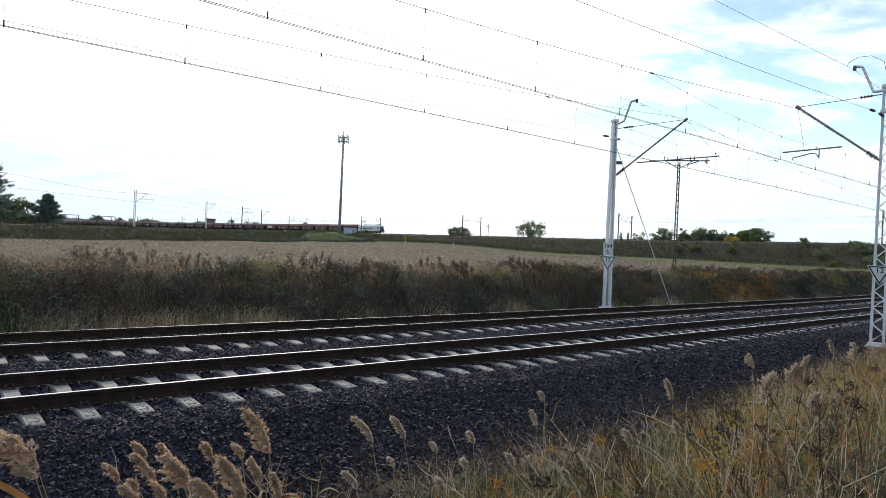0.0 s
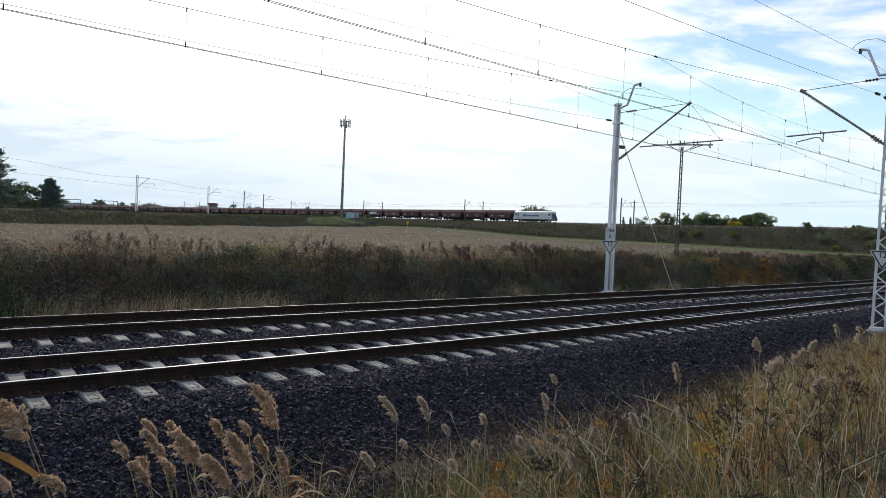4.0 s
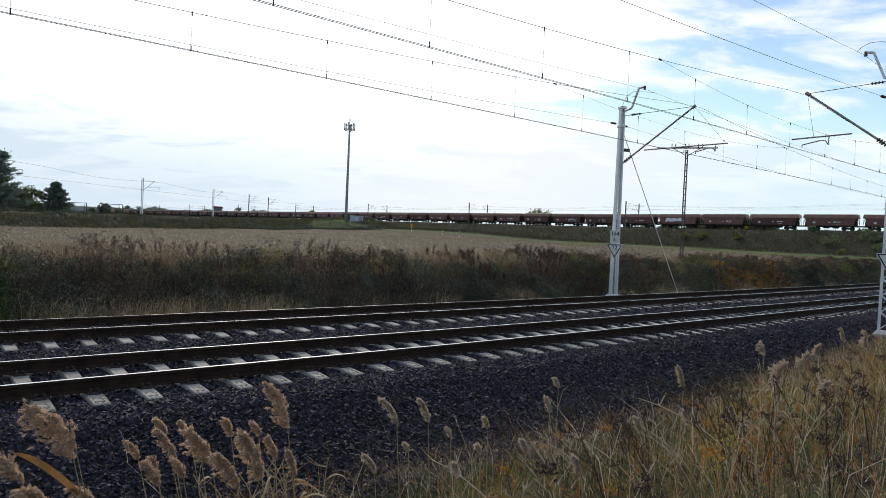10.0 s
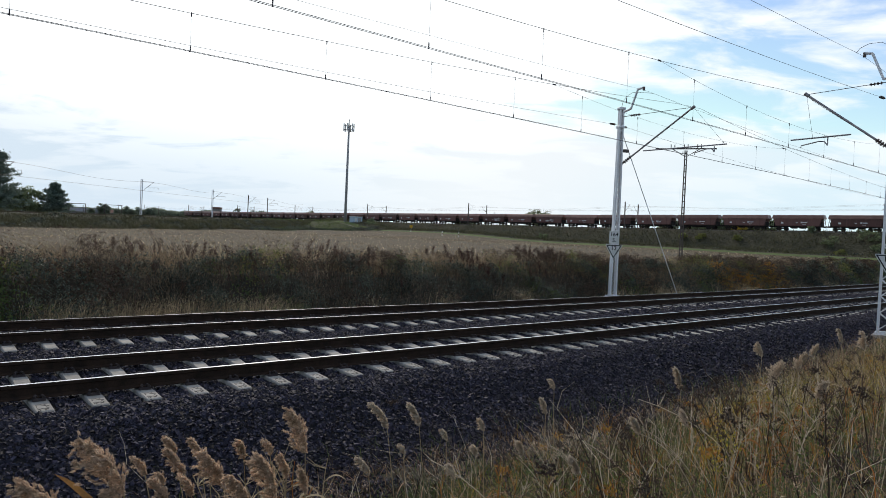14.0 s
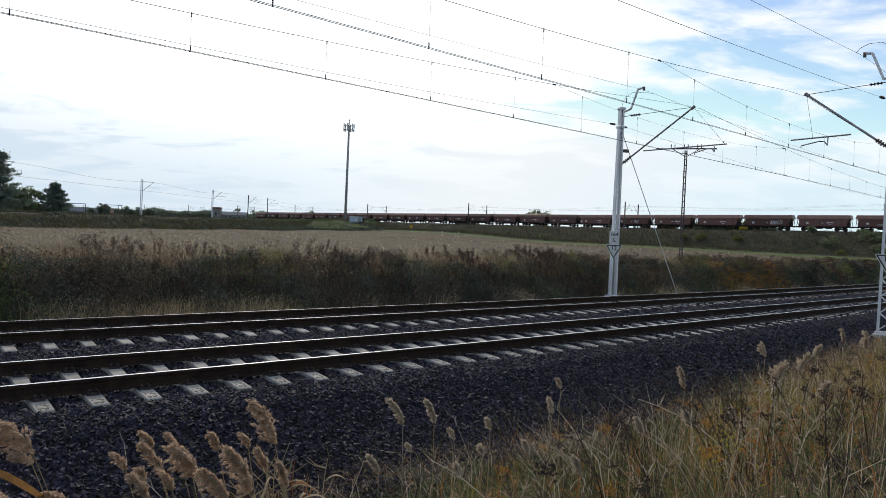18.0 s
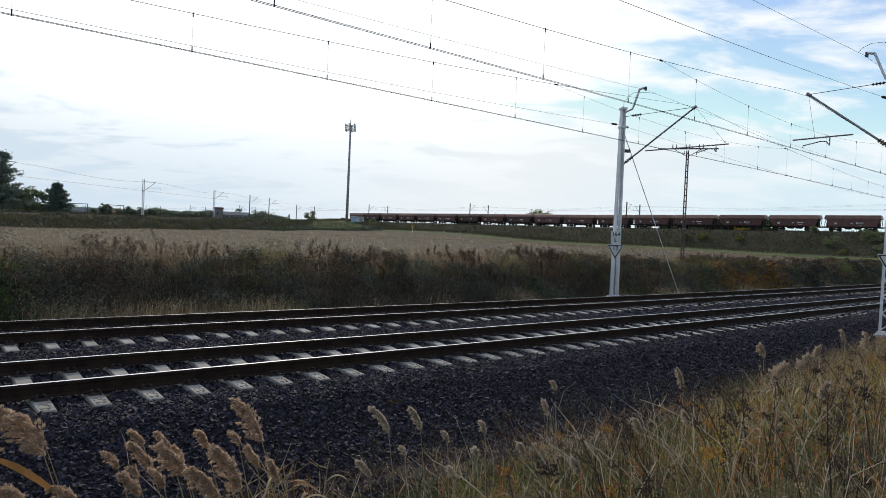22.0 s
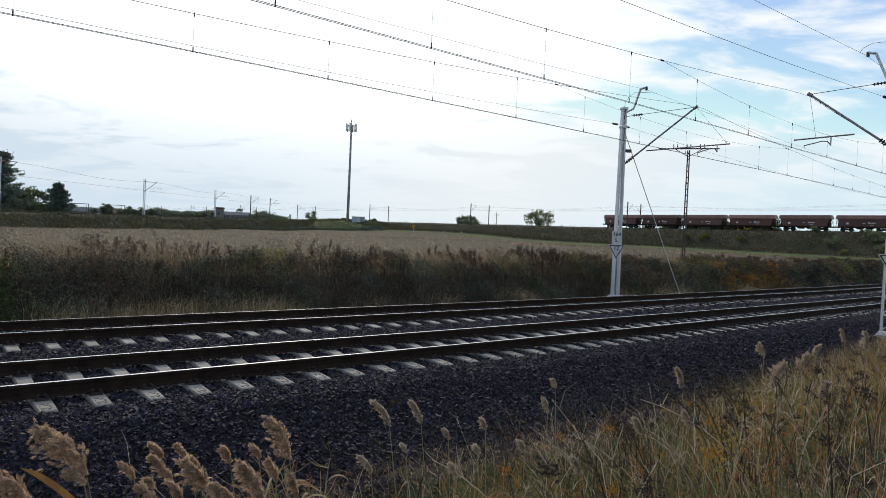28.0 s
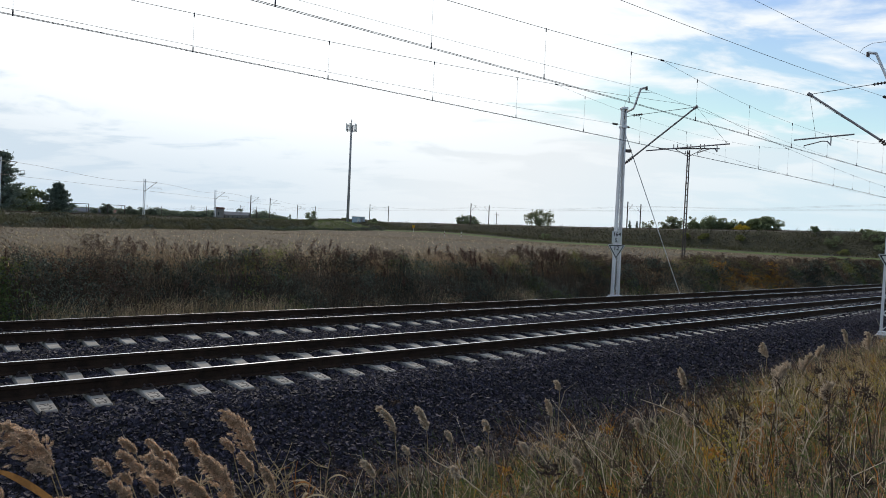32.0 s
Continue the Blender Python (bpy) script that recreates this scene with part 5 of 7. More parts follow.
        for k in range(7 if head else 2):
            t = rng.uniform(0.0, 1.0, (n, 1))
            base = mids * (1 - t) + tips * t
            sets.append(blades(base, rng.uniform(0.05, 0.24, n), np.full(n, 0.0034), rng.uniform(0.3, 1.0, n), rng))
        if head:
            headed = rng.uniform(0, 1, n) < head
            c = np.repeat(tips[headed], 90, 0)
            sets.append(flakes(c + rng.normal(size=c.shape) * np.array([0.03, 0.03, 0.017]), rng.uniform(0.010, 0.026, len(c)), rng))
        stuff(name, gather(*sets), mat, lab, "weeds")
    # bright green tufts along the edge of the stones
    s, l = spots(420, 0.5, 20, -7.5, -4.0)
    keep = patch(s, l, 0.7, 61.0) > 0.02
    P = at_track(s[keep], l[keep])
    P = np.repeat(P, 110, 0)
    P[:, :2] += rng.normal(size=(len(P), 2)) * 0.075
    stuff("green_tufts", blades(P, rng.uniform(0.05, 0.24, len(P)), rng.uniform(0.002, 0.005, len(P)), rng.uniform(0.1, 0.9, len(P)), rng), "grass",
          "fresh green grass tufts at the edge of the stones", "grass")
    # low leafy weeds, green and yellowing, in patches under the stalks
    for name, mat, seed, lab in (("verge_leaves", "grass", 91.0, "small green leaves of low weeds on the verge"), ("yellowing_leaves", "olive_leaf", 95.0, "yellowing leaves of low weeds on the verge"),
                                 ("russet_leaves", "brown_weed", 97.0, "withered brown leaves hanging on the verge weeds")):
        s, l = spots(9000, 1.5, 22, -10, -4.3)
        keep = patch(s, l, 0.55, seed) + rng.uniform(-0.15, 0.15, len(s)) > 0.1
        P = np.repeat(at_track(s[keep], l[keep]), 12, 0)
        P += rng.normal(size=P.shape) * np.array([0.05, 0.05, 0.0])
        P[:, 2] += rng.uniform(0.02, 0.42, len(P)) ** 1.3
        stuff(name, flakes(P, rng.uniform(0.012, 0.034, len(P)), rng), mat, lab, "weeds")
    # pale seed tufts and curled dry leaves
    s, l = spots(2600, 0.5, 24, -9.5, -3.7)
    P = at_track(s, l, 0.0)
    P[:, 2] += rng.uniform(0.06, 0.6, len(P)) * np.clip((-l - 3.2) / 2, 0.3, 1)
    stuff("curled_leaves", blades(P, rng.uniform(0.02, 0.08, len(P)), rng.uniform(0.003, 0.008, len(P)), rng.uniform(0.5, 1.4, len(P)), rng, 0.9), "pale_stem",
          "pale curled dry leaves among the grass", "leaves")
    s, l = spots(70, 2.5, 24, -9.5, -4.0)
    P = at_track(s, l, 0.0)
    P[:, 2] += rng.uniform(0.35, 0.7, len(P)) * np.clip((-l - 3.0) / 2, 0.4, 1)
    c = np.repeat(P, 60, 0)
    stuff("seed_fluff", flakes(c + rng.normal(size=c.shape) * np.array([0.016, 0.016, 0.035]), rng.uniform(0.005, 0.012, len(c)), rng), "plume",
          "small pale seed heads on thin stems", "seed heads")
    # yellow flowers low in the weeds
    s, l = spots(3400, 4, 16, -9.5, -4.6)
    x = DX * s - DY * (OFF + l)
    y = DY * s + DX * (OFF + l)
    keep = (patch(s, l, 0.8, 12.0) > 0.16) & (x > y * 0.42) & (x < y * 0.72)
    P = at_track(s[keep], l[keep], 0.0)
    P[:, 2] += rng.uniform(0.22, 0.6, len(P))
    c = np.repeat(P, 30, 0)
    stuff("yellow_flowers", flakes(c + rng.normal(size=c.shape) * np.array([0.05, 0.05, 0.04]), rng.uniform(0.008, 0.018, len(c)), rng), "yellow",
          "clusters of small yellow flowers in the weeds", "flowers")


make_verge()


def make_bank():
    rng = np.random.default_rng(31)
    # leaves in clumps on twigs, so that the growth has depth and dark gaps
    nc = 15000
    cs = -9 + 95 * rng.uniform(0, 1, nc) ** 1.5
    cl = rng.uniform(7.7, 10.8, nc)
    ridge = 0.58 + 0.75 * patch(cs, cl * 0.7, 0.35, 4.0) + 0.3 * patch(cs, cl, 1.1, 5.0)
    crown = np.interp(cl, [7.6, 8.2, 9.2, 10.0, 10.8], [0.1, 0.5, 0.92, 0.7, 0.3])
    C = at_track(cs, cl)
    C[:, 2] += np.clip(ridge * crown, 0.04, 1.3) * (1 - rng.uniform(0, 1, nc) ** 2 * 0.75)
    lump = patch(cs, cl * 1.3, 0.8, 41.0)
    C[:, 2] += 0.5 * np.clip(lump, -0.4, 0.7) * crown
    C[:, 0] += DY * 0.5 * np.clip(lump, 0, 1)
    C[:, 1] -= DX * 0.5 * np.clip(lump, 0, 1)
    per = (rng.integers(6, 34, nc) * np.clip(0.95 + 1.6 * lump, 0.45, 1.7)).astype(int)
    k = np.repeat(np.arange(nc), per)
    n = len(k)
    rad = rng.uniform(0.06, 0.2, nc)[k][:, None]
    P = C[k] + rng.normal(size=(n, 3)) * rad * np.array([1, 1, 0.75])
    s, l = cs[k], cl[k]
    sz = rng.uniform(0.03, 0.085, n) * (1 + np.clip(s - 20, 0, 60) / 40)
    rim = np.clip((C[:, 2] - ground_z(C[:, 0], C[:, 1]) - 0.25) * 1.2, 0, 1) * (cl > 9.0)
    tint = (patch(cs, cl, 0.33, 9.0) + rng.uniform(-0.3, 0.3, nc) - 0.22 * rim)[k]
    russet = (C[:, 2] - ground_z(C[:, 0], C[:, 1]) > 0.75)[k] & ((rng.uniform(0, 1, nc) < 0.25)[k])
    orange = (np.abs(s - 40.5) < 4.5) & (l < 9.4) & ((rng.uniform(0, 1, nc) < 0.5)[k])
    brown = ~orange & ((tint < -0.3) | russet)
    leafy = ~orange & ~brown & (tint < 0.4)
    fresh = ~orange & ~brown & ~leafy
    stuff("bank_leaves", flakes(P[leafy], sz[leafy], rng), "leaf", "dense dark green leaves of bushes covering the bank", "bushes")
    stuff("fresh_leaves", flakes(P[fresh], sz[fresh], rng), "grass", "brighter green leaves climbing over the bank", "bushes")
    stuff("withered_leaves", flakes(P[brown], sz[brown], rng), "brown_weed", "withered brown leaves on the bank", "bushes")
    stuff("orange_leaves", flakes(P[orange], sz[orange], rng), "orange_leaf", "orange autumn leaves low on the bank", "bushes")
    # grey-brown stalks and drooping grass hanging out of the slope
    for name, n, mat, hh, ww, lab in (("bank_stalks", 11000, "brown_weed", (0.25, 0.8), (0.004, 0.009), "thin withered brown stalks on the bank"),
                                      ("bank_grass", 27000, "grey_straw", (0.25, 0.7), (0.003, 0.006), "greyed grass drooping over the bank")):
        s = -9 + 85 * rng.uniform(0, 1, n) ** 1.5
        l = rng.uniform(7.8, 10.6, n)
        keep = patch(s, l, 0.45, len(name) * 1.7) + rng.uniform(-0.35, 0.35, n) > (0.0 if mat == "brown_weed" else 0.25 - 0.3 * np.clip((s - 4) / 10, 0, 1))
        s, l = s[keep], l[keep]
        n = len(s)
        P = at_track(s, l)
        P[:, 2] += rng.uniform(0, 0.45, n) * np.interp(l, [7.8, 9.2], [0.2, 1.0])
        stuff(name, blades(P, rng.uniform(*hh, n) * np.interp(l, [7.7, 9.2], [0.5, 1.0]), rng.uniform(*ww, n) * (1 + s.clip(0) / 50), rng.uniform(0.1, 0.9, n), rng, 0.9), mat, lab, "weeds")
    # dry grass at the foot, beside the rails
    n = 42000
    s = -9 + 75 * rng.uniform(0, 1, n) ** 1.4
    l = rng.uniform(7.0, 8.2, n)
    keep = patch(s, l, 0.35, 14.0) + rng.uniform(-0.25, 0.25, n) > np.where((s > 2.0) & (s < 9.5), -0.2, 0.24)
    P = at_track(s[keep], l[keep])
    m = len(P)
    stuff("trackside_grass", blades(P, rng.uniform(0.3, 0.8, m), rng.uniform(0.003, 0.0065, m), rng.uniform(0.02, 0.35, m), rng, 0.35, 0.45), "straw",
          "pale dry grass along the foot of the bank", "dry grass")
    # straw-coloured grass on the crest
    n = 46000
    s = -10 + 110 * rng.uniform(0, 1, n) ** 1.5
    l = rng.uniform(9.6, 14.5, n)
    P = at_track(s, l)
    lot = rng.uniform(0, 1, n)
    h, w = rng.uniform(0.3, 0.95, n), rng.uniform(0.005, 0.010, n) * (1 + s.clip(0) / 60)
    for nm, sel, mat in (("crest_grass", lot < 0.78, "grey_straw"), ("pale_crest_grass", lot >= 0.78, "straw")):
        stuff(nm, blades(P[sel], h[sel], w[sel], rng.uniform(0.1, 0.5, int(sel.sum())), rng), mat, "dry grass on the crest of the bank", "dry grass")
    # dead weeds above it, in loose groups: docks with dense upright heads, and branching ones with flat tops
    groups = rng.uniform(0, 1, 150)
    gs, gl = -9 + 105 * groups ** 1.35, rng.uniform(8.9, 11.2, 150)
    tall = rng.uniform(0.75, 1.3, 150) * np.where(gs > 24, 0.75, 1.0)
    k = np.repeat(np.arange(150), rng.integers(3, 15, 150))
    n = len(k)
    s, l = gs[k] + rng.normal(size=n) * 0.5, gl[k] + rng.normal(size=n) * 0.4
    P = at_track(s, l)
    h = tall[k] * rng.uniform(0.6, 1.15, n)
    big = 1 + s.clip(0) / 45
    st = blades(P, h, 0.009 * big, rng.uniform(0.0, 0.25, n), rng, 0.2)
    q = st[0].reshape(n, 6, 3)
    sets = [st]
    is_dock = ((rng.uniform(0, 1, 150) < 0.45) & (gs < 26))[k]
    m, e, b2 = q[is_dock][:, 2], q[is_dock][:, 4], big[is_dock]
    per = 48
    t = rng.uniform(0.05, 1.0, (len(m) * per, 1))
    c = np.repeat(m, per, 0) * (1 - t) + np.repeat(e, per, 0) * t
    c += rng.normal(size=c.shape) * np.array([0.03, 0.03, 0.02]) * (1.25 - t) * np.repeat(b2, per)[:, None]
    sets.append(flakes(c, rng.uniform(0.018, 0.04, len(c)) * np.repeat(b2, per), rng))
    for j in range(5):
        t = rng.uniform(0.0, 0.5, (len(m), 1))
        tw = blades(m * (1 - t) + e * t, rng.uniform(0.15, 0.3, len(m)), 0.006 * b2, rng.uniform(0.1, 0.4, len(m)), rng)
        sets.append(tw)
        u = np.repeat(tw[0].reshape(-1, 6, 3)[:, 2], 16, 0)
        sets.append(flakes(u + rng.normal(size=u.shape) * np.array([0.02, 0.02, 0.06]), rng.uniform(0.015, 0.034, len(u)) * np.repeat(b2, 16), rng))
    stuff("dead_docks", gather(*sets), "dock", "dead red-brown docks with dense seed heads on the crest of the bank", "weeds")
    sets = []
    m, e, b2 = q[~is_dock][:, 2], q[~is_dock][:, 4], big[~is_dock]
    for j in range(8):
        t = rng.uniform(0.0, 0.9, (len(m), 1))
        tw = blades(m * (1 - t) + e * t, rng.uniform(0.12, 0.34, len(m)) * (1.1 - t[:, 0] * 0.6), 0.006 * b2, rng.uniform(0.2, 0.8, len(m)), rng)
        sets.append(tw)
        u = np.repeat(tw[0].reshape(-1, 6, 3)[:, 4], 14, 0)
        sets.append(flakes(u + rng.normal(size=u.shape) * np.array([0.035, 0.035, 0.014]), rng.uniform(0.016, 0.036, len(u)) * np.repeat(b2, 14), rng))
    stuff("dead_bank_weeds", gather(*sets), "brown_weed", "tall dead brown weeds with flat seed heads on the crest of the bank", "weeds")
    # greyed fuzz of fine dead stems behind the leaves, and edge growth with the backlight put into its yellow-green
    # colour
    n = 30000
    s = -10 + 95 * rng.uniform(0, 1, n) ** 1.2
    l = np.where(s > 25, rng.uniform(8.2, 11.6, n), rng.uniform(9.3, 11.6, n))
    keep = patch(s, l, 0.5, 71.0) + rng.uniform(-0.3, 0.3, n) > 0.0
    s, l = s[keep], l[keep]
    P, n = at_track(s, l), len(s)
    stuff("dead_fuzz", blades(P, rng.uniform(0.35, 0.95, n), rng.uniform(0.003, 0.006, n) * (1 + s.clip(0) / 45), rng.uniform(0.1, 0.7, n), rng, 0.6), "russet",
          "fine dead brown stems along the top of the bank", "weeds")
    s, l = -9 + 80 * rng.uniform(0, 1, 420) ** 1.3, rng.uniform(8.7, 10.2, 420)
    keep = patch(s, l * 0.5, 0.28, 77.0) > 0.12
    P = at_track(s[keep], l[keep])
    P[:, 2] += rng.uniform(0.5, 0.95, len(P))
    c = np.repeat(P, 60, 0)
    stuff("sunlit_leaves", flakes(c + rng.normal(size=c.shape) * np.array([0.16, 0.16, 0.12]), rng.uniform(0.025, 0.075, len(c)), rng), "olive_leaf",
          "leaves on top of the bank, coloured yellow-green for the sun behind them", "bushes")
    # long pale grass arching down over the leaves
    s, l = -8 + 70 * rng.uniform(0, 1, 15000) ** 1.3, rng.uniform(7.8, 9.4, 15000)
    keep = patch(s, l, 0.4, 83.0) + rng.uniform(-0.2, 0.2, 15000) > 0.1 - 0.2 * np.clip(s / 8, 0, 1) + 0.25 * ((s > 12) & (s < 21))
    P = at_track(s[keep], l[keep])
    P[:, 2] += rng.uniform(0.05, 0.75, len(P)) * np.interp(l[keep], [7.8, 9.0], [0.3, 1.0])
    n = len(P)
    stuff("arching_grass", blades(P, rng.uniform(0.15, 0.42, n), rng.uniform(0.004, 0.008, n), rng.uniform(0.6, 1.3, n), rng, 1.2, 0.3), "grey_straw",
          "long pale grass arching over the bank's leaves", "grass")


make_bank()


def make_field():
    rng = np.random.default_rng(41)
    n = 46000
    y = 22 + 230 * rng.uniform(0, 1, n) ** 1.3
    x = rng.uniform(-0.72, 0.75, n) * y
    s, l = track_coords(x, y)
    ok = (l > 11) & (x > BRANCH_X + 12)
    x, y = x[ok], y[ok]
    # stubble stands in drilled rows
    row = 0.75 * np.round((x * 0.8 + y * 0.6) / 0.75) - (x * 0.8 + y * 0.6)
    x, y = x + row * 0.6 + rng.normal(size=len(x)) * 0.1, y + row * 0.45 + rng.normal(size=len(x)) * 0.1
    d = np.min([np.hypot(x[:, None] - LX[None, 480:760:3], y[:, None] - LY[None, 480:760:3]).min(1)], 0)
    ok = (d > 24) & (y < np.interp(x, [-60, -54, -43, -36, -22, -7, 0], [196, 209, 232, 270, 288, 301, 420]))
    x, y = x[ok], y[ok]
    P = np.c_[x, y, ground_z(x, y)]
    m = len(P)
    lot = rng.uniform(0, 1, m)
    for nm, sel, mat, lab in (("field_stubble", lot < 0.75, "grey_straw", "cut maize stubble in rows across the field"), ("field_straw", lot >= 0.75, "straw", "pale straw left lying on the field")):
        k = int(sel.sum())
        stuff(nm, blades(P[sel], rng.uniform(0.05, 0.15, k), 0.02 + y[sel] * 0.0005, rng.uniform(0.1, 1.2, k), rng), mat, lab, "stubble")
    # rough grass and scrub on the mound by the tall mast
    n = 26000
    x = rng.uniform(-125, 0, n)
    y = np.interp(x, [-60, -54, -43, -36, -22, -7, 0], [196, 209, 232, 270, 288, 301, 330]) + 75 * rng.uniform(0, 1, n) ** 1.6
    ok = (x > BRANCH_X + 9) | (y > 300)
    a, r = rng.uniform(0, 2 * math.pi, 16000), rng.uniform(0, 1, 16000) ** 0.5
    x, y = np.concatenate([x[ok], -58 + 52 * r * np.cos(a)]), np.concatenate([y[ok], 302 + 30 * r * np.sin(a)])
    m = len(x)
    P = np.c_[x, y, ground_z(x, y)]
    stuff("mound_grass", blades(P, rng.uniform(0.25, 0.8, m), rng.uniform(0.06, 0.14, m), rng.uniform(0.1, 0.6, m), rng), "grass", "rough green grass on the mound by the tall mast", "grass")
    n = 7000
    x = rng.uniform(-62, -14, n)
    y = np.interp(x, [-60, -54, -43, -36, -22, -7, 0], [196, 209, 232, 270, 288, 301, 330]) + rng.uniform(-1, 9, n)
    hump = patch(x, y, 0.15, 51.0)
    P = np.c_[x, y, ground_z(x, y) + rng.uniform(0, 1, n) * (0.5 + 1.6 * np.clip(hump + 0.1, 0, 1))]
    stuff("mound_scrub", flakes(P, rng.uniform(0.25, 0.6, n), rng), "leaf", "dark scrub along the foot of the mound", "scrub")
    # rough tufts on the embankment slopes
    n = 42000
    s = rng.uniform(-45, 470, n)
    o = rng.uniform(-20.0, -5.0, n)
    c = np.array([on_line(a, b * FAR) for a, b in zip(s, o)])
    z = np.maximum(np.interp(o, [-17.5, -11, -6.2, -5.0], [-1.2, 2.9, 6.15, 6.3]), ground_z(c[:, 0], c[:, 1]) + np.interp(o, [-20.2, -14.5], [0.25, 0.75]))
    hump = patch(s * 0.16, o * 0.4, 1.0, 33.0)
    P = np.c_[c[:, 0], c[:, 1], z + rise(s) * np.interp(o, [-16, -8], [0, 1]) + rng.uniform(0, 0.35, n) + 0.5 * np.clip(hump, 0, 1) * (o < -6.3)]
    keep = o < -5.6
    P, s, o, hump = P[keep], s[keep], o[keep], hump[keep]
    m = len(P)
    tint = hump + rng.uniform(-0.3, 0.3, m)
    sz = rng.uniform(0.25, 0.6, m)
    for nm, sel, mat, lab in (("slope_leaves", tint > 0.3, "leaf", "dark green scrub on the embankment slope"),
                              ("slope_weeds", tint <= -0.4, "brown_weed", "brown withered growth on the embankment slope")):
        stuff(nm, flakes(P[sel], sz[sel], rng), mat, lab, "scrub")
    sel = (tint > -0.4) & (tint <= 0.3)
    k = int(sel.sum())
    stuff("slope_grass", blades(P[sel], rng.uniform(0.4, 1.0, k), rng.uniform(0.07, 0.16, k), rng.uniform(0.2, 0.9, k), rng, 0.6), "slope_straw", "dull olive grass combed over the embankment slope", "grass")
    # the branch line's bank
    n = 60000
    y = rng.uniform(40, 365, n)
    t = rng.uniform(0, 1, n)
    o = 4.2 + 7.0 * t
    z0 = np.array([branch_z(a) for a in y]) - 0.75
    gz = ground_z(BRANCH_X + o, y)
    z = z0 * (1 - t) + (gz - 0.3) * t
    hump = patch(y * 0.16, o * 0.4, 1.0, 35.0)
    P = np.c_[BRANCH_X + o, y, z + rng.uniform(0, 0.4, n) + 1.1 * np.clip(hump + 0.1, 0, 1)]
    tint = hump + rng.uniform(-0.25, 0.25, n)
    sz = rng.uniform(0.14, 0.42, n)
    sel = tint > 0.28
    stuff("branch_scrub", flakes(P[sel], sz[sel], rng), "leaf", "dark green scrub on the branch line bank", "scrub")
    sel = tint <= -0.42
    stuff("branch_weeds", flakes(P[sel], sz[sel], rng), "brown_weed", "brown withered growth on the branch line bank", "scrub")
    sel = (tint > -0.42) & (tint <= 0.28)
    k = int(sel.sum())
    stuff("branch_grass", blades(P[sel], rng.uniform(0.3, 0.9, k), rng.uniform(0.03, 0.08, k), rng.uniform(0.3, 1.1, k), rng, 0.7, -0.6), "slope_straw",
          "dull olive grass combed over the branch line bank", "grass")


make_field()


# ---------------------------------------------------------------- trees and bushes
def make_tree(name, x, y, z, height, width, mat, seed, label, leaves=1500, size=0.5, trunk=0.25, open_crown=0.0, category="tree"):
    rng = np.random.default_rng(seed)
    rr = random.Random(seed)
    root = new(name)
    root.matrix_basis = pose(x, y, z)
    sh = Shape()
    fork = height * trunk
    sh.tube([(0, 0, -0.5), (0.02 * height * rr.uniform(-1, 1), 0, fork), (0.03 * height * rr.uniform(-1, 1), 0.1, height * 0.8)], 0.028 * height, 7, r1=0.008 * height)
    lobes = []
    for i in range(rr.randint(17, 22)):
        a = i * 2.4 + rr.uniform(-0.5, 0.5)
        u = rr.uniform(0.25, 1.0)
        zz = fork + (height - fork) * (0.12 + 0.76 * rr.uniform(0, 1))
        r = width * 0.5 * (0.35 + 0.65 * math.sin(math.pi * min(0.95, (zz - fork) / (height - fork) * 0.8 + 0.15))) * u
        p = (r * math.cos(a), r * math.sin(a), zz)
        lobes.append((p, rr.uniform(0.15, 0.25) * min(width, height)))
        sh.tube([(0, 0, fork * rr.uniform(0.8, 1.3)), (p[0] * 0.5, p[1] * 0.5, (fork + zz) / 2), p], 0.011 * height, 5, r1=0.003 * height)
    part("trunk", sh.mesh("trunk", ["bark"]), root)
    P = []
    for p, r in lobes:
        k = int(leaves / len(lobes))
        d = rng.normal(size=(k, 3))
        d /= np.linalg.norm(d, axis=1, keepdims=True)
        rad = r * rng.uniform(0.35 if not open_crown else 0.1, 1.12, (k, 1)) ** (0.6 + open_crown)
        q = np.array(p) + d * rad * np.array([1, 1, 0.8])
        q += 0.12 * r * np.sin(q * 5.0 / r + seed)
        P.append(q)
    P = np.concatenate(P)
    P[:, 2] = np.maximum(P[:, 2], 0.05 * height)
    v, f = flakes(P, size * rng.uniform(0.5, 1.2, len(P)), rng)
    part("crown", quick_mesh("crown", v, f, mat), root)
    return tagged(root, label, category)


def make_conifer(name, x, y, z, height, width, seed, label, leaves=5500, size=0.6, full=0.75):
    rng = np.random.default_rng(seed)
    root = new(name)
    root.matrix_basis = pose(x, y, z)
    part("trunk", Shape().tube([(0, 0, -0.5), (0, 0, height)], 0.02 * height, 7, r1=0.03).mesh("trunk", ["bark"]), root)
    nb = 150
    u = rng.uniform(0, 1, nb) ** 1.15
    a = rng.uniform(0, 2 * math.pi, nb)
    r = width * 0.5 * np.clip(1 - u, 0.03, 1) ** full * rng.uniform(0.55, 1.15, nb)
    k = np.repeat(np.arange(nb), leaves // nb)
    n = len(k)
    t = rng.uniform(0.05, 1, n) ** 0.75
    spread = 0.05 * width * (1.1 - 0.7 * t)
    P = np.c_[r[k] * t * np.cos(a[k]), r[k] * t * np.sin(a[k]), height * (0.07 + 0.93 * u[k]) + r[k] * (0.22 * t ** 2 - 0.12 * t)] + rng.normal(size=(n, 3)) * np.c_[spread, spread, spread * 0.6]
    v, f = flakes(P, size * rng.uniform(0.4, 1.0, n), rng)
    part("crown", quick_mesh("crown", v, f, "needle"), root)
    return tagged(root, label, "tree")


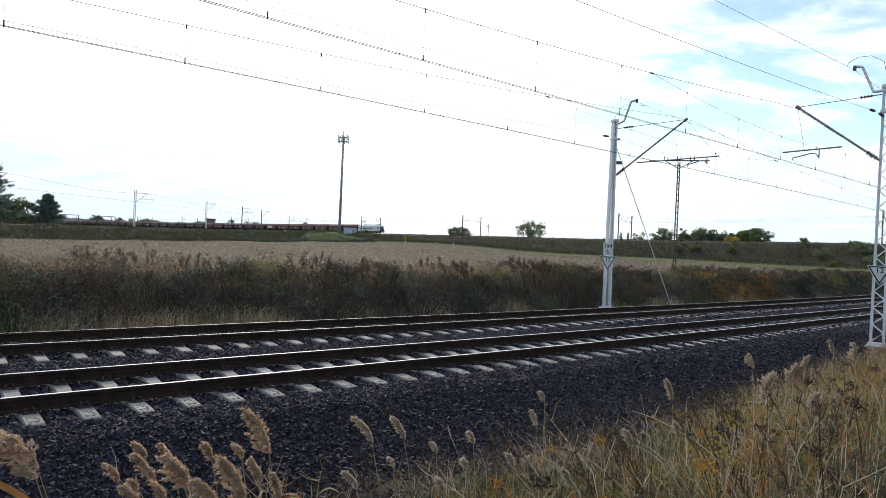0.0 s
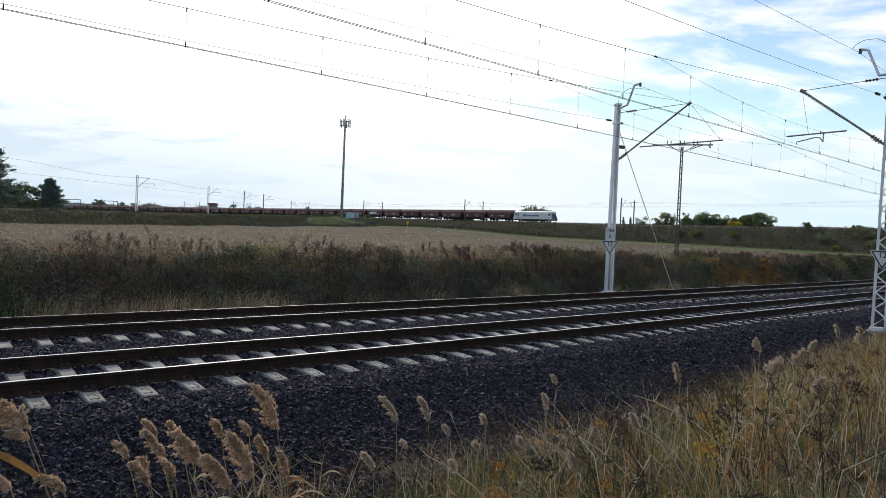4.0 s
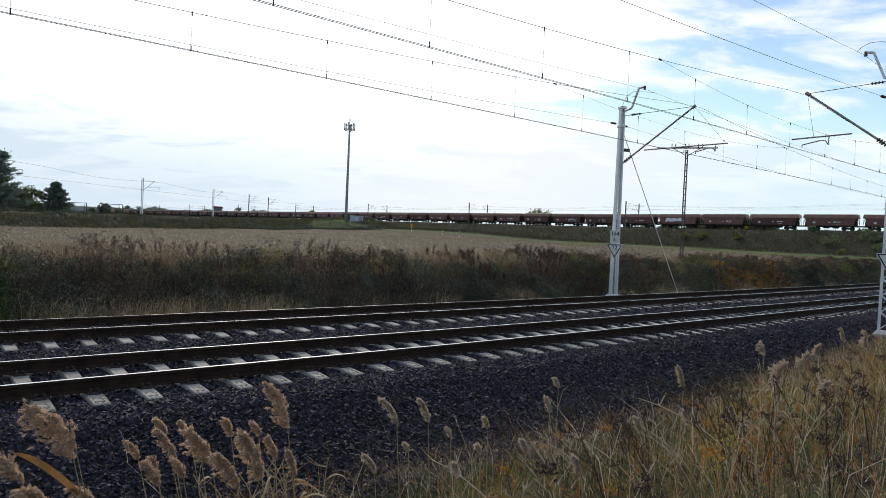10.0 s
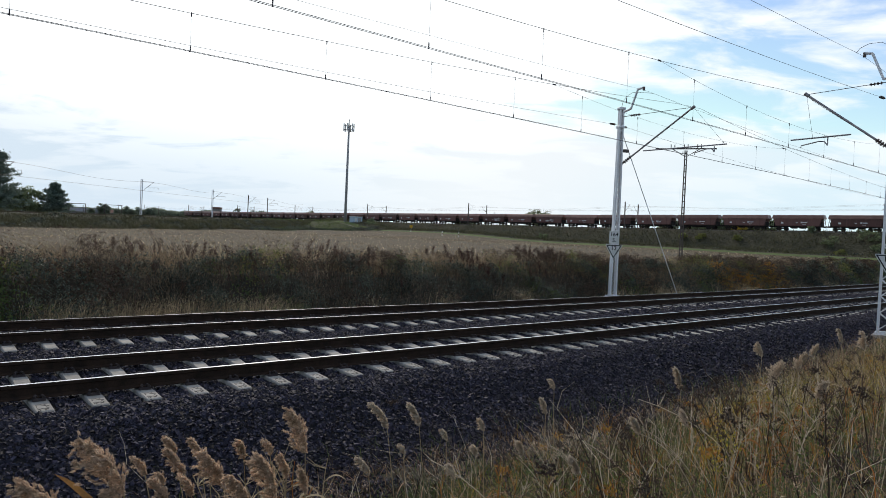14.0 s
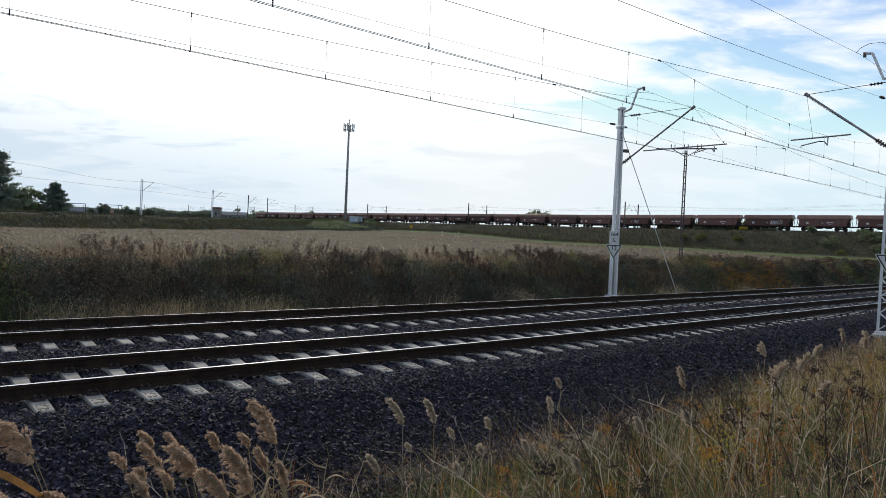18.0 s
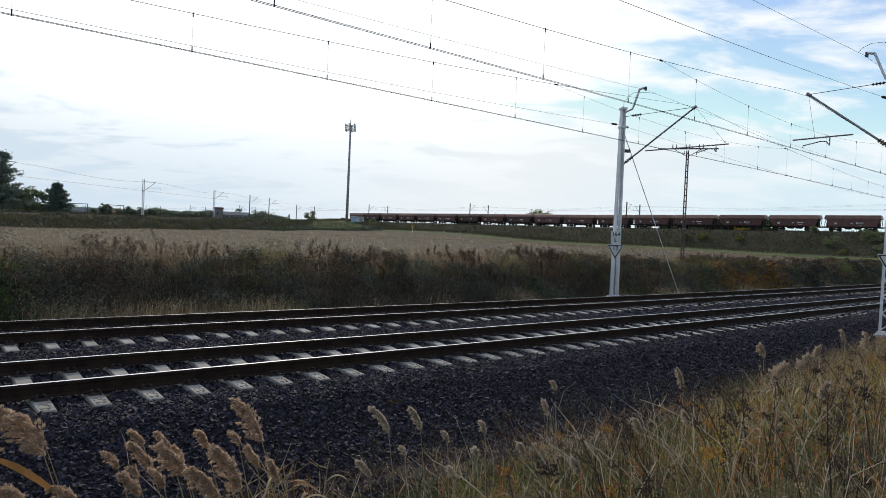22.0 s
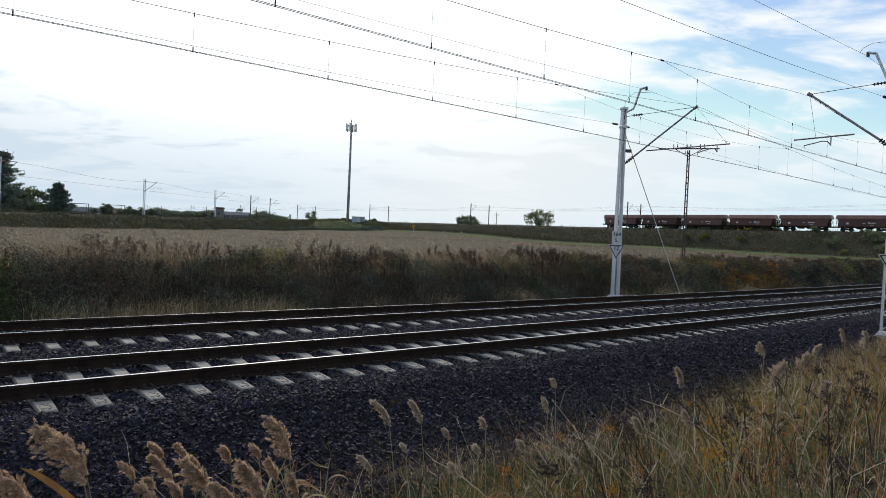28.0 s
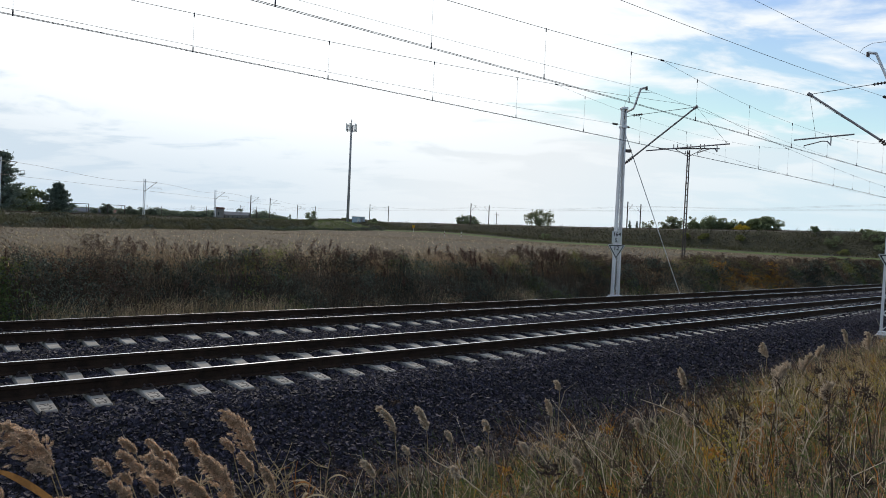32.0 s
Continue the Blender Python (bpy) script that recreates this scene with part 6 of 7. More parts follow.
def make_trees():
    # behind the branch line
    make_conifer("spruce", -87.0, 131, 2.2, 12.2, 10.5, 3, "tall dark spruce behind the branch line", 18000, 0.45, 0.6)
    make_conifer("pine", -86.0, 148, 2.4, 7.1, 7.8, 4, "dense dark green pine behind the branch line", 19000, 0.45, 0.5)
    make_tree("tree", -91, 146, 1.6, 6.4, 6.5, "tree_leaf", 5, "round green tree between two conifers", 4200, 0.5)
    make_tree("tree", -99, 152, 1.6, 5.4, 6.0, "tree_leaf", 6, "round green tree behind the branch line", 4000, 0.5)
    # beyond the high line, seen over its crest: x, y, height of the top, width, leaf, leaves, foot, openness
    names = {"pale_leaf": ("willow", "pale grey-green tree beyond the high embankment"), "tree_leaf": ("tree", "green tree beyond the high embankment"),
             "olive_leaf": ("tree", "yellowing tree beyond the high embankment"), "yellow": ("bush", "yellow autumn bush beyond the high embankment")}
    for i, (x, y, top, w, m, k, foot, oc) in enumerate([
            (35.8, 260, 14.2, 9.4, "pale_leaf", 2600, 5.4, 0.3), (78.6, 262, 12.2, 4.0, "pale_leaf", 500, 5.4, 0.6), (83.7, 258, 12.0, 3.8, "pale_leaf", 900, 5.2, 0.3),
            (87.1, 258, 13.9, 5.8, "pale_leaf", 1800, 5.0, 0.3), (95.7, 262, 14.7, 3.0, "pale_leaf", 500, 5.0, 0.6), (92.0, 250, 11.4, 5.0, "tree_leaf", 2200, 5.5, 0.0),
            (95.5, 250, 11.6, 5.0, "tree_leaf", 2200, 5.5, 0.0), (98.5, 246, 13.8, 7.6, "tree_leaf", 3600, 5.0, 0.0), (105.4, 248, 12.9, 5.6, "tree_leaf", 2400, 5.0, 0.0),
            (105.2, 240, 10.9, 4.6, "yellow", 1600, 6.0, 0.0)] + [
            (109.0, 246, 12.4, 5.0, "tree_leaf", 2200, 5.0, 0.0), (112.3, 246, 13.2, 6.4, "olive_leaf", 2600, 5.0, 0.0),
            (112.5, 242, 13.5, 6.4, "tree_leaf", 2600, 5.0, 0.0), (113.8, 238, 14.0, 7.4, "tree_leaf", 3800, 5.0, 0.0),
            (147, 240, 9.9, 4.5, "pale_leaf", 1100, 6.0, 0.1), (151.4, 240, 10.6, 6.0, "pale_leaf", 1500, 6.0, 0.1), (156, 238, 10.0, 5.0, "pale_leaf", 1100, 6.0, 0.1),
            (7.0, 300, 11.4, 6.0, "tree_leaf", 1600, 5.5, 0.0), (11.4, 305, 11.6, 5.0, "tree_leaf", 1400, 5.5, 0.0), (-84.5, 420, 13.8, 6.4, "tree_leaf", 1800, 5.0, 0.2),
            (-55.7, 332, 8.2, 6.0, "tree_leaf", 1300, 5.0, 0.0), (-51.5, 333, 8.9, 4.6, "tree_leaf", 1200, 5.0, 0.0), (-32.9, 304, 8.4, 4.2, "tree_leaf", 1200, 5.0, 0.0)]):
        nm, lab = names[m]
        make_tree(nm, x, y, foot, top - foot - 0.5, w * 1.1, m, 50 + i, lab, int(k * 1.6), 0.6, 0.1, oc)
    for i, (x, y, z, h, w) in enumerate([(71.4, 262, 5.5, 5.2, 2.6), (74.2, 262, 5.5, 5.2, 2.2), (-93.5, 400, 4.5, 5.8, 3.8)]):
        make_conifer("spruce", x, y, z, h, w, 120 + i, "small dark spruce beyond the high embankment", 1200, 0.45)
    # far groups over the branch line
    for i, (x, y, top, w) in enumerate([(-312.4, 610, 17.5, 7.0), (-308.2, 612, 17.3, 6.5), (-334, 655, 12.4, 9), (-326, 650, 11.8, 9), (-321.5, 610, 12.0, 7), (-289.2, 610, 15.5, 8.0), (-283, 608, 13.0, 8),
                                        (-276.8, 610, 15.3, 11), (-270.5, 612, 14.6, 9), (-265.3, 612, 15.6, 10), (-301.6, 620, 12.2, 9), (-295, 622, 12.4, 9), (-233, 610, 12.4, 6.0), (-227, 612, 12.4, 7),
                                        (-222, 615, 13.8, 8), (-214, 612, 14.0, 5), (-198.3, 642, 19.0, 7.5), (-178.1, 630, 17.4, 11), (-171, 626, 17.8, 9), (-166.5, 620, 18.2, 12), (-158.5, 612, 15, 9)]):
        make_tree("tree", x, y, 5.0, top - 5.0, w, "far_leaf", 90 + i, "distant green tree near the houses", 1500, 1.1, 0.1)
    # a low uneven line of woods on the horizon behind the station
    rng = np.random.default_rng(171)
    n = 52000
    x = rng.uniform(-640, -190, n)
    y = 800 + rng.uniform(-10, 10, n)
    top = 16.5 + 5.0 * patch(x * 0.02, x * 0.0, 1.0, 3.0) + 3.0 * patch(x * 0.09, x * 0.0, 1.0, 6.0)
    P = np.c_[x, y, 7.0 + (top - 7.0) * rng.uniform(0, 1, n) ** 0.8]
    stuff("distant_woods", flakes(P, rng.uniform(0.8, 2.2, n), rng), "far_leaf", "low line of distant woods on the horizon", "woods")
    # bushes on the slope of the high embankment
    for i, (s, o, h, w, m, lab) in enumerate([(22, -10.0, 2.4, 3.0, "olive_leaf", "yellow-green bush on the embankment slope"), (17, -9.8, 2.6, 3.0, "olive_leaf", "yellow-green bush on the embankment slope"),
                                              (7, -10.0, 2.2, 2.6, "olive_leaf", "yellow-green bush on the embankment slope"), (-9.5, -5.4, 2.3, 2.4, "tree_leaf", "small bush on the embankment's edge"), (-20.5, -5.2, 1.6, 3.0, "tree_leaf", "small bush on the embankment's edge"),
                                              (-15, -11, 3.4, 4.2, "tree_leaf", "dark green bush on the embankment slope"), (-18, -15, 2.4, 3.6, "olive_leaf", "yellow-green bush at the embankment's foot"),
                                              (-23, -9, 3.6, 5.0, "tree_leaf", "dark green bush on the embankment slope"), (-26, -13, 3.0, 5.0, "tree_leaf", "dark green bush on the embankment slope"),
                                              (70, -12, 2.5, 4.0, "tree_leaf", "dark green bush on the embankment slope"),
                                              (-38, -8, 4.0, 7.0, "tree_leaf", "dark green bush on the embankment slope"), (165, -15, 3.0, 5.0, "tree_leaf", "dark green bush at the embankment's foot")]):
        z = float(np.interp(o, [-17.5, -11, -6.2, -5.0], [-1.2, 2.9, 6.15, 6.3]) + rise(s))
        p = on_line(s, o * FAR)
        make_tree("bush", p.x, p.y, max(z, float(ground_z(p.x, p.y))) - 0.3, h * 0.85, w, m, 130 + i, lab, 1500, 0.26, 0.08, 0.0, "bush")
    for i, (x, y, h, w) in enumerate([(-31, 262, 3.0, 5.0), (-26, 266, 2.6, 4.0), (-72 * 0.93, 262, 3.0, 5.0)]):
        make_tree("bush", x, y, float(ground_z(x, y)) - 0.2, h, w, "leaf", 160 + i, "dark bush on the grassy mound", 500, 0.35, 0.08, 0.0, "bush")


make_trees()


# ---------------------------------------------------------------- far buildings, gantries, marker posts, field path
def make_house(x, y, z, w, d, h, roof_h, wall, roof, label, tower=False):
    r = new("house")
    r.matrix_basis = pose(x, y, z, 0, 0, 6)
    part("wall", Shape().box(-w / 2, w / 2, -d / 2, d / 2, -2, h).mesh("wall", [wall]), r)
    if tower:
        part("roof", Shape().box(-w / 2 - 0.4, w / 2 + 0.4, -d / 2 - 0.4, d / 2 + 0.4, h + 0.004, h + roof_h).mesh("roof", [roof]), r)
    else:
        part("roof", Shape().prism([(-d / 2 - 0.4, h + 0.004), (d / 2 + 0.4, h + 0.004), (0, h + roof_h)], -w / 2 - 0.4, w / 2 + 0.4).mesh("roof", [roof]), r)
    n = max(1, int(w / 4))
    for i in range(n):
        xx = -w / 2 + (i + 0.5) * w / n
        part("window", Shape().box(xx - 0.6, xx + 0.6, -d / 2 - 0.05, -d / 2 + 0.02, h * 0.35, h * 0.7).mesh("window", ["glass"]), r)
    return tagged(r, label, "house", group="distant houses")


def make_distance():
    make_house(-197, 627, 7.5, 24, 10, 4.4, 3.0, "plaster", "roof_grey", "long distant house with a grey roof")
    make_house(-208.7, 615, 7.5, 7.0, 7, 9.2, 1.5, "plaster", "roof_red", "distant brick signal tower with a flat red roof", True)
    make_house(-344, 640, 5.5, 22, 10, 3.5, 3.5, "plaster", "roof_grey", "distant low house among trees")
    make_house(-318, 640, 5.5, 18, 10, 3.5, 3.0, "plaster", "roof_red", "distant low house with a red roof")
    make_house(-395, 600, 5.5, 20, 10, 3.0, 3.0, "plaster", "roof_grey", "distant low house among trees")
    for x in (-268.5, -242):
        g = new("gantry")
        g.matrix_basis = pose(x, 490, 3.6)
        for dx in (-6.3, 6.3):
            part("post", Shape().box(dx - 0.22, dx + 0.22, -0.2, 0.2, 0, 9.3).mesh("post", ["dark_steel"]), g)
        part("beam", Shape().box(-6.52, 6.52, -0.2, 0.2, 9.304, 9.7).mesh("beam", ["dark_steel"]), g)
        tagged(g, "distant steel portal over the station tracks", "gantry", group="gantries")
    post = new("marker_post")
    part("post", Shape().box(-0.12, 0.12, -0.06, 0.06, -0.4, 1.7).mesh("post", ["white"]), post)
    part("red_band", Shape().box(-0.125, 0.125, -0.065, 0.065, 0.7, 1.1).mesh("red_band", ["loco_red"]), post)
    for i, (x, y) in enumerate(((-0.5, 215.0), (4.8, 213.0))):
        m = pose(x, y, float(ground_z(x, y)))
        ob = post if i == 0 else copy_thing(post, m)
        ob.matrix_basis = m
        tagged(ob, "white marker post with a red band by the field path", "marker post", group="marker posts")
    sg = new("road_sign")
    x, y = -12.5, 255
    sg.matrix_basis = pose(x, y, float(ground_z(x, y)))
    part("post", Shape().tube([(0, 0, -0.5), (0, 0, 2.6)], 0.06, 6).mesh("post", ["steel"]), sg)
    part("plate", Shape().box(-0.55, 0.55, -0.1, -0.065, 1.6, 2.7).mesh("plate", ["yellow"]), sg)
    tagged(sg, "small yellow sign by the field path", "sign")
    pts = np.arange(-45, 190, 4.0)
    vs, fs = [], []
    for s in pts:
        for o in (-24.6, -23.3):
            p = on_line(s, o * FAR)
            vs.append((p.x, p.y, float(ground_z(p.x, p.y)) + (0.1 if o < -23 else 0.2)))
    fs = [(2 * i, 2 * i + 1, 2 * i + 3, 2 * i + 2) for i in range(len(pts) - 1)]
    sh = Shape()
    sh.add(vs, fs)
    path = new("field_path", sh.mesh("field_path", ["road"]))
    tagged(path, "pale dirt track along the foot of the embankment", "path", kind="structure")
    for o0, o1, h0, h1, nm, mat, lab in ((-23.2, -20.2, 0.06, 0.5, "grass_strip", "lush", "strip of fresh green grass beside the dirt track"),
                                         (-20.196, -14.5, 0.5, 0.95, "foot_slope", "slope", "dull grass at the foot of the embankment")):
        vs = []
        for s in pts:
            for o, h in ((o0, h0), (o1, h1)):
                p = on_line(s, o * FAR)
                vs.append((p.x, p.y, float(ground_z(p.x, p.y)) + h))
        sh = Shape()
        sh.add(vs, fs)
        tagged(new(nm, sh.mesh(nm, [mat])), lab, "grass", kind="structure")


make_distance()


def make_utility_pole():
    r = new("utility_pole")
    r.matrix_basis = pose(22.2, 300, 3.5)
    part("pole", Shape().tube([(0, 0, -0.6), (0, 0, 9.6)], 0.16, 8, r1=0.11).mesh("pole", ["bark"]), r)
    part("crossarm", Shape().box(-0.9, 0.9, -0.06, 0.06, 8.4, 8.55).mesh("crossarm", ["bark"]), r)
    for x in (-0.8, 0.8):
        part("insulator", Shape().tube([(x, 0, 8.55), (x, 0, 8.85)], 0.07, 6).mesh("insulator", ["white"]), r)
    tagged(r, "wooden utility pole with one crossarm beyond the embankment", "utility pole")


make_utility_pole()


# ---------------------------------------------------------------- reeds in the foreground
def reed(height, plume, seed, x, y, z, label, leafy=2, fluff=1.0, arch=0.7, head="plume", broad=False):
    """A reed: stem, a feathery plume that streams to one side in the wind, a few long leaves. It sways about its foot."""
    rng = np.random.default_rng(seed)
    root = new("reed")
    root.matrix_basis = pose(x, y, z)
    top = height
    part("stem", Shape().tube([(0, 0, -0.3), (0.004, 0, top * 0.5), (0, 0, top)], 0.0042, 6, r1=0.0022).mesh("stem", ["reed"]), root)
    t = np.linspace(0, 1, 14)
    phi = np.radians(97 - 16 * arch - (12 + 70 * arch) * t)
    step = plume / 13
    ax = np.c_[-np.concatenate([[0], np.cumsum(np.cos(phi[1:]) * step)]), 0.03 * plume * np.sin(t * 5), top + np.concatenate([[0], np.cumsum(np.sin(phi[1:]) * step)])]
    part("plume_axis", Shape().tube([tuple(p) for p in ax], 0.0022, 5, r1=0.0008).mesh("plume_axis", ["reed"]), root)
    # side branches rise along the axis and stream to its lee side; each carries tight tufts of fine hairs
    nb, tufts, per = int(16 + 24 * plume / 0.28), 8, int(14 + 32 * plume / 0.28)
    u0 = np.linspace(0.0, 0.96, nb) + rng.uniform(-0.02, 0.02, nb)
    ln = fluff * plume * (0.1 + 0.38 * np.clip(1 - u0, 0, 1) ** 0.7 * np.clip(0.45 + 3.0 * u0, 0, 1)) * rng.uniform(0.55, 1.25, nb)
    tang = np.c_[np.interp(u0, t, -np.cos(phi)), np.zeros(nb), np.interp(u0, t, np.sin(phi))]
    lee = np.c_[-tang[:, 2], np.zeros(nb), tang[:, 0]]
    bd = tang * 0.62 + lee * rng.uniform(-0.15, 0.95, (nb, 1)) * fluff + np.c_[np.zeros(nb), rng.normal(size=nb) * 0.36, np.zeros(nb)]
    bd /= np.linalg.norm(bd, axis=1, keepdims=True)
    k = np.repeat(np.arange(nb), tufts * per)
    n = len(k)
    w = np.tile(np.repeat((np.arange(tufts) + 0.6) / tufts, per), nb) + rng.uniform(-0.05, 0.05, n)
    b = np.c_[np.interp(u0[k], t, ax[:, 0]), np.interp(u0[k], t, ax[:, 1]), np.interp(u0[k], t, ax[:, 2])]
    wisp = np.repeat(rng.normal(size=(nb * tufts, 3)), per, 0) * 0.026 * max(plume, 0.2) / 0.28
    q = b + bd[k] * (ln[k] * w)[:, None] + lee[k] * (0.3 * ln[k] * w ** 2)[:, None] - np.c_[np.zeros(n), np.zeros(n), 0.22 * ln[k] * w ** 2]
    q += wisp * (0.35 + 0.65 * w)[:, None] * 0.45 + rng.normal(size=(n, 3)) * 0.0028
    hair = bd[k] * 1.1 + lee[k] * 0.45 + wisp * 18 + rng.normal(size=(n, 3)) * 0.3
    hair /= np.linalg.norm(hair, axis=1, keepdims=True)
    side = np.cross(hair, rng.normal(size=(n, 3)))
    side /= np.linalg.norm(side, axis=1, keepdims=True)
    L = rng.uniform(0.006, 0.016, (n, 1))
    v = np.stack([q - hair * L, q - side * 0.0007, q + hair * L, q + side * 0.0007], 1).reshape(-1, 3)
    part("plume", quick_mesh("plume", v, np.arange(n * 4).reshape(-1, 4), head), root, label="fluffy beige plume" if head == "plume" else "bleached white seed head")
    for i in range(leafy):
        zz = top * rng.uniform(0.25, 0.6)
        a = rng.uniform(0, 6.28)
        l = rng.uniform(0.16, 0.34)
        tt = np.linspace(0, 1, 7)
        cx = np.c_[np.cos(a) * l * tt, np.sin(a) * l * tt, zz + l * (0.55 * tt - 0.6 * tt ** 2.2)]
        w = 0.003 * np.sin(np.pi * (0.15 + 0.85 * (1 - tt))) + 0.0005
        sd = np.array([-np.sin(a), np.cos(a), 0.3])
        vs = np.concatenate([cx - sd * w[:, None], cx + sd * w[:, None]])
        part("leaf", mesh_of("leaf", vs, [(k, k + 1, k + 8, k + 7) for k in range(6)], ["verge_straw"]), root)
    if broad:          # one broad rusty blade, rising and then nodding over
        tt = np.linspace(0, 1, 9)
        cx = np.c_[-0.36 * tt, -0.05 * tt, top - 0.3 + 0.36 * tt - 0.17 * tt ** 2.4]
        w = 0.017 * np.sin(np.pi * (0.1 + 0.9 * tt)) ** 0.7 + 0.001
        sd = np.array([0.3, 0.5, 0.75])
        vs = np.concatenate([cx - sd * w[:, None], cx + sd * w[:, None] + np.array([0.004, 0, 0])])
        part("broad_leaf", mesh_of("broad_leaf", vs, [(k, k + 1, k + 10, k + 9) for k in range(8)], ["rust_leaf"]), root, label="broad rusty orange leaf")
    return tagged(root, label, "reed", group="reeds")


# seconds, then the lean towards the camera and sideways in degrees
SWAY_A = [(0, 23.7, -3.3), (1, 18.3, -11), (2, 17.6, -11.7), (3, 17.6, -7.8), (5.5, 17, -12.4), (6, 9.1, -10.6), (7, 12.2, -11.6), (8, 15.8, 6.9), (9, 21.4, 2.7), (10, 22.3, 0.8), (11, 18.8,
          11.9), (12, 24.7, 9.2), (13, 30.3, 10.6), (14, 29.5, 14.2), (14.5, 24.9, 3.2), (16.5, 21.4, -4.2), (17, 24.4, -3), (18, 23.4, -6.1), (19, 20.7, -3.2), (20, 20.8, -14.3), (21, 22.9,
          -13.7), (22, 21.4, -5.4), (23, 26.5, -16.6), (24, 29.5, -2.3), (25, 23.9, -13.6), (27.5, 28.5, 7), (28, 27.4, 5.4), (29, 24.3, -3.9), (30, 24.6, -10), (31, 24.3, -1.2), (32, 26.1,
          -1.5)]
SWAY_C = [(0, 20.6, -4.5), (1, 18.1, -6.6), (2, 21.1, -10.2), (3, 20.1, -5.5), (5.5, 16.2, -3.4), (6, 16.7, -3.1), (7, 15.1, -3.2), (8, 14.6, 1.2), (9, 16.6, -0.8), (10, 16.6, -2.9), (11,
          16.3, -1.4), (12, 18.7, 3.2), (13, 27.2, 5.1), (14, 24.2, 3.1), (14.5, 22.9, -2.6), (16.5, 20.4, -2.2), (17, 23.3, -5.7), (18, 21.7, -4.4), (19, 22.2, -3.9), (20, 18.5, -9.2), (21,
          29, -9), (22, 20.6, -8.1), (23, 22.9, -17), (24, 30.3, -0.4), (25, 29.5, -9.6), (25.5, 27.6, -6.7), (27.5, 27.4, -0.9), (28, 26.3, -0.6), (29, 21.7, -0.7), (30, 26.9, -0.5), (31,
          26.9, -4.9), (32, 23.6, -9.4)]
SWAY_D = [(0, 17.6, -8.6), (1, 17.5, -7.3), (2, 18.8, -4.5), (3, 19.6, -1.8), (4.5, 15, -1), (6, 11.4, 0.6), (7, 10.7, 1.9), (8, 10.2, 0.6), (9, 12.5, -4.9), (10, 16.0, -2.7), (11, 14.4, 1.1),
          (12, 22.2, 3.9), (13, 22.5, 1.8), (14, 17.6, -5.5), (15.5, 18, -3), (17, 17.8, -1.8), (18, 16.1, -0.4), (19, 19.4, -7.9), (20, 19.7, -6.7), (21, 18.3, -1.9), (22, 19.7, -5.5), (23, 25.2, -9.1),
          (24, 23.9, -4.6), (25, 22.7, -4.6), (26.5, 19, -5), (28, 16.1, -5.7), (29, 22.4, -8.0), (30, 16.5, 2.3), (31, 19.8, -3.3), (32, 19.8, -3.6)]
REEDS = []


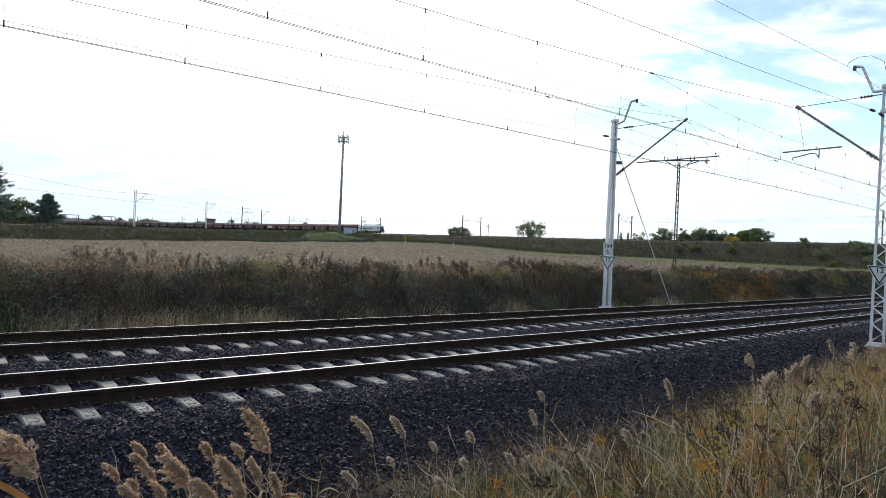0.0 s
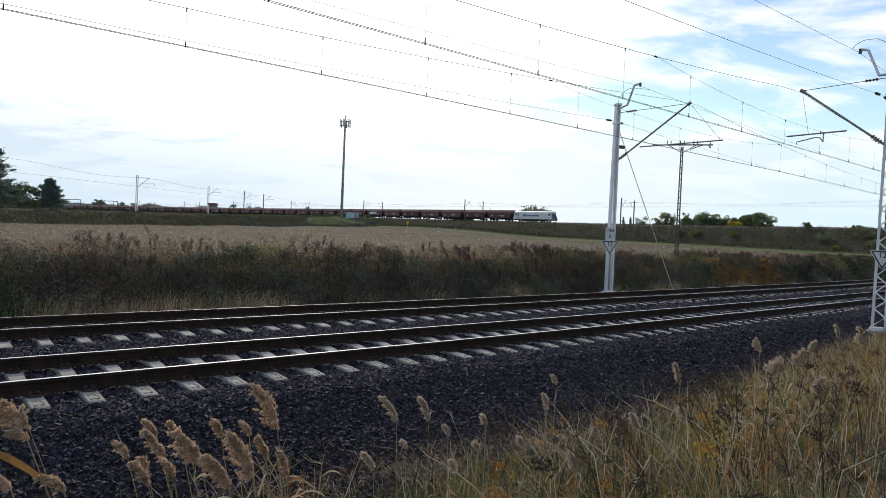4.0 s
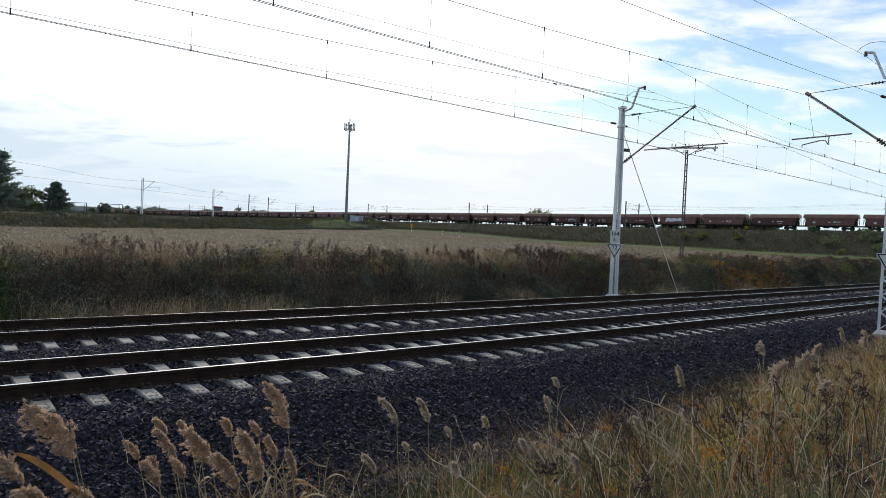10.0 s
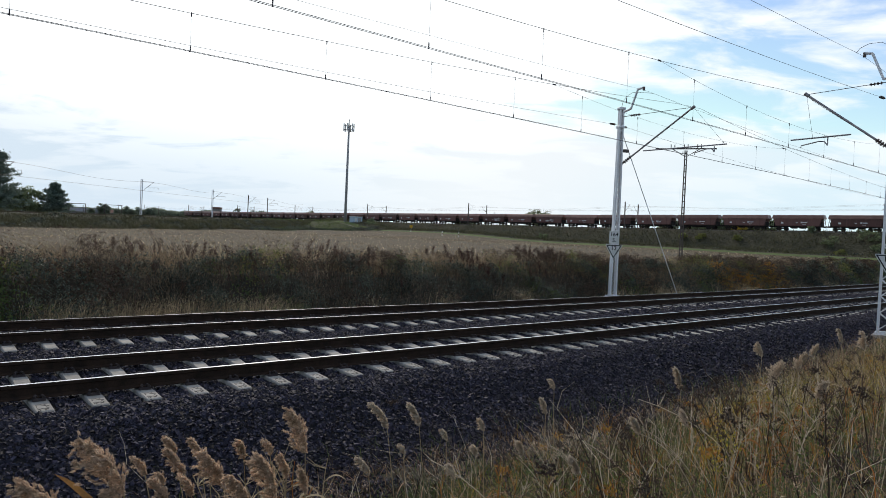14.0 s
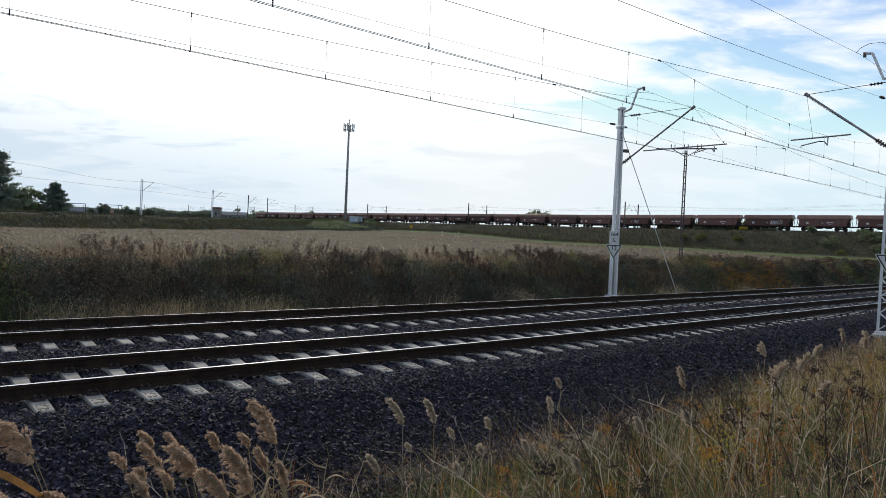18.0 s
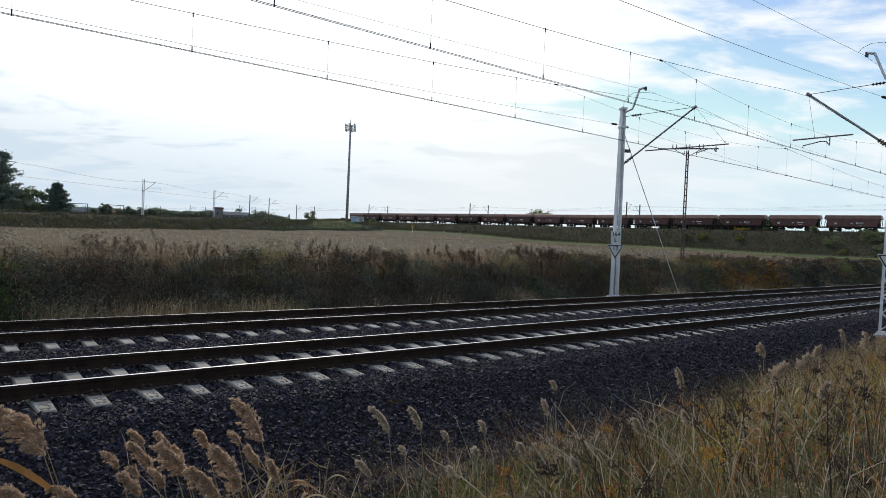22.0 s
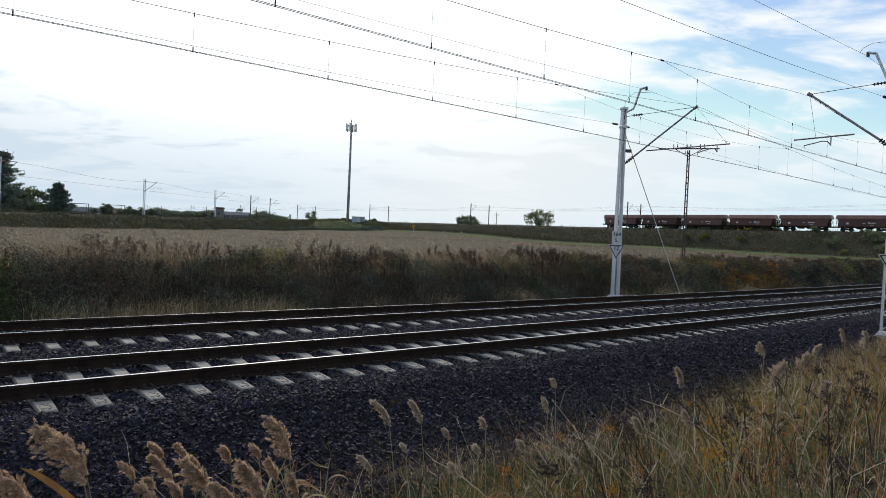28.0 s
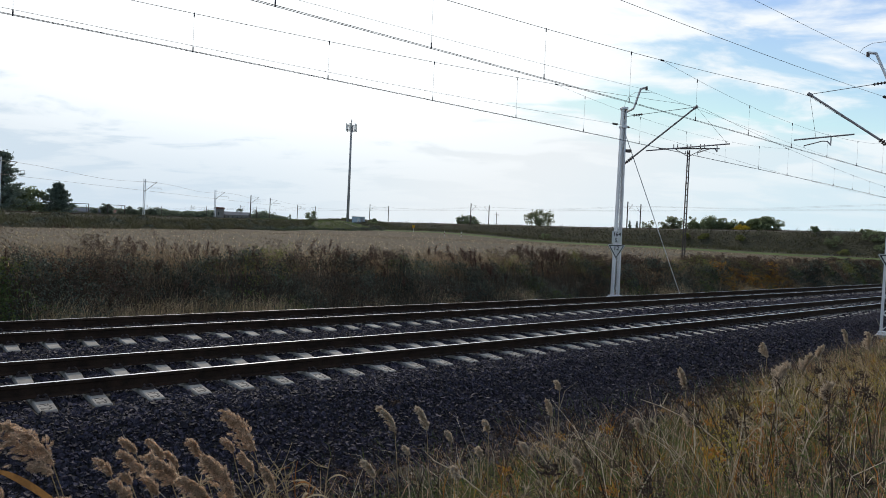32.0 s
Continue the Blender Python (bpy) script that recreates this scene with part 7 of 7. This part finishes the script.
def plant_reeds():
    big, mid, small = "tall reed with a big beige plume by the ballast", "dry reed with a beige plume by the ballast", "slender dry reed on the verge"

    def grow(x, y, z, ln, pl, sway, k, a, b, lab, fluff, bow):
        """Foot, length, plume, sway and the share of it, lean offsets, label, fluffiness, bow."""
        i = len(REEDS)
        ob = reed(ln, pl, 200 + i, x, y, z, lab, 2 + i % 2, fluff, bow, "pale_plume" if sway is SWAY_D else "plume", i == 0)
        turn = pose(0, 0, 0, 0, 0, (i * 53) % 40 - 20)
        REEDS.append((ob, [(t, pose(x, y, z, rx * k + a, ry * k + b) @ turn) for t, rx, ry in sway]))
    grow(-1.60, 3.50, -0.41, 1.50, 0.31, SWAY_A, 1.00, 0, 0, big, 1.10, 1.05)
    grow(-1.85, 3.50, -0.47, 1.35, 0.27, SWAY_A, 0.97, 0, -1, big, 1.00, 0.90)
    grow(-1.59, 3.45, -0.40, 1.47, 0.09, SWAY_A, 1.00, 0, 0, small, 0.80, 1.10)
    grow(-1.67, 3.26, -0.36, 1.20, 0.14, SWAY_A, 0.90, 0, 0, mid, 0.80, 0.90)
    grow(-1.58, 3.48, -0.40, 1.15, 0.14, SWAY_A, 0.80, 3, 0, mid, 0.80, 0.90)
    grow(-0.68, 3.72, -0.26, 1.30, 0.27, SWAY_C, 1.00, 0, 0, big, 0.76, 0.28)
    grow(-1.33, 3.99, -0.49, 1.41, 0.10, SWAY_C, 0.80, 3, -3, small, 0.46, 0.46)
    grow(-1.23, 3.73, -0.39, 1.24, 0.18, SWAY_C, 0.85, 2, -2, mid, 0.49, 0.46)
    grow(-1.01, 3.56, -0.29, 1.15, 0.23, SWAY_C, 0.95, 0, -1, big, 0.92, 0.39)
    grow(-1.00, 3.81, -0.36, 1.32, 0.10, SWAY_C, 0.90, 1, 0, mid, 0.56, 0.24)
    grow(-0.91, 3.91, -0.37, 1.31, 0.08, SWAY_C, 0.80, 3, 1, small, 0.52, 0.54)
    grow(-0.76, 3.42, -0.19, 1.04, 0.26, SWAY_C, 0.95, 0, 0, big, 0.80, 0.28)
    grow(-0.86, 3.36, -0.20, 1.02, 0.22, SWAY_C, 0.90, 1, 0, big, 0.80, 0.39)
    grow(-1.46, 3.87, -0.49, 1.28, 0.11, SWAY_C, 0.75, 3, -3, small, 0.46, 0.54)
    grow(-0.80, 3.67, -0.27, 1.13, 0.13, SWAY_C, 0.80, 2, 2, mid, 0.46, 0.31)
    grow(-1.37, 3.80, -0.44, 1.20, 0.06, SWAY_C, 0.75, 3, -2, small, 0.59, 0.39)
    grow(-1.17, 3.57, -0.33, 1.12, 0.10, SWAY_C, 0.80, 2, -1, mid, 0.59, 0.46)
    grow(-1.22, 3.94, -0.45, 1.32, 0.13, SWAY_C, 0.80, 2, -2, small, 0.39, 0.39)
    grow(-0.95, 3.78, -0.34, 1.15, 0.12, SWAY_C, 0.85, 1, 1, mid, 0.46, 0.31)
    grow(-1.23, 3.46, -0.31, 1.09, 0.14, SWAY_C, 0.80, 2, -2, mid, 0.59, 0.54)
    grow(-1.23, 3.99, -0.46, 1.23, 0.11, SWAY_C, 0.75, 2, -1, small, 0.39, 0.39)
    grow(-0.68, 3.54, -0.20, 1.02, 0.14, SWAY_C, 0.80, 2, 2, mid, 0.39, 0.24)
    grow(-0.21, 4.84, -0.46, 1.21, 0.21, SWAY_D, 1.00, 0, 0, mid, 0.56, 0.55)
    grow(-0.00, 4.83, -0.41, 1.19, 0.18, SWAY_D, 1.00, 0, 0, mid, 0.45, 0.37)
    grow(-0.35, 4.53, -0.41, 0.88, 0.16, SWAY_D, 0.80, 2, 0, small, 0.50, 0.51)
    grow(0.91, 5.61, -0.42, 1.04, 0.13, SWAY_D, 0.60, 2, 2, small, 0.63, 0.37)
    grow(1.12, 6.21, -0.54, 1.23, 0.09, SWAY_D, 0.60, 0, 0, small, 0.73, 0.44)
    grow(0.41, 5.10, -0.39, 1.00, 0.09, SWAY_D, 0.60, 2, 0, small, 0.54, 0.37)
    grow(0.64, 4.86, -0.27, 0.77, 0.10, SWAY_D, 0.60, 2, 2, small, 0.73, 0.45)
    grow(0.14, 4.37, -0.25, 0.75, 0.10, SWAY_D, 0.70, 2, 3, small, 0.73, 0.45)
    grow(0.33, 4.67, -0.29, 0.84, 0.07, SWAY_D, 0.60, 2, 0, small, 0.81, 0.37)
    grow(0.14, 5.10, -0.46, 0.99, 0.07, SWAY_D, 0.60, 2, 0, small, 0.54, 0.51)
    grow(-0.16, 4.89, -0.47, 0.95, 0.06, SWAY_D, 0.60, 2, 0, small, 0.63, 0.59)
    grow(2.27, 6.27, -0.28, 0.95, 0.22, SWAY_D, 0.45, -3, 2, mid, 0.63, 0.40)
    grow(3.19, 6.65, -0.17, 1.11, 0.14, SWAY_D, 0.40, -4, 2, mid, 0.99, 0.37)
    grow(3.03, 6.13, -0.07, 0.79, 0.26, SWAY_D, 0.40, -4, 4, big, 1.12, -0.30)
    grow(3.37, 6.36, -0.05, 0.92, 0.17, SWAY_D, 0.40, -3, 4, mid, 1.08, -0.40)
    grow(3.32, 5.84, 0.07, 0.65, 0.16, SWAY_D, 0.40, -3, 3, mid, 1.08, -0.30)
    grow(1.59, 5.25, -0.16, 0.68, 0.14, SWAY_D, 0.40, -2, 2, mid, 0.81, 0.45)
    grow(3.79, 6.86, -0.09, 1.01, 0.13, SWAY_D, 0.40, -3, 3, mid, 0.90, -0.30)
    grow(2.11, 5.65, -0.14, 0.63, 0.13, SWAY_D, 0.40, -2, 2, small, 0.81, 0.37)
    grow(0.99, 4.54, -0.10, 0.53, 0.13, SWAY_D, 0.40, -2, 1, mid, 0.81, 0.51)
    grow(4.57, 7.65, -0.13, 1.11, 0.17, SWAY_D, 0.35, -3, 2, small, 0.54, 0.45)
    grow(4.58, 7.25, -0.02, 0.98, 0.20, SWAY_D, 0.35, -3, 2, mid, 1.08, 0.25)
    grow(2.40, 5.45, -0.03, 0.64, 0.10, SWAY_D, 0.40, -2, 2, small, 0.90, 0.37)


plant_reeds()


# ---------------------------------------------------------------- single dead plants standing out of the verge
def dead_plant(kind, x, y, seed, height, lean, turn):
    rr = random.Random(seed)
    z = float(ground_z(x, y)) - 0.03
    pale = kind != "dead_weed"
    skin = {"bent_stalk": "pale_stem", "orange_stalk": "orange_leaf", "straw_stalk": "reed"}.get(kind, "dark_weed")
    root = new(kind)
    root.matrix_basis = pose(x, y, z, 0, 0, turn)
    n = 9
    pts = []
    for i in range(n):
        u = i / (n - 1)
        pts.append(Vector((lean * height * u ** 1.5 + 0.012 * math.sin(7 * u + seed), 0.02 * math.sin(5 * u + seed), height * (u - (0.22 if pale else 0.08) * u ** 3))))
    part("stem", Shape().tube(pts, 0.0055 if pale else 0.006, 6, r1=0.0022).mesh("stem", [skin]), root)
    ends = []
    for k in range(5 if pale else 9):
        u = rr.uniform(0.5, 0.98)
        p = pts[0].lerp(pts[-1], 0) if u <= 0 else pts[int(u * (n - 1))]
        a = rr.uniform(0, 6.28)
        l = rr.uniform(0.06, 0.2) * height
        e = p + Vector((math.cos(a) * l * 0.7 + lean * 0.05, math.sin(a) * l * 0.7, l * rr.uniform(0.3, 0.9)))
        m = p.lerp(e, 0.55) + Vector((0, 0, -0.012))
        part("twig", Shape().tube([p, m, e], 0.0026, 5, r1=0.0014).mesh("twig", [skin]), root)
        ends.append(e)
    rng = np.random.default_rng(seed)
    if not pale:
        for e in ends[:2] + [pts[-1]]:
            q = np.array(e) + rng.normal(size=(60, 3)) * np.array([0.022, 0.022, 0.013])
            v, f = flakes(q, rng.uniform(0.008, 0.02, 60), rng)
            tagged(part("seed_head", quick_mesh("seed_head", v, f, "dark_weed"), root), kind="stuff")
        tagged(root, "dead dark brown weed with branching seed heads on the verge", "weed", group="dead weeds")
    else:
        words = {"bent_stalk": "pale dry stalk bent over on the verge", "orange_stalk": "thin orange autumn stalk with a narrow leaf", "straw_stalk": "upright straw-coloured stalk among the reeds"}
        for k in range(3 if kind != "bent_stalk" else 0):     # narrow hanging leaves
            p = pts[int(n * rr.uniform(0.35, 0.85))]
            a, l = rr.uniform(0, 6.28), rr.uniform(0.1, 0.22)
            tt = np.linspace(0, 1, 6)
            c = np.array(p) + np.c_[np.cos(a) * l * tt, np.sin(a) * l * tt, l * (0.9 * tt - 1.0 * tt ** 2)]
            w = 0.006 * np.sin(np.pi * (0.12 + 0.85 * (1 - tt))) + 0.0008
            sd = np.array([-np.sin(a), np.cos(a), 0.5])
            part("leaf", mesh_of("leaf", np.concatenate([c - sd * w[:, None], c + sd * w[:, None]]), [(q, q + 1, q + 7, q + 6) for q in range(5)], [skin]), root)
        tagged(root, words[kind], "dry stalk", group=kind.replace("_", " ") + "s")
    return root


def plant_dead():
    rr = random.Random(77)
    for i in range(26):
        y = rr.uniform(3.4, 8.5)
        x = y * rr.uniform(0.26, 0.66)
        dead_plant("dead_weed", x, y, 300 + i, rr.uniform(0.6, 1.0), rr.uniform(-0.45, 0.1), rr.uniform(-25, 25))
    for i in range(26):
        y = rr.uniform(3.0, 7.0)
        x = y * rr.uniform(0.05, 0.62)
        dead_plant("bent_stalk", x, y, 400 + i, rr.uniform(0.45, 0.9), rr.uniform(-0.75, 0.35), rr.uniform(-40, 40))

    # a fan of dark stems leaning over, and the longest bleached stalks
    for i, (x, y, h, lean) in enumerate([(2.25, 5.2, 1.0, -0.5), (2.35, 5.25, 1.05, -0.38), (2.42, 5.2, 1.0, -0.25), (2.5, 5.3, 1.05, -0.12), (2.3, 5.1, 0.85, -0.6), (2.6, 5.25, 0.95, 0.05),
                                         (1.5, 5.3, 0.6, -0.8), (3.3, 5.6, 0.95, 0.25), (3.2, 5.9, 1.0, 0.1)]):
        dead_plant("dead_weed", x, y, 500 + i, h, lean, 8 * math.sin(i * 2.1))
    # a stand of upright orange and tan stems under the plumes
    for i in range(16):
        y = rr.uniform(5.0, 6.6)
        dead_plant("orange_stalk" if i % 3 else "straw_stalk", y * rr.uniform(0.44, 0.53), y, 620 + i, rr.uniform(0.6, 1.05), rr.uniform(-0.15, 0.2), rr.uniform(-30, 30))
    for i, (x, y, h, lean) in enumerate([(2.45, 5.1, 0.95, -0.95), (2.1, 5.2, 0.8, -0.7), (1.75, 5.5, 0.75, -0.9), (2.7, 5.0, 0.9, 0.2), (2.75, 5.4, 1.1, -0.05), (2.65, 5.5, 1.1, 0.02), (3.0, 5.3, 0.8, -0.4)]):
        dead_plant("bent_stalk", x, y, 520 + i, h, lean, 10 * math.sin(i * 1.7))
    for i in range(22):
        y = rr.uniform(3.4, 4.4)
        dead_plant("straw_stalk", y * rr.uniform(-0.34, -0.17), y, 540 + i, rr.uniform(0.85, 1.25), rr.uniform(-0.25, 0.2), rr.uniform(-30, 30))
    for i in range(9):
        y = rr.uniform(5.0, 7.2)
        dead_plant("straw_stalk", y * rr.uniform(0.45, 0.6), y, 570 + i, rr.uniform(0.8, 1.15), rr.uniform(-0.15, 0.15), rr.uniform(-30, 30))
    for i, (x, y, h) in enumerate([(-0.83, 4.0, 1.25), (-0.8, 3.9, 1.05), (-0.86, 4.1, 1.1), (3.7, 6.4, 0.8), (4.1, 6.7, 0.85), (2.85, 5.5, 0.7), (1.1, 5.0, 0.7), (0.5, 4.9, 0.75), (1.6, 5.1, 0.55), (3.9, 5.9, 0.7)]):
        dead_plant("orange_stalk", x, y, 590 + i, h, 0.1 * math.sin(i), 20 * i)


plant_dead()


# ---------------------------------------------------------------- what moves
def motions():
    times = [float(t) for t in range(0, 33)]
    for i, wgn in enumerate(TRAIN):
        walk(wgn, [(t, line_pose(tail_s(t) - (i + 0.5) * PITCH)) for t in times])
    walk(LOCO, [(t, line_pose(tail_s(t) - WAGONS * PITCH - 9.45)) for t in times])
    for ob, rows in REEDS:
        walk(ob, rows)


motions()
